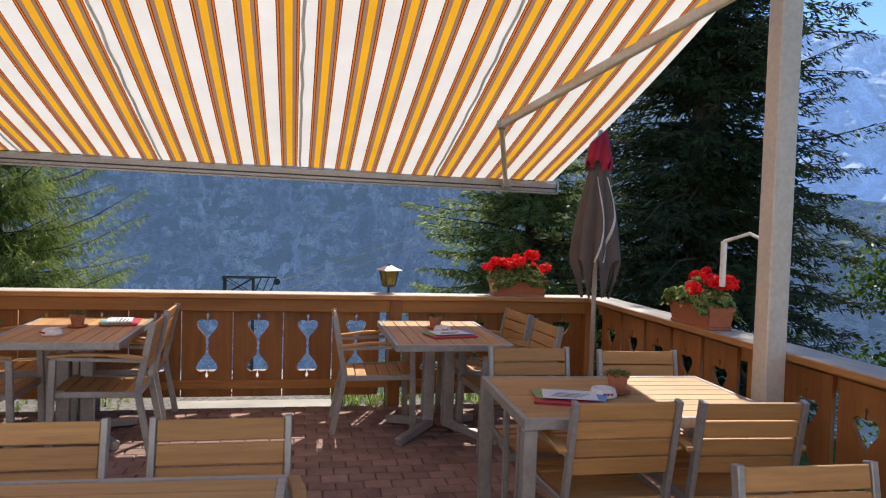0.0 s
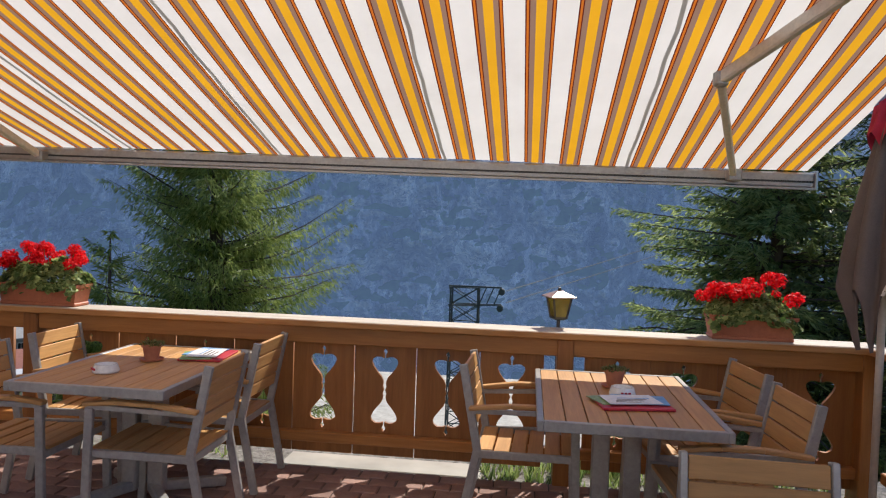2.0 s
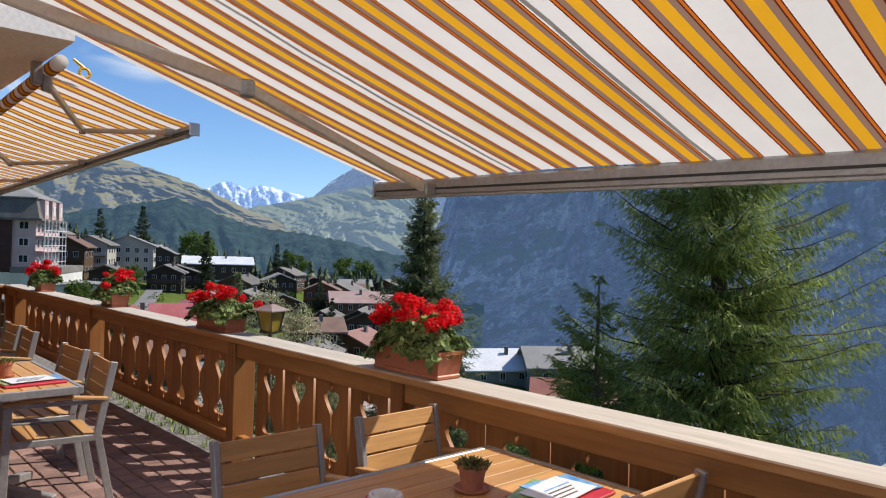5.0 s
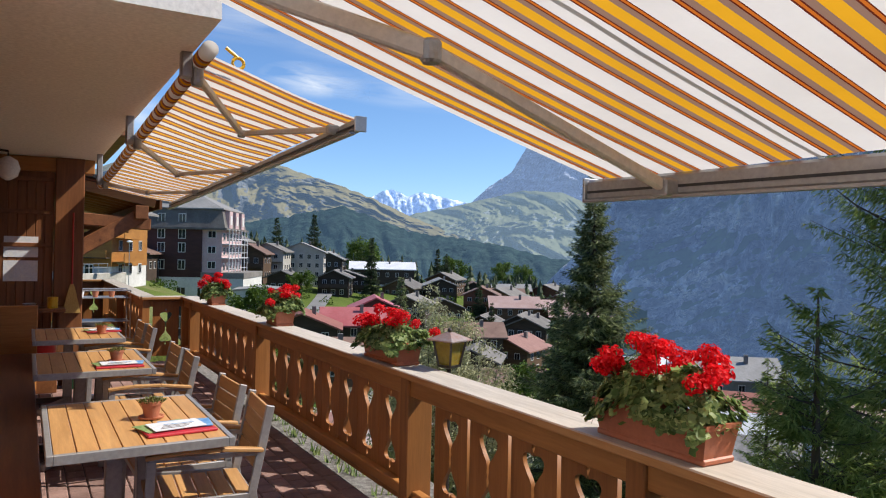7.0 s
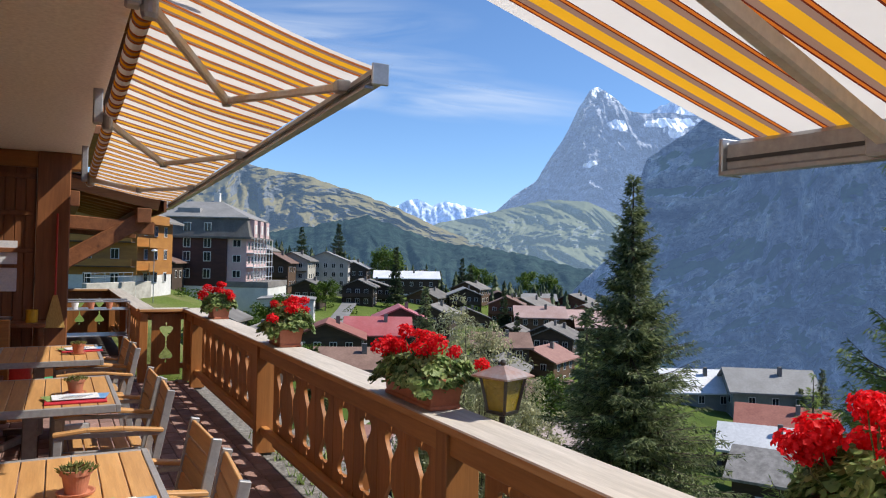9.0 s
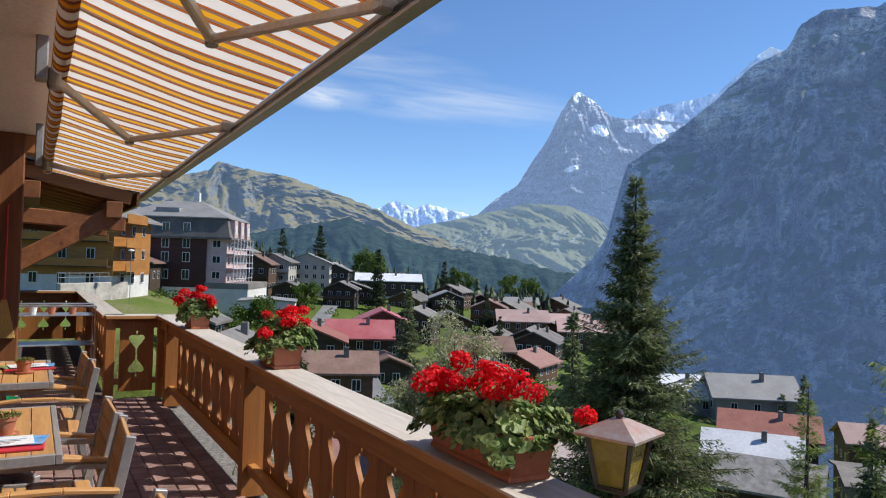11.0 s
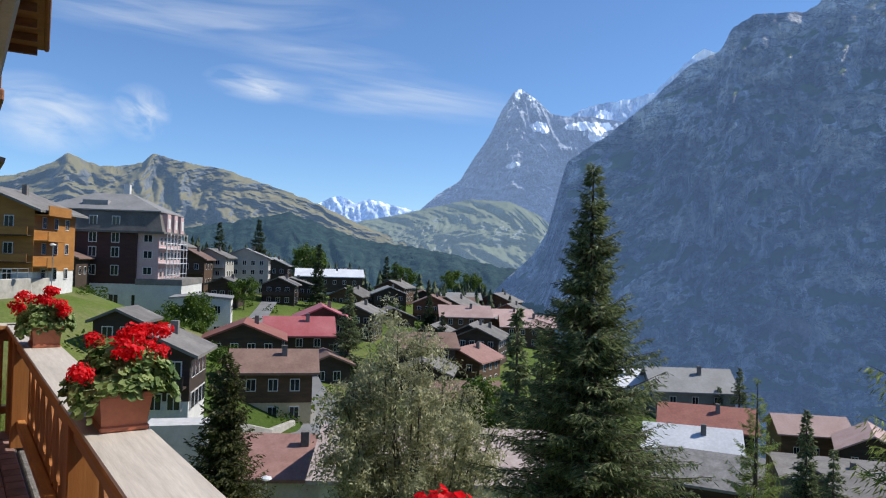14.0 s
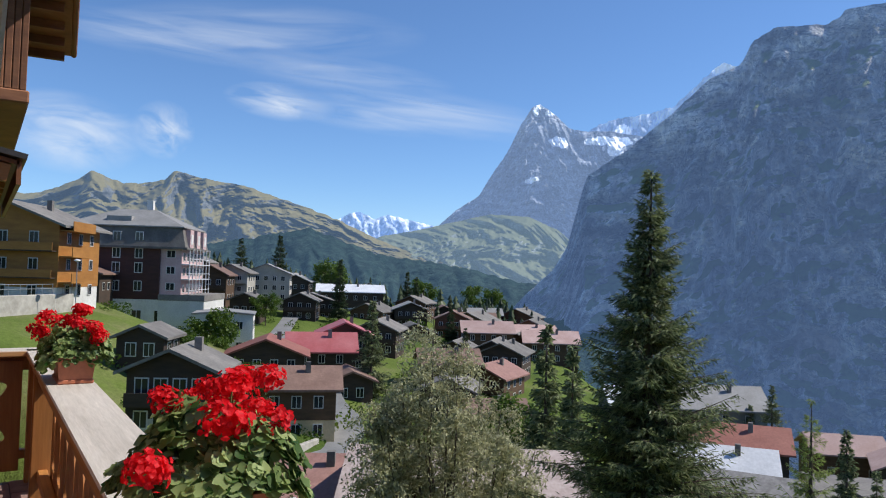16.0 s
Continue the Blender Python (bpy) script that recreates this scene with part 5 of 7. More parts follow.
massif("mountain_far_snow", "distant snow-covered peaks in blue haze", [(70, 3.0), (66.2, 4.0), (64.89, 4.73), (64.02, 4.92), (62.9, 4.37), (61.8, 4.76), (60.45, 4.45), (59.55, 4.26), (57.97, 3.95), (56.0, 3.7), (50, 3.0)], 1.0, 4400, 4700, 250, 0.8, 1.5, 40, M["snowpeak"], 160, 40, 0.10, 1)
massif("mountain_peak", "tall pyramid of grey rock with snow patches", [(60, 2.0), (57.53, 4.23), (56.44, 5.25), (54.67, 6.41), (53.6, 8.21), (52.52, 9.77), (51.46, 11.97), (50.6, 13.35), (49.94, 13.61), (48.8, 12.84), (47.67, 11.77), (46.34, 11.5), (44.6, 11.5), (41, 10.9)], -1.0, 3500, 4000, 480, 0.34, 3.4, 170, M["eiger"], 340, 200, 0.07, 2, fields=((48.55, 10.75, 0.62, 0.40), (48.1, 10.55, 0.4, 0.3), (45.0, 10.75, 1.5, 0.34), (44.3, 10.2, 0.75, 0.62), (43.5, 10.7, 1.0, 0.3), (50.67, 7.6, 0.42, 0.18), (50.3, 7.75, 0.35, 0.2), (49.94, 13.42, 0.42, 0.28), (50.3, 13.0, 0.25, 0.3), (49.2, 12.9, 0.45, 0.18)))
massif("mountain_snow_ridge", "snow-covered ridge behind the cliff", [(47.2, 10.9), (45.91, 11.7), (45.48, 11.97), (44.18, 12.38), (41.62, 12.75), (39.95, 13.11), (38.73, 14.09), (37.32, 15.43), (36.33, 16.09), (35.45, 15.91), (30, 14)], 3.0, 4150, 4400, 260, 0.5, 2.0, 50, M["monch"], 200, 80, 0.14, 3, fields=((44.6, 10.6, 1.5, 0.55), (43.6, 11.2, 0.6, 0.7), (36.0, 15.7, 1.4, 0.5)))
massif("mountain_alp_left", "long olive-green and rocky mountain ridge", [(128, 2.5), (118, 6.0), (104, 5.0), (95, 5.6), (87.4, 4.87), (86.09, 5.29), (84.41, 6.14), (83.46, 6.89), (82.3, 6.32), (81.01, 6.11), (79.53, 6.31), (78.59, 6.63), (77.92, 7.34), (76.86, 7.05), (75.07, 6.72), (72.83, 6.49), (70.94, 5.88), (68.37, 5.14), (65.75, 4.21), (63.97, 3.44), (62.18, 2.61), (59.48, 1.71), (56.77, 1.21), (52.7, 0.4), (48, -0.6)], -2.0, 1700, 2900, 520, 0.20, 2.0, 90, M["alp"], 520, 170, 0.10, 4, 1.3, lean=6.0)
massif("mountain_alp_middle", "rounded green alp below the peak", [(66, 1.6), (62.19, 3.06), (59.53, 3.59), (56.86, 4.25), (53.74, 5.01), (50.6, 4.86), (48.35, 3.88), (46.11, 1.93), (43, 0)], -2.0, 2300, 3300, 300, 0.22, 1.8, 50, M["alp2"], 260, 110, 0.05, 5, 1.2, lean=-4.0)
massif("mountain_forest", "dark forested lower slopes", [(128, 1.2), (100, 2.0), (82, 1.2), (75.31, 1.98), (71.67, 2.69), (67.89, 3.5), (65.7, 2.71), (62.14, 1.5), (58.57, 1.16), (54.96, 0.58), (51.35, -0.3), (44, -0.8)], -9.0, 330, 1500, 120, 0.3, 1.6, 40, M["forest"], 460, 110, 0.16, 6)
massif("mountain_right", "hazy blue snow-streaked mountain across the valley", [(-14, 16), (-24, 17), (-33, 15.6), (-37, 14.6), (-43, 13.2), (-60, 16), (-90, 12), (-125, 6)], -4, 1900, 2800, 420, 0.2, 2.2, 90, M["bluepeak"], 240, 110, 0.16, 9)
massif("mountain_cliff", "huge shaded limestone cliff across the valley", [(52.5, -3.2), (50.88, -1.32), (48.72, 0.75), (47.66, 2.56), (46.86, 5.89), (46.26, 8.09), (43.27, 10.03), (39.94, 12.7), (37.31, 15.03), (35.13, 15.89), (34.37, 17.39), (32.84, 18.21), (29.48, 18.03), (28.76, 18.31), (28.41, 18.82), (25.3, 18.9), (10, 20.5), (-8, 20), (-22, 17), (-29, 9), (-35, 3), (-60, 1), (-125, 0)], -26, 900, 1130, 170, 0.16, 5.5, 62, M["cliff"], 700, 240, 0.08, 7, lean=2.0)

# clouds: thin wisps far off
m, n_, l_, b_ = nodes_of("thin_cloud")
v_ = coords(n_, l_, (1, 1, 1))
oi_ = n_.new("ShaderNodeObjectInfo")
sh_ = n_.new("ShaderNodeVectorMath")
sh_.operation = "MULTIPLY_ADD"
sh_.inputs[1].default_value = (1.0, 1.0, 1.5)
l_.new(v_, sh_.inputs[0])
l_.new(oi_.outputs["Location"], sh_.inputs[2])
f_ = noise_tex(n_, l_, sh_.outputs[0], 1.1, 6, 0.55, 0.7)
ln_ = n_.new("ShaderNodeVectorMath")
ln_.operation = "LENGTH"
l_.new(v_, ln_.inputs[0])
fo_ = n_.new("ShaderNodeMapRange")
fo_.inputs["From Min"].default_value, fo_.inputs["From Max"].default_value = 0.95, 0.1
l_.new(ln_.outputs["Value"], fo_.inputs["Value"])
a_ = ramp(n_, l_, f_, [(0.36, (0, 0, 0)), (0.74, (1, 1, 1))])
am_ = mix(n_, l_, 1.0, a_, fo_.outputs[0], "MULTIPLY")
# the sunlit white of the wisps is put in as emission
e_, t_, s_ = n_.new("ShaderNodeEmission"), n_.new("ShaderNodeBsdfTransparent"), n_.new("ShaderNodeMixShader")
e_.inputs["Color"].default_value, e_.inputs["Strength"].default_value = (0.90, 0.95, 1.0, 1), 0.86
l_.new(am_, s_.inputs[0])
l_.new(t_.outputs[0], s_.inputs[1])
l_.new(e_.outputs[0], s_.inputs[2])
l_.new(s_.outputs[0], n_["Material Output"].inputs["Surface"])
M["cloud"] = m
M["veil"] = m.copy()
M["veil"].name = "faint_cloud_veil"
vt_ = M["veil"].node_tree
vm_ = vt_.nodes.new("ShaderNodeMath")
vm_.operation = "MULTIPLY"
vm_.inputs[1].default_value = 0.38
vs_ = [x for x in vt_.nodes if x.type == "MIX_SHADER"][0]
vt_.links.new(vs_.inputs[0].links[0].from_socket, vm_.inputs[0])
vt_.links.new(vm_.outputs[0], vs_.inputs[0])
for az, el, wa, he, roll in ((70.5, 13.0, 4.6, 1.6, 4), (62.0, 12.4, 10.0, 1.7, 5), (85.2, 9.4, 5.6, 3.2, 4), (78.9, 10.2, 2.4, 2.4, 40), (78.0, 16.8, 12.0, 1.8, 2), (96, 14, 9, 3, 6), (58.0, 12.8, 12.0, 2.0, 7), (72.0, 18.0, 14.0, 2.6, -4), (66.0, 15.4, 10.0, 1.6, 3)):
    bm = bmesh.new()
    bm.faces.new([bm.verts.new(c) for c in ((-1, 0, -1), (1, 0, -1), (1, 0, 1), (-1, 0, 1))])
    c = tagged(part("backdrop_cloud", bm, M["veil" if wa >= 10 else "cloud"], None), "thin white wisp of high cloud", "cloud", kind="structure")
    a, d = math.radians(az), 4350
    c.matrix_basis = pose(-2 - d * math.sin(a), 4 + d * math.cos(a), 1.6 + d * math.tan(math.radians(el)), 0, roll, az) @ Matrix.Diagonal((d * math.radians(wa), 1, d * math.radians(he), 1))


# ---- trees ----
def conifer(bm_leaf, bm_wood, H, R, seed, levels=34, per=9, droop=0.35, sprig=0.16, dens=10, bare=0.06, top_r=0.006, thin=1.0, hang=0.0, shape=0.95, fan=0.30):
    """Tapered trunk, limbs of uneven pitch, each a fan of twigs hung with small needle sprigs."""
    r = random.Random(seed)
    tube(bm_wood, [(0, 0, -0.6), (0.02 * H * r.uniform(-1, 1) * 0.2, 0, H * 0.5), (0, 0, H)], 0.018 * H + 0.03, 7, 0.012)
    for j in range(levels):
        s = (j + r.uniform(-0.5, 1.5)) / levels
        s = min(max(s, 0), 1)
        z = H * (bare + (1 - bare) * s)
        rad = R * (1 - s) ** shape * r.uniform(0.8, 1.1) + top_r * H
        for k in range(max(3, int(per * (0.45 + 0.75 * (1 - s))))):
            a = r.uniform(0, 6.28319)
            L = rad * (r.uniform(0.45, 1.0) if r.random() < 0.8 else r.uniform(1.0, 1.22))
            lift = 0.40 * s - 0.05 + r.gauss(0, 0.16)
            zj = z + r.uniform(-0.5, 0.5) * H / levels
            bend = r.uniform(-0.25, 0.25)
            pts = []
            for i in range(4):
                t = i / 3
                pts.append(Vector((math.cos(a + bend * t) * L * t, math.sin(a + bend * t) * L * t, zj + L * (lift * t - droop * r.uniform(0.8, 1.2) * t * t * (1 - 0.5 * s) + 0.20 * t ** 3))))
            if L > 0.35:
                tube(bm_wood, pts, 0.010 * L + 0.006, 3, 0.004, caps=False)
            n = max(9, int(dens * L / (R * 0.5)))
            side = Vector((-math.sin(a), math.cos(a), 0))
            out = Vector((math.cos(a), math.sin(a), 0))
            for i in range(n):
                t = min(1.0, ((i + r.random()) / n) ** 0.8)
                f = t * 3
                k0 = min(int(f), 2)
                c = pts[k0].lerp(pts[k0 + 1], f - k0)
                sg = r.choice((-1, 1))
                w0 = fan * L * r.random() ** 1.3 * (1.15 - t)
                c = c + side * sg * w0 + out * w0 * 0.55 + Vector((0, 0, -w0 * r.uniform(0.0, 0.6)))
                d = (out * r.uniform(0.2, 0.9) + side * sg * r.uniform(0.1, 1.0) + Vector((0, 0, r.uniform(-0.8, 0.3) - hang * r.random()))).normalized()
                ln = sprig * r.uniform(0.5, 1.5) * (0.65 + 0.6 * (1 - t))
                w = d.cross(Vector((r.uniform(-0.8, 0.8), r.uniform(-0.8, 0.8), 1))).normalized() * ln * 0.17 * thin
                h = d.cross(w).normalized() * ln * 0.13 * thin
                e = c + d * ln
                m1 = c + d * ln * 0.45
                q = [bm_leaf.verts.new(v) for v in (c, m1 + w, e, m1 - w, m1 + h, m1 - h)]
                bm_leaf.faces.new((q[0], q[1], q[2], q[3]))
                bm_leaf.faces.new((q[0], q[4], q[2], q[5]))


def twiggy_tree(bm_leaf, bm_wood, H, R, seed, limbs=18, twigs=34, leaves=62, leaf=0.16, stem=0.12):
    """Open crown: several rising stems, thin arching twigs, narrow leaves along each."""
    r = random.Random(seed)
    tube(bm_wood, [(0, 0, -0.6), (0.05, 0, H * stem), (0.1, 0.05, H * 0.5)], 0.020 * H, 7, 0.008 * H)
    for k in range(limbs):
        a, sp = r.uniform(0, 6.283), r.random() ** 0.6
        top = Vector((math.cos(a) * R * sp * 0.8, math.sin(a) * R * sp * 0.8, H * (1.0 - 0.42 * sp * sp) * r.uniform(0.78, 1.0)))
        root = Vector((0.05, 0, H * stem * r.uniform(0.5, 2.2)))
        mid = root.lerp(top, 0.5) + Vector((math.cos(a) * R * 0.15, math.sin(a) * R * 0.15, 0))
        tube(bm_wood, [root, mid, top], 0.006 * H, 5, 0.012, caps=False)
        for i in range(twigs):
            t = r.uniform(0.12, 1.0)
            p = root.lerp(mid, t * 2) if t < 0.5 else mid.lerp(top, t * 2 - 1)
            ba = a + r.gauss(0, 1.3)
            ln = R * r.uniform(0.18, 0.52) * (1.15 - 0.55 * t)
            out = Vector((math.cos(ba), math.sin(ba), r.uniform(-0.1, 0.9)))
            for m in range(leaves):
                u = r.random() ** 0.8
                q = p + out * ln * u + Vector((r.gauss(0, 0.09), r.gauss(0, 0.09), -0.55 * ln * u * u + r.gauss(0, 0.09))) * (0.4 + u)
                d = Vector((r.uniform(-1, 1), r.uniform(-1, 1), r.uniform(-1.3, 0.7))).normalized()
                w = d.orthogonal().normalized()
                w.rotate(Matrix.Rotation(r.uniform(0, 6.28), 3, d))
                l2 = leaf * r.uniform(0.6, 1.4)
                bm_leaf.faces.new([bm_leaf.verts.new(v) for v in (q, q + d * l2 * 0.5 + w * l2 * 0.17, q + d * l2, q + d * l2 * 0.5 - w * l2 * 0.17)])


def leafy_tree(bm_leaf, bm_wood, H, R, seed, n, leaf=0.07, stem=0.25, lean=0.0, weep=0.0, clumps=26):
    r = random.Random(seed)
    tube(bm_wood, [(0, 0, -0.6), (0.1, 0, H * stem), (0.15 + lean, 0.1, H * 0.7)], 0.022 * H, 7, 0.006 * H)
    cs = []
    for k in range(clumps):
        a, u = r.uniform(0, 6.283), r.random()
        zz = H * (stem + (1 - stem) * r.random() ** 0.85)
        pr = R * math.sin(min(1, max(0.08, (zz / H - stem * 0.6) / (1 - stem * 0.6))) * 2.6) ** 0.7 * math.sqrt(u)
        c = Vector((math.cos(a) * pr, math.sin(a) * pr, zz * 0.96))
        cs.append((c, R * r.uniform(0.20, 0.40)))
        tube(bm_wood, [(0.08, 0.02, min(zz * 0.75, H * 0.65)), c * 0.6 + Vector((0, 0, zz * 0.36)), c], 0.010 * H * 0.5, 4, 0.006, caps=False)
    for k in range(n):
        c, cr = cs[k % clumps]
        d = Vector((r.gauss(0, 1), r.gauss(0, 1), r.gauss(0, 0.9))).normalized() * cr * r.random() ** 0.45
        d.z -= weep * r.random() * cr
        p = c + d
        dr = Vector((r.uniform(-1, 1), r.uniform(-1, 1), r.uniform(-1.1, 0.6) - weep)).normalized()
        w = dr.orthogonal().normalized()
        w.rotate(Matrix.Rotation(r.uniform(0, 6.28), 3, dr))
        ln = leaf * r.uniform(0.7, 1.4)
        q = [bm_leaf.verts.new(v) for v in (p, p + dr * ln * 0.5 + w * ln * 0.28, p + dr * ln, p + dr * ln * 0.5 - w * ln * 0.28)]
        bm_leaf.faces.new(q)


def tree(name, label, x, y, z, kind, material, group="", **kw):
    t = thing(name, label, "tree", group, at=pose(x, y, z))
    lf, wd = bmesh.new(), bmesh.new()
    {"conifer": conifer, "leafy": leafy_tree, "twiggy": twiggy_tree}[kind](lf, wd, **kw)
    me = bpy.data.meshes.new("crown")
    lf.to_mesh(me)
    lf.free()
    me.materials.append(M[material])
    c = new("crown", me)
    c.parent = t
    part("trunk", wd, M["bark"], t, "rough brown trunk and limbs")
    return t


tree("spruce_tree", "tall green spruce below the terrace", -16.8, 18.5, -11.0, "conifer", "spruce", H=15.2, R=4.6, seed=21, levels=104, per=16, droop=0.30, sprig=0.20, dens=150, shape=1.12, thin=0.55)
tree("larch_tree", "light green larch with drooping feathery branches", -5.4, 15.9, -6.0, "conifer", "larch", H=14.0, R=3.4, seed=22, levels=66, per=10, droop=0.08, sprig=0.17, dens=210, thin=0.42, bare=0.06, hang=0.9, fan=0.40, shape=0.62)
tree("larch_tree", "young light green larch with upturned feathery shoots", -6.2, 13.3, -6.0, "conifer", "larch", H=7.2, R=2.5, seed=33, shape=0.8, levels=30, per=8, droop=-0.05, sprig=0.16, dens=150, thin=0.5, bare=0.1, fan=0.36)
tree("spruce_tree", "dark spruce towering beside the terrace corner", 7.75, 10.9, -2.5, "conifer", "darkspruce", H=20.0, R=3.0, seed=23, levels=90, per=15, droop=0.42, sprig=0.16, dens=110, thin=0.65)
tree("fir_tree", "green fir with spreading boughs beyond the railing", 5.1, 12.4, -3.5, "conifer", "fir", H=9.0, R=4.0, seed=24, levels=40, per=12, droop=0.40, sprig=0.15, dens=260, fan=0.30, thin=0.65)
tree("broadleaf_tree", "bright green broad-leaved tree beyond the side railing", 16.6, 12.4, -6.6, "leafy", "broadleaf", H=8.2, R=3.6, seed=25, n=24000, leaf=0.15, clumps=44)
tree("willow_tree", "silvery grey-green willow in the gardens below", -28.2, 20.4, -12.5, "twiggy", "willow", H=13.2, R=4.3, seed=26, limbs=30, twigs=42, leaves=64, leaf=0.17)
tree("pine_tree", "small dark green pine in the gardens below", -37.0, 15.6, -11.5, "conifer", "larchdark", H=8.4, R=2.2, seed=27, levels=52, per=13, droop=0.1, sprig=0.26, dens=26, shape=0.6)
tree("larch_tree", "young slender larch with bare top shoots", -21.8, 34.0, -13.0, "conifer", "larch", H=9.8, R=2.3, seed=28, levels=34, per=8, droop=0.02, sprig=0.20, dens=70, thin=0.5, fan=0.40)
r_ = random.Random(40)


def grove(spots, label, kind, material, name):
    for x, y, zb, H, R in spots:
        if kind == "conifer":
            tree(name, label, x, y, zb, kind, material, group=name + "s in the village", H=H, R=R, seed=r_.randint(0, 999), levels=34, per=11, droop=0.30, sprig=H * 0.036, dens=20)
        else:
            tree(name, label, x, y, zb, kind, material, group=name + "s in the village", H=H, R=R, seed=r_.randint(0, 999), n=4200, leaf=H * 0.055, clumps=26)


grove([(-93.1, 50.4, -15.5, 13.5, 3.4), (-51.2, 45.2, -17.5, 15.5, 2.7), (-46.8, 44.1, -18, 14.5, 2.5), (-42.3, 75.2, -24, 11.8, 2.3), (-37.9, 71.9, -24, 9.5, 2.6), (-65.2, 98.8, -22.5, 10, 3.2), (-70, 101, -24, 8, 2.6)],
      "dark green spruce between the houses", "conifer", "spruce", "village_spruce")
grove([(-233.6, 75, -4, 16, 5.2), (-229.7, 86.5, -4, 17.5, 4.6), (-163.3, 77.5, -11, 16, 2.9), (-205, 120, -10, 13, 2.6), (-196, 118, -11, 12, 2.2), (-146, 98, -16, 12, 2.4), (-118, 83, -17, 9, 2.1)],
      "tall dark spruce among the houses", "conifer", "darkspruce", "village_spruce")
grove([(-252.4, 154.6, -12, 12, 6.0), (-241.7, 171.2, -12, 9.5, 5.0), (-228.6, 172.2, -12.5, 9.5, 4.8), (-110.3, 33.3, -11.5, 7.2, 3.2), (-79, 22.5, -8.5, 3.6, 1.8), (-58.6, 48.8, -17.5, 7.5, 4.6), (-62, 52, -18, 6, 4.4), (-105, 33, -12.5, 5.0, 2.6), (-215, 98, -7, 12, 6.0), (-95.5, 39, -14, 5, 2.2), (-85, 31, -13, 4, 2), (-41, 33, -16, 5, 3.5), (-150, 55, -9, 6, 3)],
      "rounded leafy tree among the houses", "leafy", "broadleaf", "village_tree")


# ---- houses ----
def gable_house(x, y, z, turn, w, d, h, pitch, wall, roof, name="chalet", label="", base=0.0, base_mat="render", floors=2, cols=4, balcony=True, over=0.7, chimney=True, cat="house", win="pane"):
    """A gabled house: front (gable) towards local -y, ridge along y. w across the gable, d deep, h to the eaves."""
    t = thing(name, label, cat, "village houses", at=pose(x, y, z, 0, 0, turn))
    rise = w / 2 * math.tan(math.radians(pitch))
    if base > 0:
        part("basement", new_box(-w / 2 + 0.05, w / 2 - 0.05, -d / 2 + 0.05, d / 2 - 0.05, -14.0, base), M[base_mat], t, "rendered ground floor")
    bm = bmesh.new()
    z0 = base if base > 0 else -14.0
    f = [[bm.verts.new((px, py, pz)) for px, pz in ((-w / 2, z0), (w / 2, z0), (w / 2, h), (0, h + rise), (-w / 2, h))] for py in (-d / 2, d / 2)]
    for a in f:
        bm.faces.new(a)
    for k in range(5):
        bm.faces.new((f[0][k], f[0][(k + 1) % 5], f[1][(k + 1) % 5], f[1][k]))
    part("wall", bm, M[wall], t)
    for s in (-1, 1):
        bm = bmesh.new()
        ex = w / 2 + over
        ez = h + rise - ex * math.tan(math.radians(pitch))
        lo = [bm.verts.new(c) for c in ((0, -d / 2 - over, h + rise + 0.03), (s * ex, -d / 2 - over, ez + 0.03), (s * ex, d / 2 + over, ez + 0.03), (0, d / 2 + over, h + rise + 0.03))]
        hi = [bm.verts.new(v.co + Vector((0, 0, 0.24))) for v in lo]
        bm.faces.new(lo)
        bm.faces.new(hi)
        for k in range(4):
            bm.faces.new((lo[k], lo[(k + 1) % 4], hi[(k + 1) % 4], hi[k]))
        part("roof", bm, M[roof], t)
    sx = w / (cols + 0.6)
    for fl in range(floors):
        zz = (h / floors) * (fl + 0.5)
        for c in range(cols):
            cx = (c - (cols - 1) / 2) * sx
            for face in ("front", "side"):
                if face == "front":
                    m0 = pose(cx, -d / 2, zz)
                else:
                    m0 = pose(w / 2, (c - (cols - 1) / 2) * d / (cols + 0.6), zz, 0, 0, 90)
                fr = share("window", WIN_FRAME, t, m0)
                share("pane", WIN_PANE, fr)
        if balcony and fl >= 1:
            b = part("balcony", new_box(-w / 2 + 0.2, w / 2 - 0.2, -d / 2 - 1.1, -d / 2, zz - h / floors / 2 - 0.12, zz - h / floors / 2), M["darkhouse"], t)
            part("balcony_rail", new_box(-w / 2 + 0.2, w / 2 - 0.2, -d / 2 - 1.1, -d / 2 - 1.02, zz - h / floors / 2, zz - h / floors / 2 + 0.85), M[wall], b)
    if chimney:
        part("chimney", new_box(w * 0.12, w * 0.12 + 0.55, d * 0.1, d * 0.1 + 0.55, h + rise * 0.4, h + rise + 0.75), M["slate"], t)
    return t




bm = new_box(-0.50, 0.50, -0.06, 0.03, -0.64, 0.64)
WIN_FRAME = mesh_of("window", bm, M["frame"])
bm = bmesh.new()
for a in (-0.225, 0.225):
    box(bm, a - 0.19, a + 0.19, -0.075, -0.061, -0.55, 0.55)
WIN_PANE = mesh_of("pane", bm, M["pane"])
B, T, G = "dark-stained timber chalet with a {} roof", "weathered brown timber chalet with a {} roof", "rendered house with a {} roof"
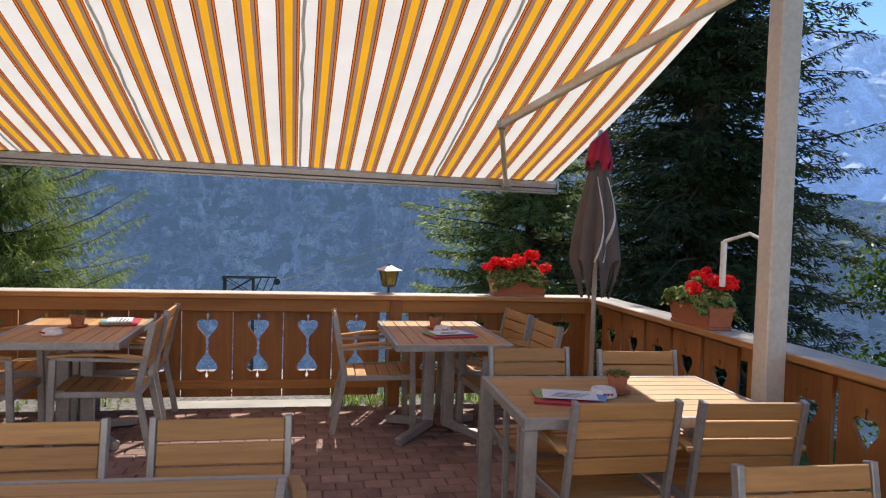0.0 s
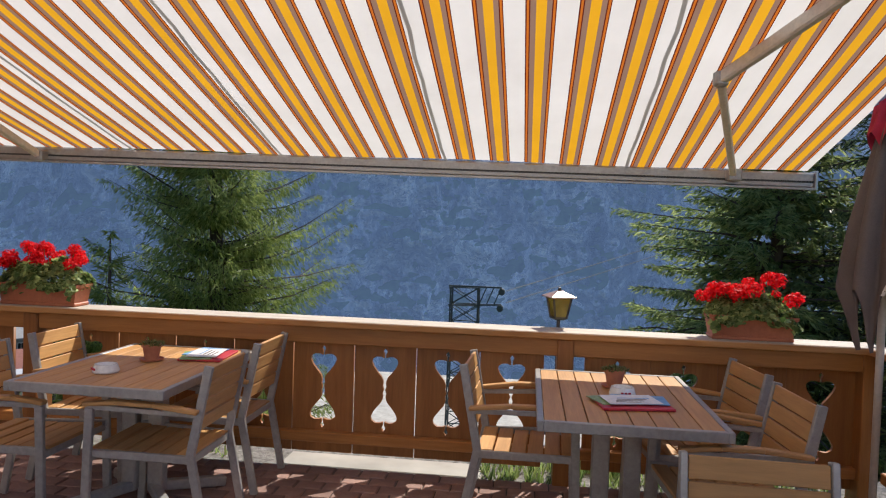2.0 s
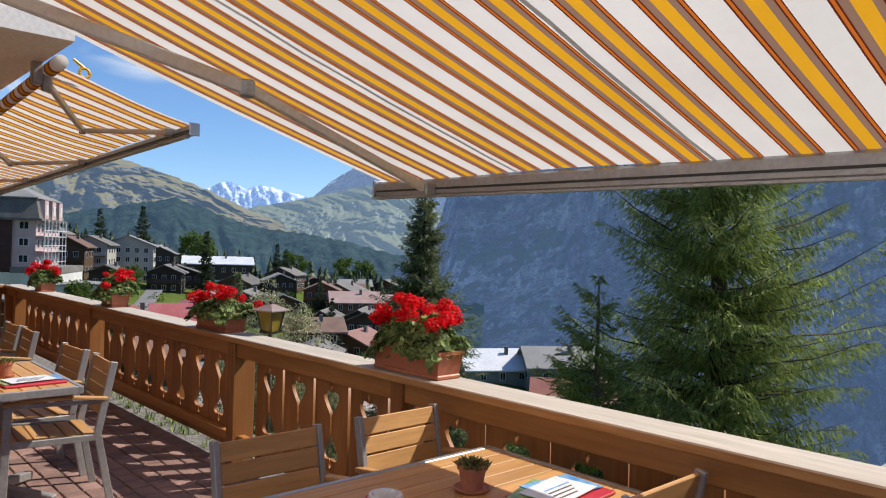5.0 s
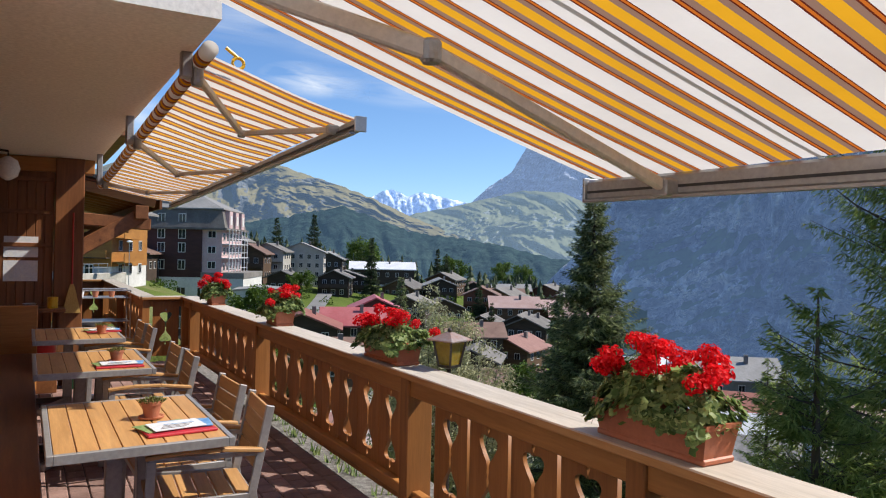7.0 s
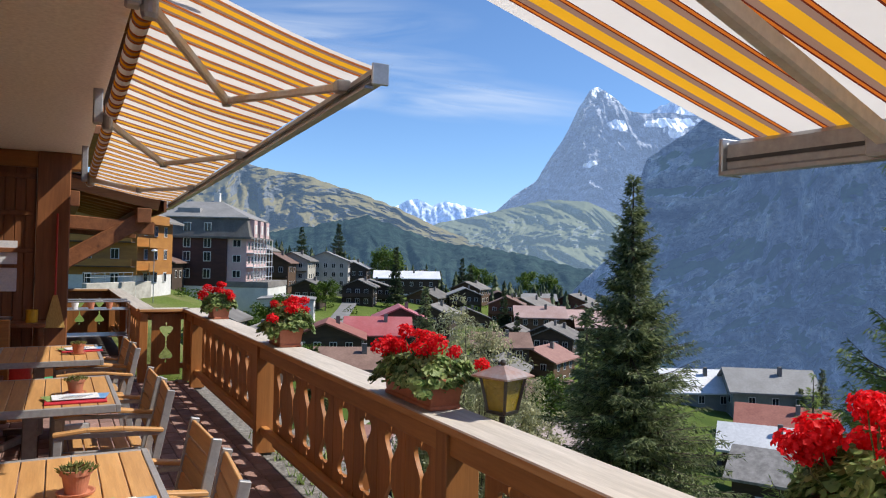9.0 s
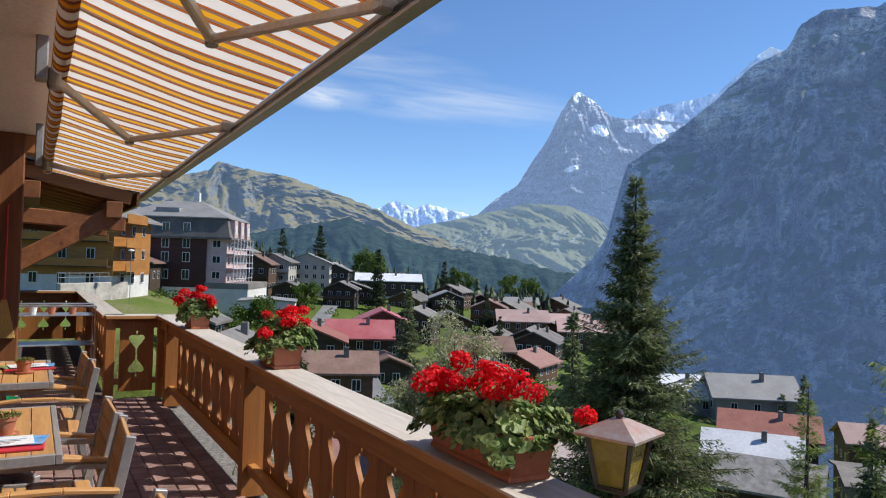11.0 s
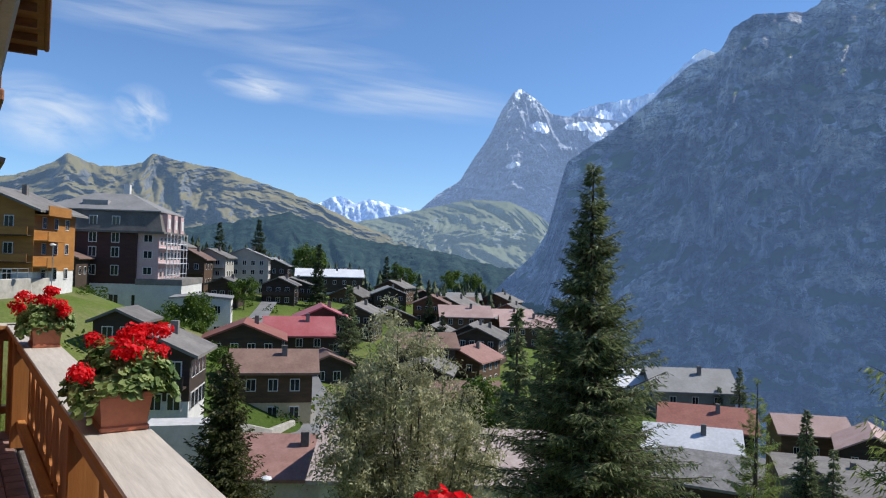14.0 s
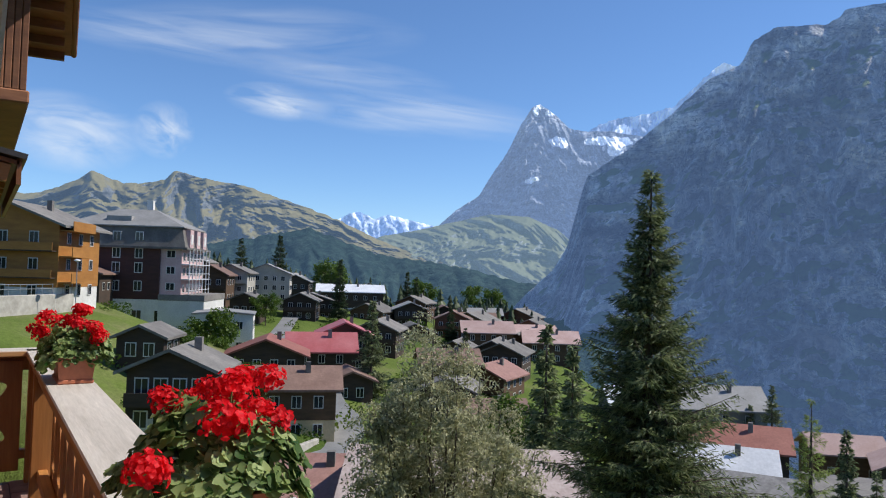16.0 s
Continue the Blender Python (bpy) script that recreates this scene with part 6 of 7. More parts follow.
# the near gardens
gable_house(-76.5, 18.6, -6.9, 60, 4.2, 4.6, 2.2, 24, "darkhouse", "slate", "chalet", B.format("grey slate"), floors=1, cols=2, balcony=False, chimney=False, over=0.5)
gable_house(-60.5, 17.9, -10.2, 62, 6.0, 5.4, 4.6, 24, "darkhouse", "slate", "chalet", B.format("dark slate"), base=1.2, floors=2, cols=4)
gable_house(-76.7, 33.4, -15.6, -22, 6.6, 7.8, 5.6, 26, "brownhouse", "brown_tile", "chalet", "brown timber chalet with yellow-rendered ground floor and a brown tiled roof", base=2.4, base_mat="ochre", floors=2, cols=3)
gable_house(-92.6, 46.9, -15.2, 72, 5.4, 6.5, 3.0, 22, "darkhouse", "brown_tile", "chalet", B.format("brown tiled"), floors=1, cols=2, balcony=False, chimney=False)
gable_house(-96.6, 37.0, -13.2, 68, 9.6, 8.0, 4.2, 22, "darkhouse", "red_tile", "chalet", B.format("red tiled"), base=1.6, floors=2, cols=4, balcony=False)
gable_house(-107.0, 49.0, -14.4, -22, 8.2, 9.4, 4.6, 28, "darkhouse", "red_tin", "chalet", B.format("bright red metal"), floors=2, cols=3)
gable_house(-112.0, 55.0, -14.0, 68, 8.0, 8.0, 6.0, 24, "darkhouse", "red_tin", "chalet", B.format("red metal"), floors=2, cols=3, balcony=False)
gable_house(-118.4, 37.6, -11.4, 70, 8.8, 8.0, 6.2, 5, "render", "tin_grey", "villa", "white rendered house with a flat roof terrace", floors=2, cols=3, balcony=False, over=0.2, chimney=False)
# middle of the village
gable_house(-183.7, 66.8, -8.0, 66, 11.5, 10, 9.0, 22, "cream", "tin_grey", "guest_house", "cream rendered guest house with a grey hipped roof", floors=4, cols=5, balcony=False)
gable_house(-168.2, 49.0, -6.0, 62, 7.5, 9, 6.6, 28, "brownhouse", "brown_tile", "chalet", T.format("brown tiled"), floors=2, cols=3)
gable_house(-156.5, 53.4, -8.4, 60, 6.0, 8, 4.0, 22, "darkhouse", "slate", "chalet", B.format("slate"), floors=1, cols=3, balcony=False)
gable_house(-179.7, 77.4, -10.4, 66, 12.5, 10, 4.6, 18, "darkhouse", "slate", "chalet", B.format("slate"), base=1.2, floors=2, cols=6)
gable_house(-202.9, 99.1, -10.4, -24, 12, 19, 6.6, 18, "darkhouse", "tin_white", "chalet", "large dark chalet with a pale metal roof", base=2.0, floors=2, cols=6)
gable_house(-182.0, 96.2, -13.6, 40, 9, 10, 5.2, 24, "brownhouse", "slate", "chalet", T.format("slate"), floors=2, cols=4)
gable_house(-181.5, 107.5, -12.8, 64, 9, 11, 5.0, 22, "darkhouse", "tin_grey", "chalet", B.format("grey"), floors=2, cols=4)
gable_house(-150.8, 90.6, -15.2, 66, 10, 9, 3.6, 22, "brownhouse", "slate", "chalet", T.format("slate"), floors=1, cols=4, balcony=False)
gable_house(-206.0, 134.6, -14.6, 60, 11, 10, 4.2, 22, "darkhouse", "brown_tile", "chalet", B.format("orange-brown tiled"), floors=1, cols=4, balcony=False)
gable_house(-175.7, 125.9, -16.8, 36, 14, 13, 5.2, 24, "brownhouse", "slate", "chalet", T.format("grey slate"), floors=2, cols=5)
gable_house(-191.2, 155.1, -16.6, 36, 13, 12, 5.6, 22, "redhouse", "slate", "chalet", "reddish timber chalet with a grey roof", floors=2, cols=5)
gable_house(-196.0, 143.0, -15.6, -30, 9, 12, 5.2, 22, "redhouse", "tin_grey", "chalet", "reddish timber chalet with a pale grey roof", floors=2, cols=4)
gable_house(-158.5, 132.0, -17.8, -24, 12, 13, 4.2, 22, "brownhouse", "pink_tile", "chalet", T.format("pinkish tiled"), floors=1, cols=4, balcony=False)
gable_house(-124.1, 94.8, -18.6, 44, 9.5, 10, 5.2, 26, "darkhouse", "slate", "chalet", "dark chalet with white balconies and a slate roof", floors=2, cols=4)
gable_house(-131.0, 90.0, -18.0, 44, 8.0, 9, 4.4, 26, "darkhouse", "slate", "chalet", B.format("slate"), floors=2, cols=3)
gable_house(-76.6, 58.2, -18.6, -24, 7, 8, 3.6, 24, "brownhouse", "brown_tile", "chalet", T.format("brown tiled"), floors=1, cols=3, balcony=False)
gable_house(-215.0, 110.0, -9.0, 60, 9, 9, 5.2, 22, "brownhouse", "slate", "chalet", T.format("slate"), floors=2, cols=3)
gable_house(-176.0, 56.0, -6.5, 60, 8, 9, 7.6, 24, "cream", "slate", "chalet", G.format("slate"), floors=3, cols=3)
gable_house(-190.0, 50.0, -3.5, 60, 8, 9, 7.0, 24, "darkhouse", "slate", "chalet", B.format("slate"), floors=2, cols=3)
gable_house(-152.0, 20.0, -2.5, 66, 10, 9, 7.0, 26, "darkhouse", "slate", "chalet", B.format("slate"), floors=2, cols=3)
gable_house(-134.0, 17.0, -3.5, 66, 12, 9, 4.0, 18, "darkhouse", "brown_tile", "barn", "long dark timber barn with a brown roof", floors=1, cols=3, balcony=False, chimney=False)
# below, towards the valley
gable_house(-75.9, 101.0, -22.8, -36, 9, 12, 6.0, 30, "greyhouse", "tin_grey", "villa", "grey house with a grey metal roof", floors=2, cols=3, balcony=False)
gable_house(-85.0, 95.0, -22.8, -30, 9, 12, 5.0, 30, "greyhouse", "tin_white", "villa", "grey house with a light metal roof", floors=2, cols=3, balcony=False)
gable_house(-63.0, 88.1, -24.2, -52, 9, 11, 5.6, 24, "darkhouse", "red_tile", "chalet", B.format("rust-red"), floors=1, cols=3, balcony=False)
gable_house(-53.7, 72.6, -23.2, -52, 8, 9, 5.6, 24, "darkhouse", "tin_white", "chalet", B.format("white metal"), floors=2, cols=3)
gable_house(-71.1, 127.8, -31.0, -44, 9, 11, 5.6, 26, "brownhouse", "pink_tile", "chalet", T.format("pinkish"), floors=1, cols=3, balcony=False, chimney=False)
gable_house(-58.5, 123.0, -30.8, 30, 9, 11, 6.0, 28, "darkhouse", "pink_tile", "chalet", T.format("pinkish"), floors=2, cols=3, balcony=False, chimney=False)
gable_house(-49.2, 94.2, -26.5, -50, 11, 13, 4.2, 8, "greyhouse", "slate", "garage", "low grey building with a flat metal roof", floors=1, cols=3, balcony=False)
gable_house(-41.0, 90.0, -26.0, -50, 11, 12, 4.2, 8, "greyhouse", "slate", "garage", "low grey building with a flat metal roof", floors=1, cols=3, balcony=False)
gable_house(-45.2, 64.0, -21.6, -60, 8, 8, 4.2, 24, "darkhouse", "shingle", "chalet", "dark chalet with a grey shingle roof", floors=1, cols=2, balcony=False, chimney=False)
gable_house(-42.1, 30.8, -15.6, -34, 9.5, 13, 4.6, 20, "render", "shingle_red", "villa", "house with a weathered reddish-grey tiled roof", floors=1, cols=3, balcony=False)
gable_house(-51.8, 25.2, -17.0, -30, 9.0, 8, 4.4, 18, "render", "rose_tile", "villa", "house with a dull red tiled roof", floors=1, cols=3, balcony=False)

# orange chalet beside the road
oc = gable_house(-99.5, 9.5, -2.6, 62, 11.5, 11.0, 8.6, 22, "orangehouse", "slate", "chalet", "orange timber chalet with balconies and a grey roof", base=1.8, floors=3, cols=3, over=1.1)
for zz in (2.4, 5.2, 8.0):
    b = part("side_balcony", new_box(5.75, 7.2, -5.4, 0.5, zz - 0.12, zz), M["orangehouse"], oc)
    part("balcony_rail", new_box(7.12, 7.2, -5.4, 0.5, zz, zz + 0.95), M["orangehouse"], b)
wl = beam(bmesh.new(), (-86.0, 6.4, -3.4), (-94.5, 13.7, -3.4), 0.6, 3.8, bevel=0.06)
tagged(part("retaining_wall", wl, M["stonewall"]), "pale stone retaining wall beside the road", "wall", kind="structure")
rl = thing("road_fence", "thin grey railing along the road above the stone wall", "fence")
for k in range(8):
    px_, py_ = -86.0 - 8.5 * k / 7, 6.4 + 7.3 * k / 7
    part("post", tube(bmesh.new(), [(px_, py_, -1.5), (px_, py_, -0.4)], 0.04, 6), M["steel"], rl)
for z_ in (-0.45, -0.9):
    part("rail", tube(bmesh.new(), [(-86.0, 6.4, z_), (-94.5, 13.7, z_)], 0.035, 6), M["steel"], rl)
rw = tagged(part("garden_wall", new_box(-1.6, 1.6, -1.6, 0.3, -5, 1.7), M["concrete"]), "concrete garden wall below the terrace", "wall", kind="structure")
rw.matrix_basis = pose(-45.5, 15.8, -9.4, 0, 0, 70)


# ---- grand hotel ----
def hotel(x, y, z, turn):
    t = thing("hotel", "large old dark red timber hotel with a grey mansard roof", "hotel", at=pose(x, y, z, 0, 0, turn))
    w, d = 20.0, 15.0
    part("ground_floor", new_box(-w / 2, w / 2, -d / 2, d / 2, -6, 5.0), M["render"], t, "white rendered ground floor")
    part("upper_wall", new_box(-w / 2 + 0.02, w / 2 - 4.0, -d / 2 + 0.02, d / 2 - 0.02, 5.0, 13.4), M["hotelred"], t, "dark red timber upper floors")
    part("bay_wall", new_box(w / 2 - 4.0, w / 2 - 0.6, -d / 2 + 0.4, d / 2 - 0.3, 5.0, 13.4), M["pinkwall"], t, "pale pink bay with loggias")
    part("eave", new_box(-w / 2 - 0.7, w / 2 + 0.5, -d / 2 - 0.7, d / 2 + 0.7, 13.4, 13.75), M["slate"], t)
    part("mansard", loft(bmesh.new(), [(-w / 2 - 0.3, w / 2 + 0.1, -d / 2 - 0.3, d / 2 + 0.3, 13.75), (-w / 2 + 0.5, w / 2 - 0.7, -d / 2 + 0.5, d / 2 - 0.5, 17.0)]), M["slate"], t, "slate mansard")
    part("roof_eave", new_box(-w / 2 + 0.1, w / 2 - 0.3, -d / 2 + 0.1, d / 2 - 0.1, 17.0, 17.2), M["tin_grey"], t)
    part("roof", loft(bmesh.new(), [(-w / 2 + 0.1, w / 2 - 0.3, -d / 2 + 0.1, d / 2 - 0.1, 17.2), (-3.0, 3.0, -1.0, 1.0, 20.3)]), M["tin_grey"], t, "pale grey hipped roof")
    part("chimney", new_box(1.4, 2.4, -0.6, 0.4, 19.4, 22.0), M["render"], t)
    part("dormer", new_box(-3.4, 0.6, -d / 2 + 1.7, -1.0, 17.6, 18.8), M["tin_grey"], t)
    for fl, zz in enumerate((1.9, 7.2, 10.2, 12.6, 15.3)):
        for k in range(5):
            if fl and k == 4:
                continue
            fr = share("window", WIN_FRAME, t, pose(-8.2 + k * 3.6, -d / 2 - (0.0 if fl < 4 else -0.0), zz + (0.4 if fl == 0 else 0)) @ Matrix.Diagonal((1.7 if fl == 0 else 1.3, 1.0, 1.6 if fl == 0 else 1.35, 1)))
            share("pane", WIN_PANE, fr)
    for fl, zz in enumerate((2.2, 6.9, 9.7, 12.2)):
        for k in range(6):
            fr = share("window", WIN_FRAME, t, pose(w / 2 - (0.0 if fl == 0 else 0.6), -5.6 + k * 2.25, zz, 0, 0, 90) @ Matrix.Diagonal((1.2, 1.0, 1.15, 1)))
            share("pane", WIN_PANE, fr)
        if fl:
            b = part("loggia_floor", new_box(w / 2 - 0.6, w / 2 + 0.7, -d / 2 + 0.4, d / 2 - 0.3, zz - 1.35, zz - 1.2), M["tin_white"], t)
            part("loggia_rail", new_box(w / 2 + 0.62, w / 2 + 0.68, -d / 2 + 0.4, d / 2 - 0.3, zz - 0.35, zz - 0.25), M["tin_white"], b)
            for k in range(7):
                part("loggia_post", new_box(w / 2 + 0.6, w / 2 + 0.72, -6.9 + k * 2.25, -6.75 + k * 2.25, zz - 1.2, zz + 1.4), M["tin_white"], b)
    for k in range(3):
        fr = share("window", WIN_FRAME, t, pose(w / 2 - 2.3, -d / 2 + 0.4, 7.2 + k * 2.7) @ Matrix.Diagonal((1.5, 1.0, 1.0, 1)))
        share("pane", WIN_PANE, fr)
    for k in range(3):
        dm = part("bay_dormer", new_box(w / 2 - 0.9, w / 2 + 0.3, -5.6 + k * 4.4, -3.4 + k * 4.4, 13.7, 16.8), M["pinkwall"], t)
        fr = share("window", WIN_FRAME, dm, pose(w / 2 + 0.3, -4.5 + k * 4.4, 15.2, 0, 0, 90) @ Matrix.Diagonal((1.3, 1.0, 1.3, 1)))
    part("veranda", new_box(w / 2 - 4, w / 2 + 3.4, -d / 2 - 0.1, d / 2, -5, 4.9), M["render"], t, "white veranda wing")
    part("veranda_rail", new_box(w / 2 - 4, w / 2 + 3.5, -d / 2 - 0.2, d / 2 + 0.1, 4.9, 5.9), M["slate"], t)
    for k in range(6):
        fr = share("window", WIN_FRAME, t, pose(w / 2 + 3.4, -6.2 + k * 2.4, 2.6, 0, 0, 90) @ Matrix.Diagonal((1.3, 1.0, 1.5, 1)))
        share("pane", WIN_PANE, fr)
    return t


hotel(-140.0, 28.2, -8.6, 62)

# ---- road, path and far timber house ----
def lane(pts, width, lift, label):
    """A strip of asphalt laid over the hillside along a few turning points."""
    rd = bmesh.new()
    prev = None
    for k in range(8 * (len(pts) - 1) + 1):
        i, f = min(k // 8, len(pts) - 2), k / 8 - min(k // 8, len(pts) - 2)
        p, q = Vector(pts[i]), Vector(pts[i + 1])
        c, d = p.lerp(q, f), (q - p).normalized() * width / 2
        zz = land(c.x, c.y) + lift
        cur = [rd.verts.new((c.x - d.y * s_, c.y + d.x * s_, zz)) for s_ in (-1, 1)]
        if prev:
            rd.faces.new((prev[0], prev[1], cur[1], cur[0]))
        prev = cur
    return tagged(part("road", rd, M["asphalt"]), label, "road", kind="structure")


lane([(-112, 41), (-120.5, 45), (-134.6, 52), (-150.2, 59.3), (-172, 69.4)], 3.6, 0.35, "narrow grey village lane")
lane([(-92, 43.5), (-86.7, 41.9), (-81.7, 41.3), (-75.3, 39.0), (-69.7, 35.1), (-66.8, 31.6), (-65.5, 27.5)], 3.2, 0.35, "pale lane winding past the gardens")
for x0_, y0_, x1_, y1_ in ((-71.6, 33.6, -67.8, 29.6), (-67.8, 29.6, -67.0, 26.0)):
    gw = beam(bmesh.new(), (x0_, y0_, land(x0_, y0_) - 0.4), (x1_, y1_, land(x1_, y1_) - 0.4), 0.5, 2.2, bevel=0.05)
    tagged(part("garden_wall", gw, M["stonewall"]), "rough stone retaining wall beside the lane", "wall", kind="structure")
far_chalet = thing("timber_house", "dark brown timber house with deep eaves beside the terrace", "house", at=pose(-27.3, 6.35, 0.0))
part("lower_wall", new_box(0.3, 7.5, -9.0, -4.5, -6, 4.43), M["eavewood"], far_chalet)
part("upper_wall", new_box(0.3, 7.46, -9.0, -0.80, 4.47, 6.98), M["eavewood"], far_chalet)
part("sill_beam", new_box(0.3, 7.52, -9.0, -0.74, 4.43, 4.67, 0.03), M["eavewood"], far_chalet)
for k in range(8):
    part("wall_board", new_box(7.46, 7.50, -1.74 + k * 0.12, -1.635 + k * 0.12, 4.67, 6.96, 0.01), M["eavewood"], far_chalet)
ev = part("roof", new_box(0, 9.5, -9, 0, 0.0, 0.22), M["eavewood"], far_chalet, "boarded eave of brown timber")
ev.matrix_basis = pose(1.5, 0.4, 6.98, 0, 0, -5)
for k in range(7):
    part("rafter", new_box(0.15 + k * 1.3, 0.31 + k * 1.3, -7, -0.15, -0.20, -0.004), M["eavewood"], ev)
part("gutter", tube(bmesh.new(), [(-0.1, 0.06, 0.06), (9.4, 0.06, 0.06)], 0.07, 8), M["eavewood"], ev)

# ---- mast and cables ----
mast = thing("cable_mast", "dark lattice steel mast below the terrace", "mast", at=pose(-3.9, 62.0, -25.6))
for sx in (-1, 1):
    for sy in (-1, 1):
        part("corner_leg", beam(bmesh.new(), (sx * 1.3, sy * 0.9, 0), (sx * 1.15, sy * 0.8, 22.0), 0.11, 0.11), M["mastmetal"], mast)
br_ = bmesh.new()
for k in range(14):
    z0, z1 = 22 - k * 1.5, 22 - (k + 1) * 1.5
    for sy in (-0.85, 0.85):
        beam(br_, (-1.22, sy, z0), (1.22, sy, z1), 0.07, 0.07)
        beam(br_, (1.22, sy, z0), (-1.22, sy, z1), 0.07, 0.07)
        beam(br_, (-1.22, sy, z0), (1.22, sy, z0), 0.08, 0.08)
    for sx in (-1.22, 1.22):
        beam(br_, (sx, -0.85, z0), (sx, 0.85, z1), 0.10, 0.10)
part("bracing", br_, M["mastmetal"], mast)
part("cross_arm", beam(bmesh.new(), (-1.4, 0, 22.05), (3.1, 0, 22.05), 0.14, 0.14), M["mastmetal"], mast)
part("cross_arm", beam(bmesh.new(), (-1.4, 0, 20.4), (3.1, 0, 20.6), 0.14, 0.14), M["mastmetal"], mast)
for k in range(3):
    part("arm_brace", beam(bmesh.new(), (1.2 + 0.62 * k, 0, 20.5), (1.8 + 0.62 * k, 0, 22.0), 0.09, 0.09), M["mastmetal"], mast)
for k in range(2):
    part("pulley", tube(bmesh.new(), [(3.0 + 0.1 * k, -0.3, 20.3 + 1.4 * k), (3.0 + 0.1 * k, 0.3, 20.3 + 1.4 * k)], 0.28, 12), M["mastmetal"], mast)
cb = thing("cables", "thin dark overhead cables", "cable")
for a, b in (((-0.4, 62, -4.8), (120, 260, 30)), ((-0.4, 62, -3.8), (122, 260, 33)), ((40, 40, 14.8), (90, 95, 34)), ((40, 42, 10.6), (120, 95, 31)), ((40, 42, 9.6), (120, 95, 28))):
    a, b = Vector(a), Vector(b)
    pts = [a.lerp(b, k / 14) - Vector((0, 0, 3.0 * math.sin(math.pi * k / 14))) for k in range(15)]
    part("cable", tube(bmesh.new(), pts, 0.035, 4), M["mastmetal"], cb)

# woods beyond the village
fw = bmesh.new()
rw_ = random.Random(91)
for k in range(560):
    v, u = rw_.uniform(225, 330), rw_.uniform(-150, 22)
    x, y = -4 - 0.826 * v + 0.563 * u, 5 + 0.563 * v + 0.826 * u
    z, h = land(x, y), rw_.uniform(4, 9)
    R, tw = h * rw_.uniform(0.22, 0.36), rw_.uniform(0, 6.28)
    for lv in range(4):
        z0, z1 = z + h * (0.10 + 0.22 * lv), z + h * (0.42 + 0.195 * lv)
        rr = R * (1 - 0.23 * lv)
        tip = fw.verts.new((x, y, z1))
        ring = [fw.verts.new((x + math.cos(tw + 0.785 * i) * rr * rw_.uniform(0.6, 1.2), y + math.sin(tw + 0.785 * i) * rr * rw_.uniform(0.6, 1.2), z0 + rw_.uniform(-0.05, 0.05) * h)) for i in range(8)]
        for i in range(8):
            fw.faces.new((tip, ring[i], ring[(i + 1) % 8]))
me = bpy.data.meshes.new("woods")
fw.to_mesh(me)
fw.free()
me.materials.append(M["darkspruce"])
tagged(new("woods", me), "dark conifer woods on the slopes beyond the village", "woods", kind="stuff")

# low shrubs and garden bushes between the houses
sh = bmesh.new()
rs = random.Random(77)
for k in range(330):
    a, d = math.radians(rs.uniform(28, 88)), rs.uniform(24, 260)
    cx, cy = -4 - d * math.sin(a), 5 + d * math.cos(a)
    cz, R = land(cx, cy), rs.uniform(0.6, 2.0) * (0.7 + d / 220)
    for i in range(110):
        o = Vector((rs.gauss(0, 1), rs.gauss(0, 1), abs(rs.gauss(0, 0.8)))).normalized() * R * rs.random() ** 0.4
        p = Vector((cx, cy, cz - 0.2)) + o
        t1 = Vector((rs.uniform(-1, 1), rs.uniform(-1, 1), rs.uniform(-0.5, 1))).normalized()
        t2 = t1.orthogonal().normalized()
        ln = R * rs.uniform(0.14, 0.3)
        sh.faces.new([sh.verts.new(q) for q in (p, p + t1 * ln * 0.5 + t2 * ln * 0.3, p + t1 * ln, p + t1 * ln * 0.5 - t2 * ln * 0.3)])
me = bpy.data.meshes.new("shrubs")
sh.to_mesh(me)
sh.free()
me.materials.append(M["broadleaf"])
tagged(new("shrubs", me), "low green shrubs and hedges between the houses", "shrubs", kind="stuff")
# weeds in the gravel behind the railing
wd = bmesh.new()
for k in range(420):
    x, y = rs.choice((rs.uniform(-8, -0.5), rs.uniform(1.1, 3.3))), rs.uniform(5.42, 5.9)
    for i in range(7):
        a = rs.uniform(0, 6.28)
        h = rs.uniform(0.03, 0.13)
        q = Vector((x + rs.uniform(-0.03, 0.03), y + rs.uniform(-0.03, 0.03), -0.035))
        s2 = Vector((math.cos(a), math.sin(a), 0)) * 0.008
        tip = q + Vector((math.sin(a) * h * 0.5, -math.cos(a) * h * 0.5, h))
        wd.faces.new([wd.verts.new(c) for c in (q - s2, q + s2, tip)])
me = bpy.data.meshes.new("weeds")
wd.to_mesh(me)
wd.free()
me.materials.append(M["geranium"])
tagged(new("weeds", me), "tufts of weeds in the gravel behind the railing", "weeds", kind="stuff")


def street_lamp(x, y, z, h):
    t = thing("street_lamp", "grey street lamp with a white shade", "street lamp", "street lamps", at=pose(x, y, z))
    part("pole", tube(bmesh.new(), [(0, 0, -1), (0, 0, h)], 0.05, 8, 0.035), M["steel"], t)
    part("shade", lathe(bmesh.new(), [(0.10, h), (0.34, h + 0.12), (0.30, h + 0.2), (0.06, h + 0.3)], 16), M["tin_white"], t, "white shade")


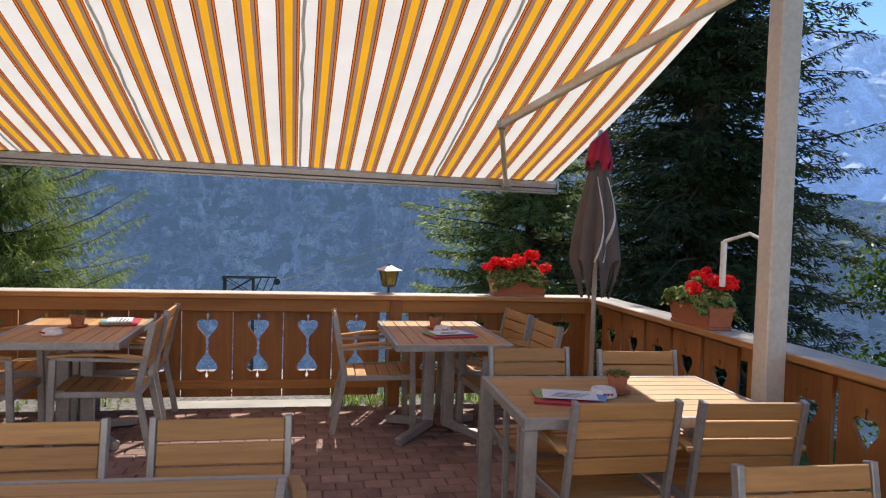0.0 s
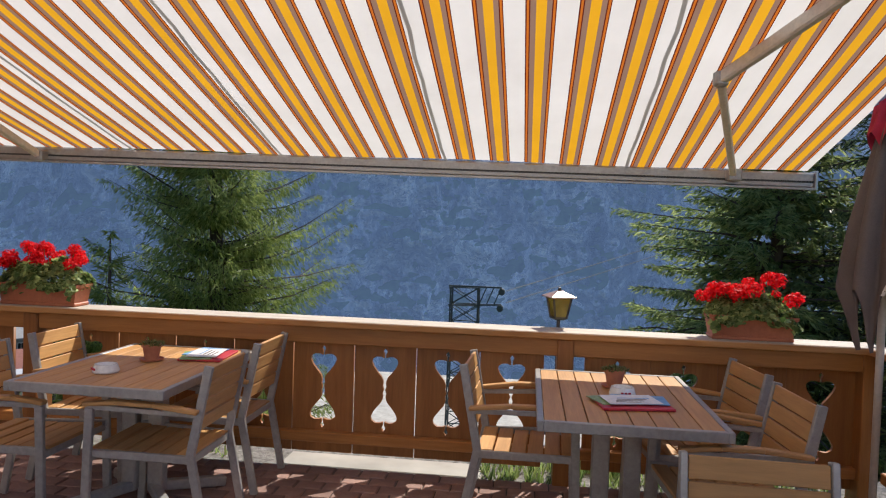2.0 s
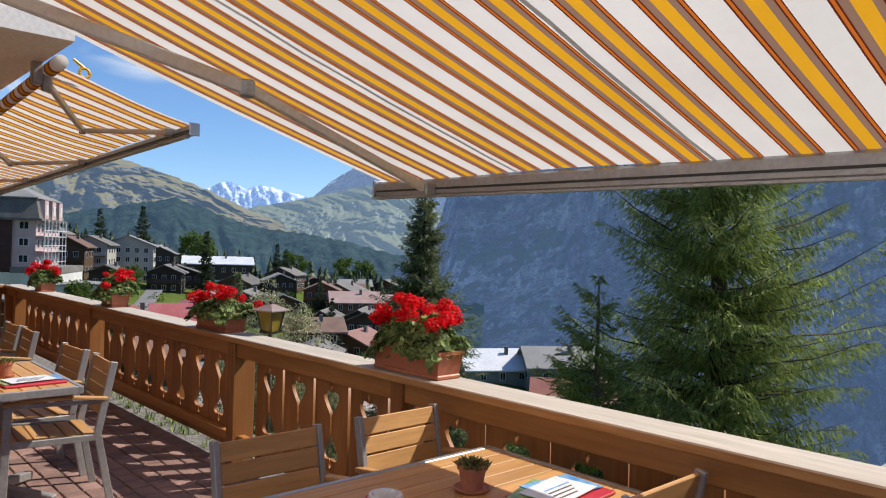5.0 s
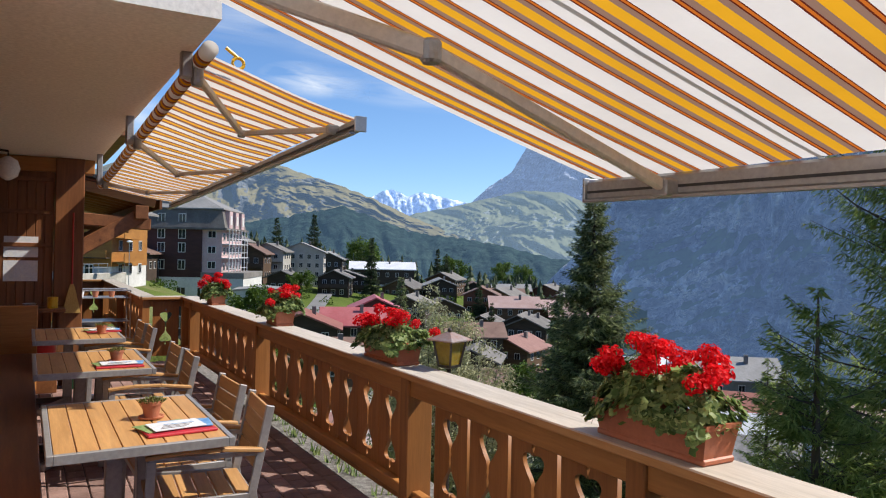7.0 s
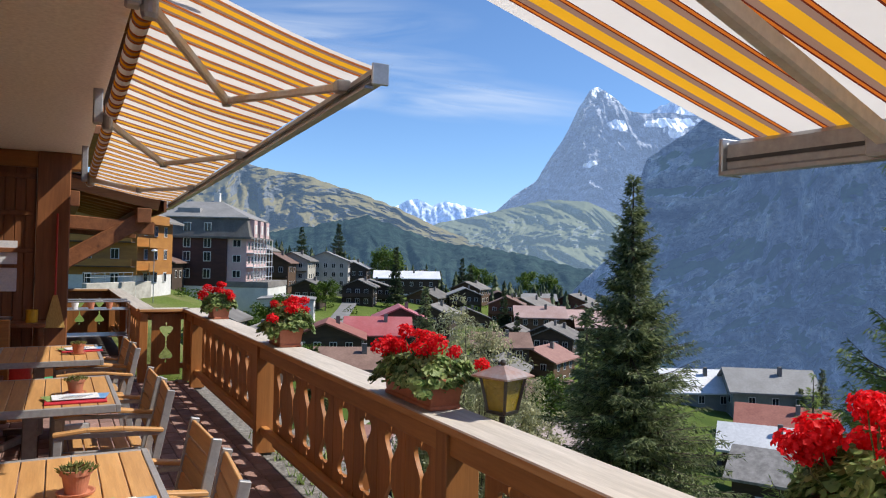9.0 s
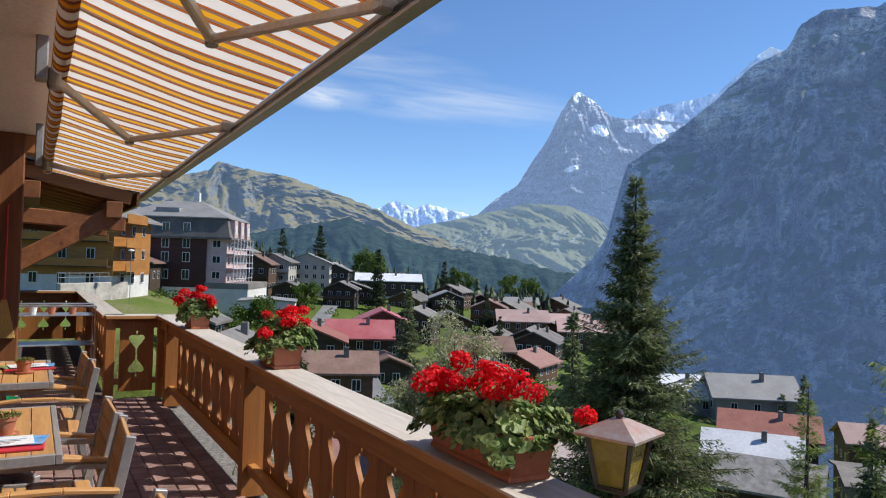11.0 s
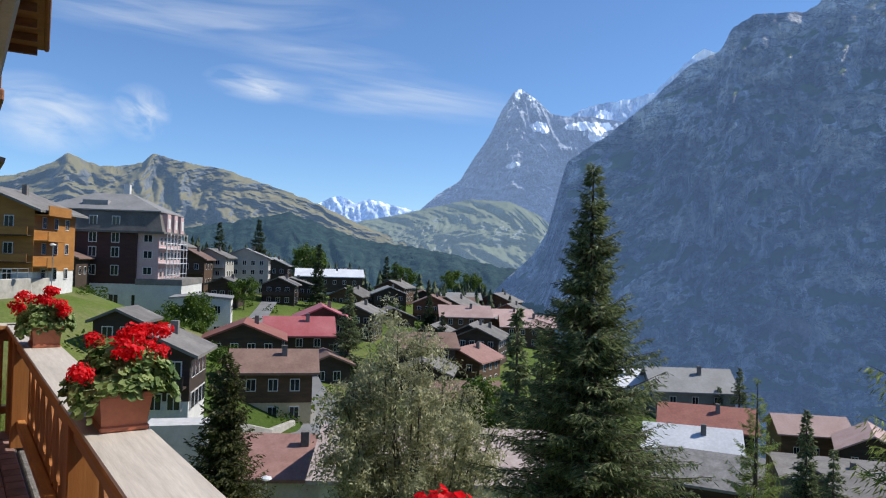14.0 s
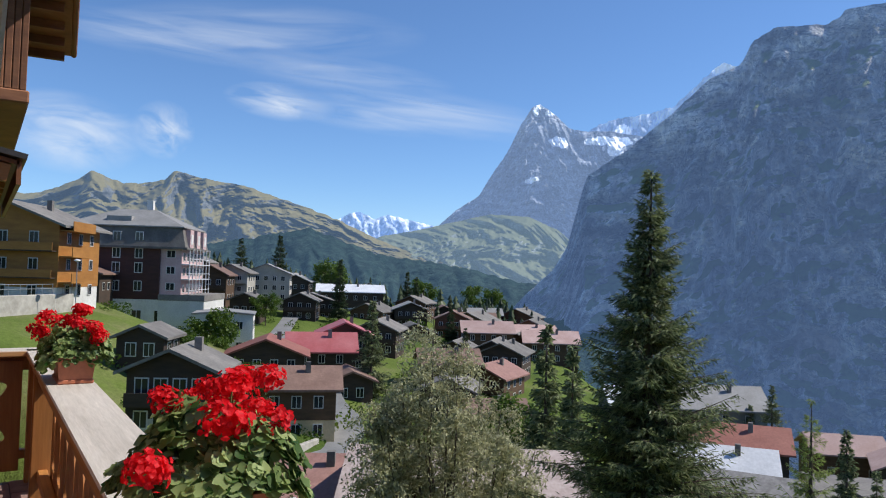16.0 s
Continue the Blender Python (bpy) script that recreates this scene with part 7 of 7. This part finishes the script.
street_lamp(-44.5, 20.6, -15.5, 3.9)
street_lamp(-88.5, 13.5, -3.0, 5.0)
gable_house(-168.0, 70.0, -9.6, 60, 7.5, 8, 4.6, 24, "darkhouse", "slate", "chalet", B.format("slate"), floors=2, cols=3)
gable_house(-140.0, 76.0, -15.0, 62, 8, 8, 4.2, 24, "brownhouse", "slate", "chalet", T.format("slate"), floors=2, cols=3)
gable_house(-168.0, 141.0, -17.2, 40, 11, 11, 4.6, 24, "brownhouse", "slate", "chalet", T.format("grey slate"), floors=2, cols=4)
gable_house(-186.0, 133.0, -16.0, -30, 10, 12, 4.6, 22, "redhouse", "brown_tile", "chalet", T.format("brown tiled"), floors=2, cols=4)
gable_house(-146.0, 119.0, -18.5, 40, 10, 11, 4.4, 24, "brownhouse", "slate", "chalet", T.format("dark slate"), floors=2, cols=4)
gable_house(-215.0, 86.0, -7.5, 60, 10, 10, 6.4, 24, "darkhouse", "tin_grey", "chalet", B.format("grey metal"), floors=2, cols=4)
gable_house(-236.0, 120.0, -9.0, 50, 10, 10, 4.6, 24, "brownhouse", "slate", "chalet", T.format("slate"), floors=2, cols=4)
gable_house(-100.0, 76.0, -18.5, 30, 8, 9, 4.4, 24, "brownhouse", "rose_tile", "chalet", T.format("dull red"), floors=2, cols=3)
gable_house(-88.0, 60.0, -17.5, 50, 7, 8, 4.0, 24, "darkhouse", "slate", "chalet", B.format("slate"), floors=1, cols=3, balcony=False)


for x_, y_, turn_, w_, d_, wall_, roof_, lab_ in (
        (-128.0, 70.0, 50, 8.0, 9.0, "darkhouse", "slate", B.format("slate")), (-140.0, 104.0, -30, 9.5, 11.0, "brownhouse", "pink_tile", T.format("pinkish tiled")),
        (-112.0, 88.0, 40, 8.0, 9.0, "darkhouse", "slate", B.format("grey slate")), (-160.0, 108.0, 55, 9.0, 10.0, "redhouse", "brown_tile", T.format("brown tiled")),
        (-134.0, 118.0, -35, 10.0, 12.0, "brownhouse", "pink_tile", T.format("pale pinkish")), (-98.0, 66.0, -25, 7.5, 8.5, "darkhouse", "brown_tile", B.format("brown tiled")),
        (-196.0, 118.0, 40, 9.0, 10.0, "brownhouse", "slate", T.format("slate"))):
    gable_house(x_, y_, land(x_, y_), turn_, w_, d_, 4.6, 24, wall_, roof_, "chalet", lab_, floors=2, cols=4)


# ---- pavers, last ----
def paver_mesh(w, d, seed):
    r = random.Random(seed)
    bm = bmesh.new()
    c = 0.006
    rings = []
    for inset, z in ((0.0, -0.03), (0.0, -0.006), (c, 0.0)):
        rings.append([bm.verts.new((sx * (w / 2 - inset) + r.uniform(-0.001, 0.001), sy * (d / 2 - inset) + r.uniform(-0.001, 0.001), z)) for sx, sy in ((-1, -1), (1, -1), (1, 1), (-1, 1))])
    for u, v in zip(rings, rings[1:]):
        for k in range(4):
            bm.faces.new((u[k], u[(k + 1) % 4], v[(k + 1) % 4], v[k]))
    bm.faces.new(rings[-1])
    return mesh_of("paver", bm, M["paver"])


PW, PD = 0.165, 0.125
PAVERS = [paver_mesh(PW - 0.007, PD - 0.007, k) for k in range(4)]
rp = random.Random(5)
rest = bmesh.new()
count = 0
for j in range(int(7.9 / PD)):
    yy = 5.36 - PD / 2 - j * PD
    for i in range(int(17.2 / PW)):
        xx = 3.30 - i * PW + (PW / 2 if j % 2 else 0)
        if xx < -13.8 or yy < -2.5 or (xx < -2.7 and yy < 3.1) or (xx < -9.8 and yy < 3.6) or (xx < -10.9 and yy > 4.72):
            continue
        dz, tilt = rp.uniform(-0.003, 0.002), rp.uniform(-0.6, 0.6)
        if 3.55 < yy and -2.6 < xx < 2.2 and count < 300:
            share("paver", PAVERS[(i * 7 + j * 3) % 4], floor, pose(xx, yy, dz, tilt * 0.5, tilt * 0.4, 0))
            count += 1
        else:
            w, d, c = (PW - 0.007) / 2, (PD - 0.007) / 2, 0.006
            lo = [rest.verts.new((xx + sx * w, yy + sy * d, -0.02)) for sx, sy in ((-1, -1), (1, -1), (1, 1), (-1, 1))]
            mid = [rest.verts.new((xx + sx * w, yy + sy * d, dz - 0.006)) for sx, sy in ((-1, -1), (1, -1), (1, 1), (-1, 1))]
            hi = [rest.verts.new((xx + sx * (w - c), yy + sy * (d - c), dz)) for sx, sy in ((-1, -1), (1, -1), (1, 1), (-1, 1))]
            for u, v in ((lo, mid), (mid, hi)):
                for k in range(4):
                    rest.faces.new((u[k], u[(k + 1) % 4], v[(k + 1) % 4], v[k]))
            rest.faces.new(hi)
far_pavers = part("paving", rest, M["pavers"], floor, "many more red-brown pavers")
tagged(far_pavers, kind="stuff")
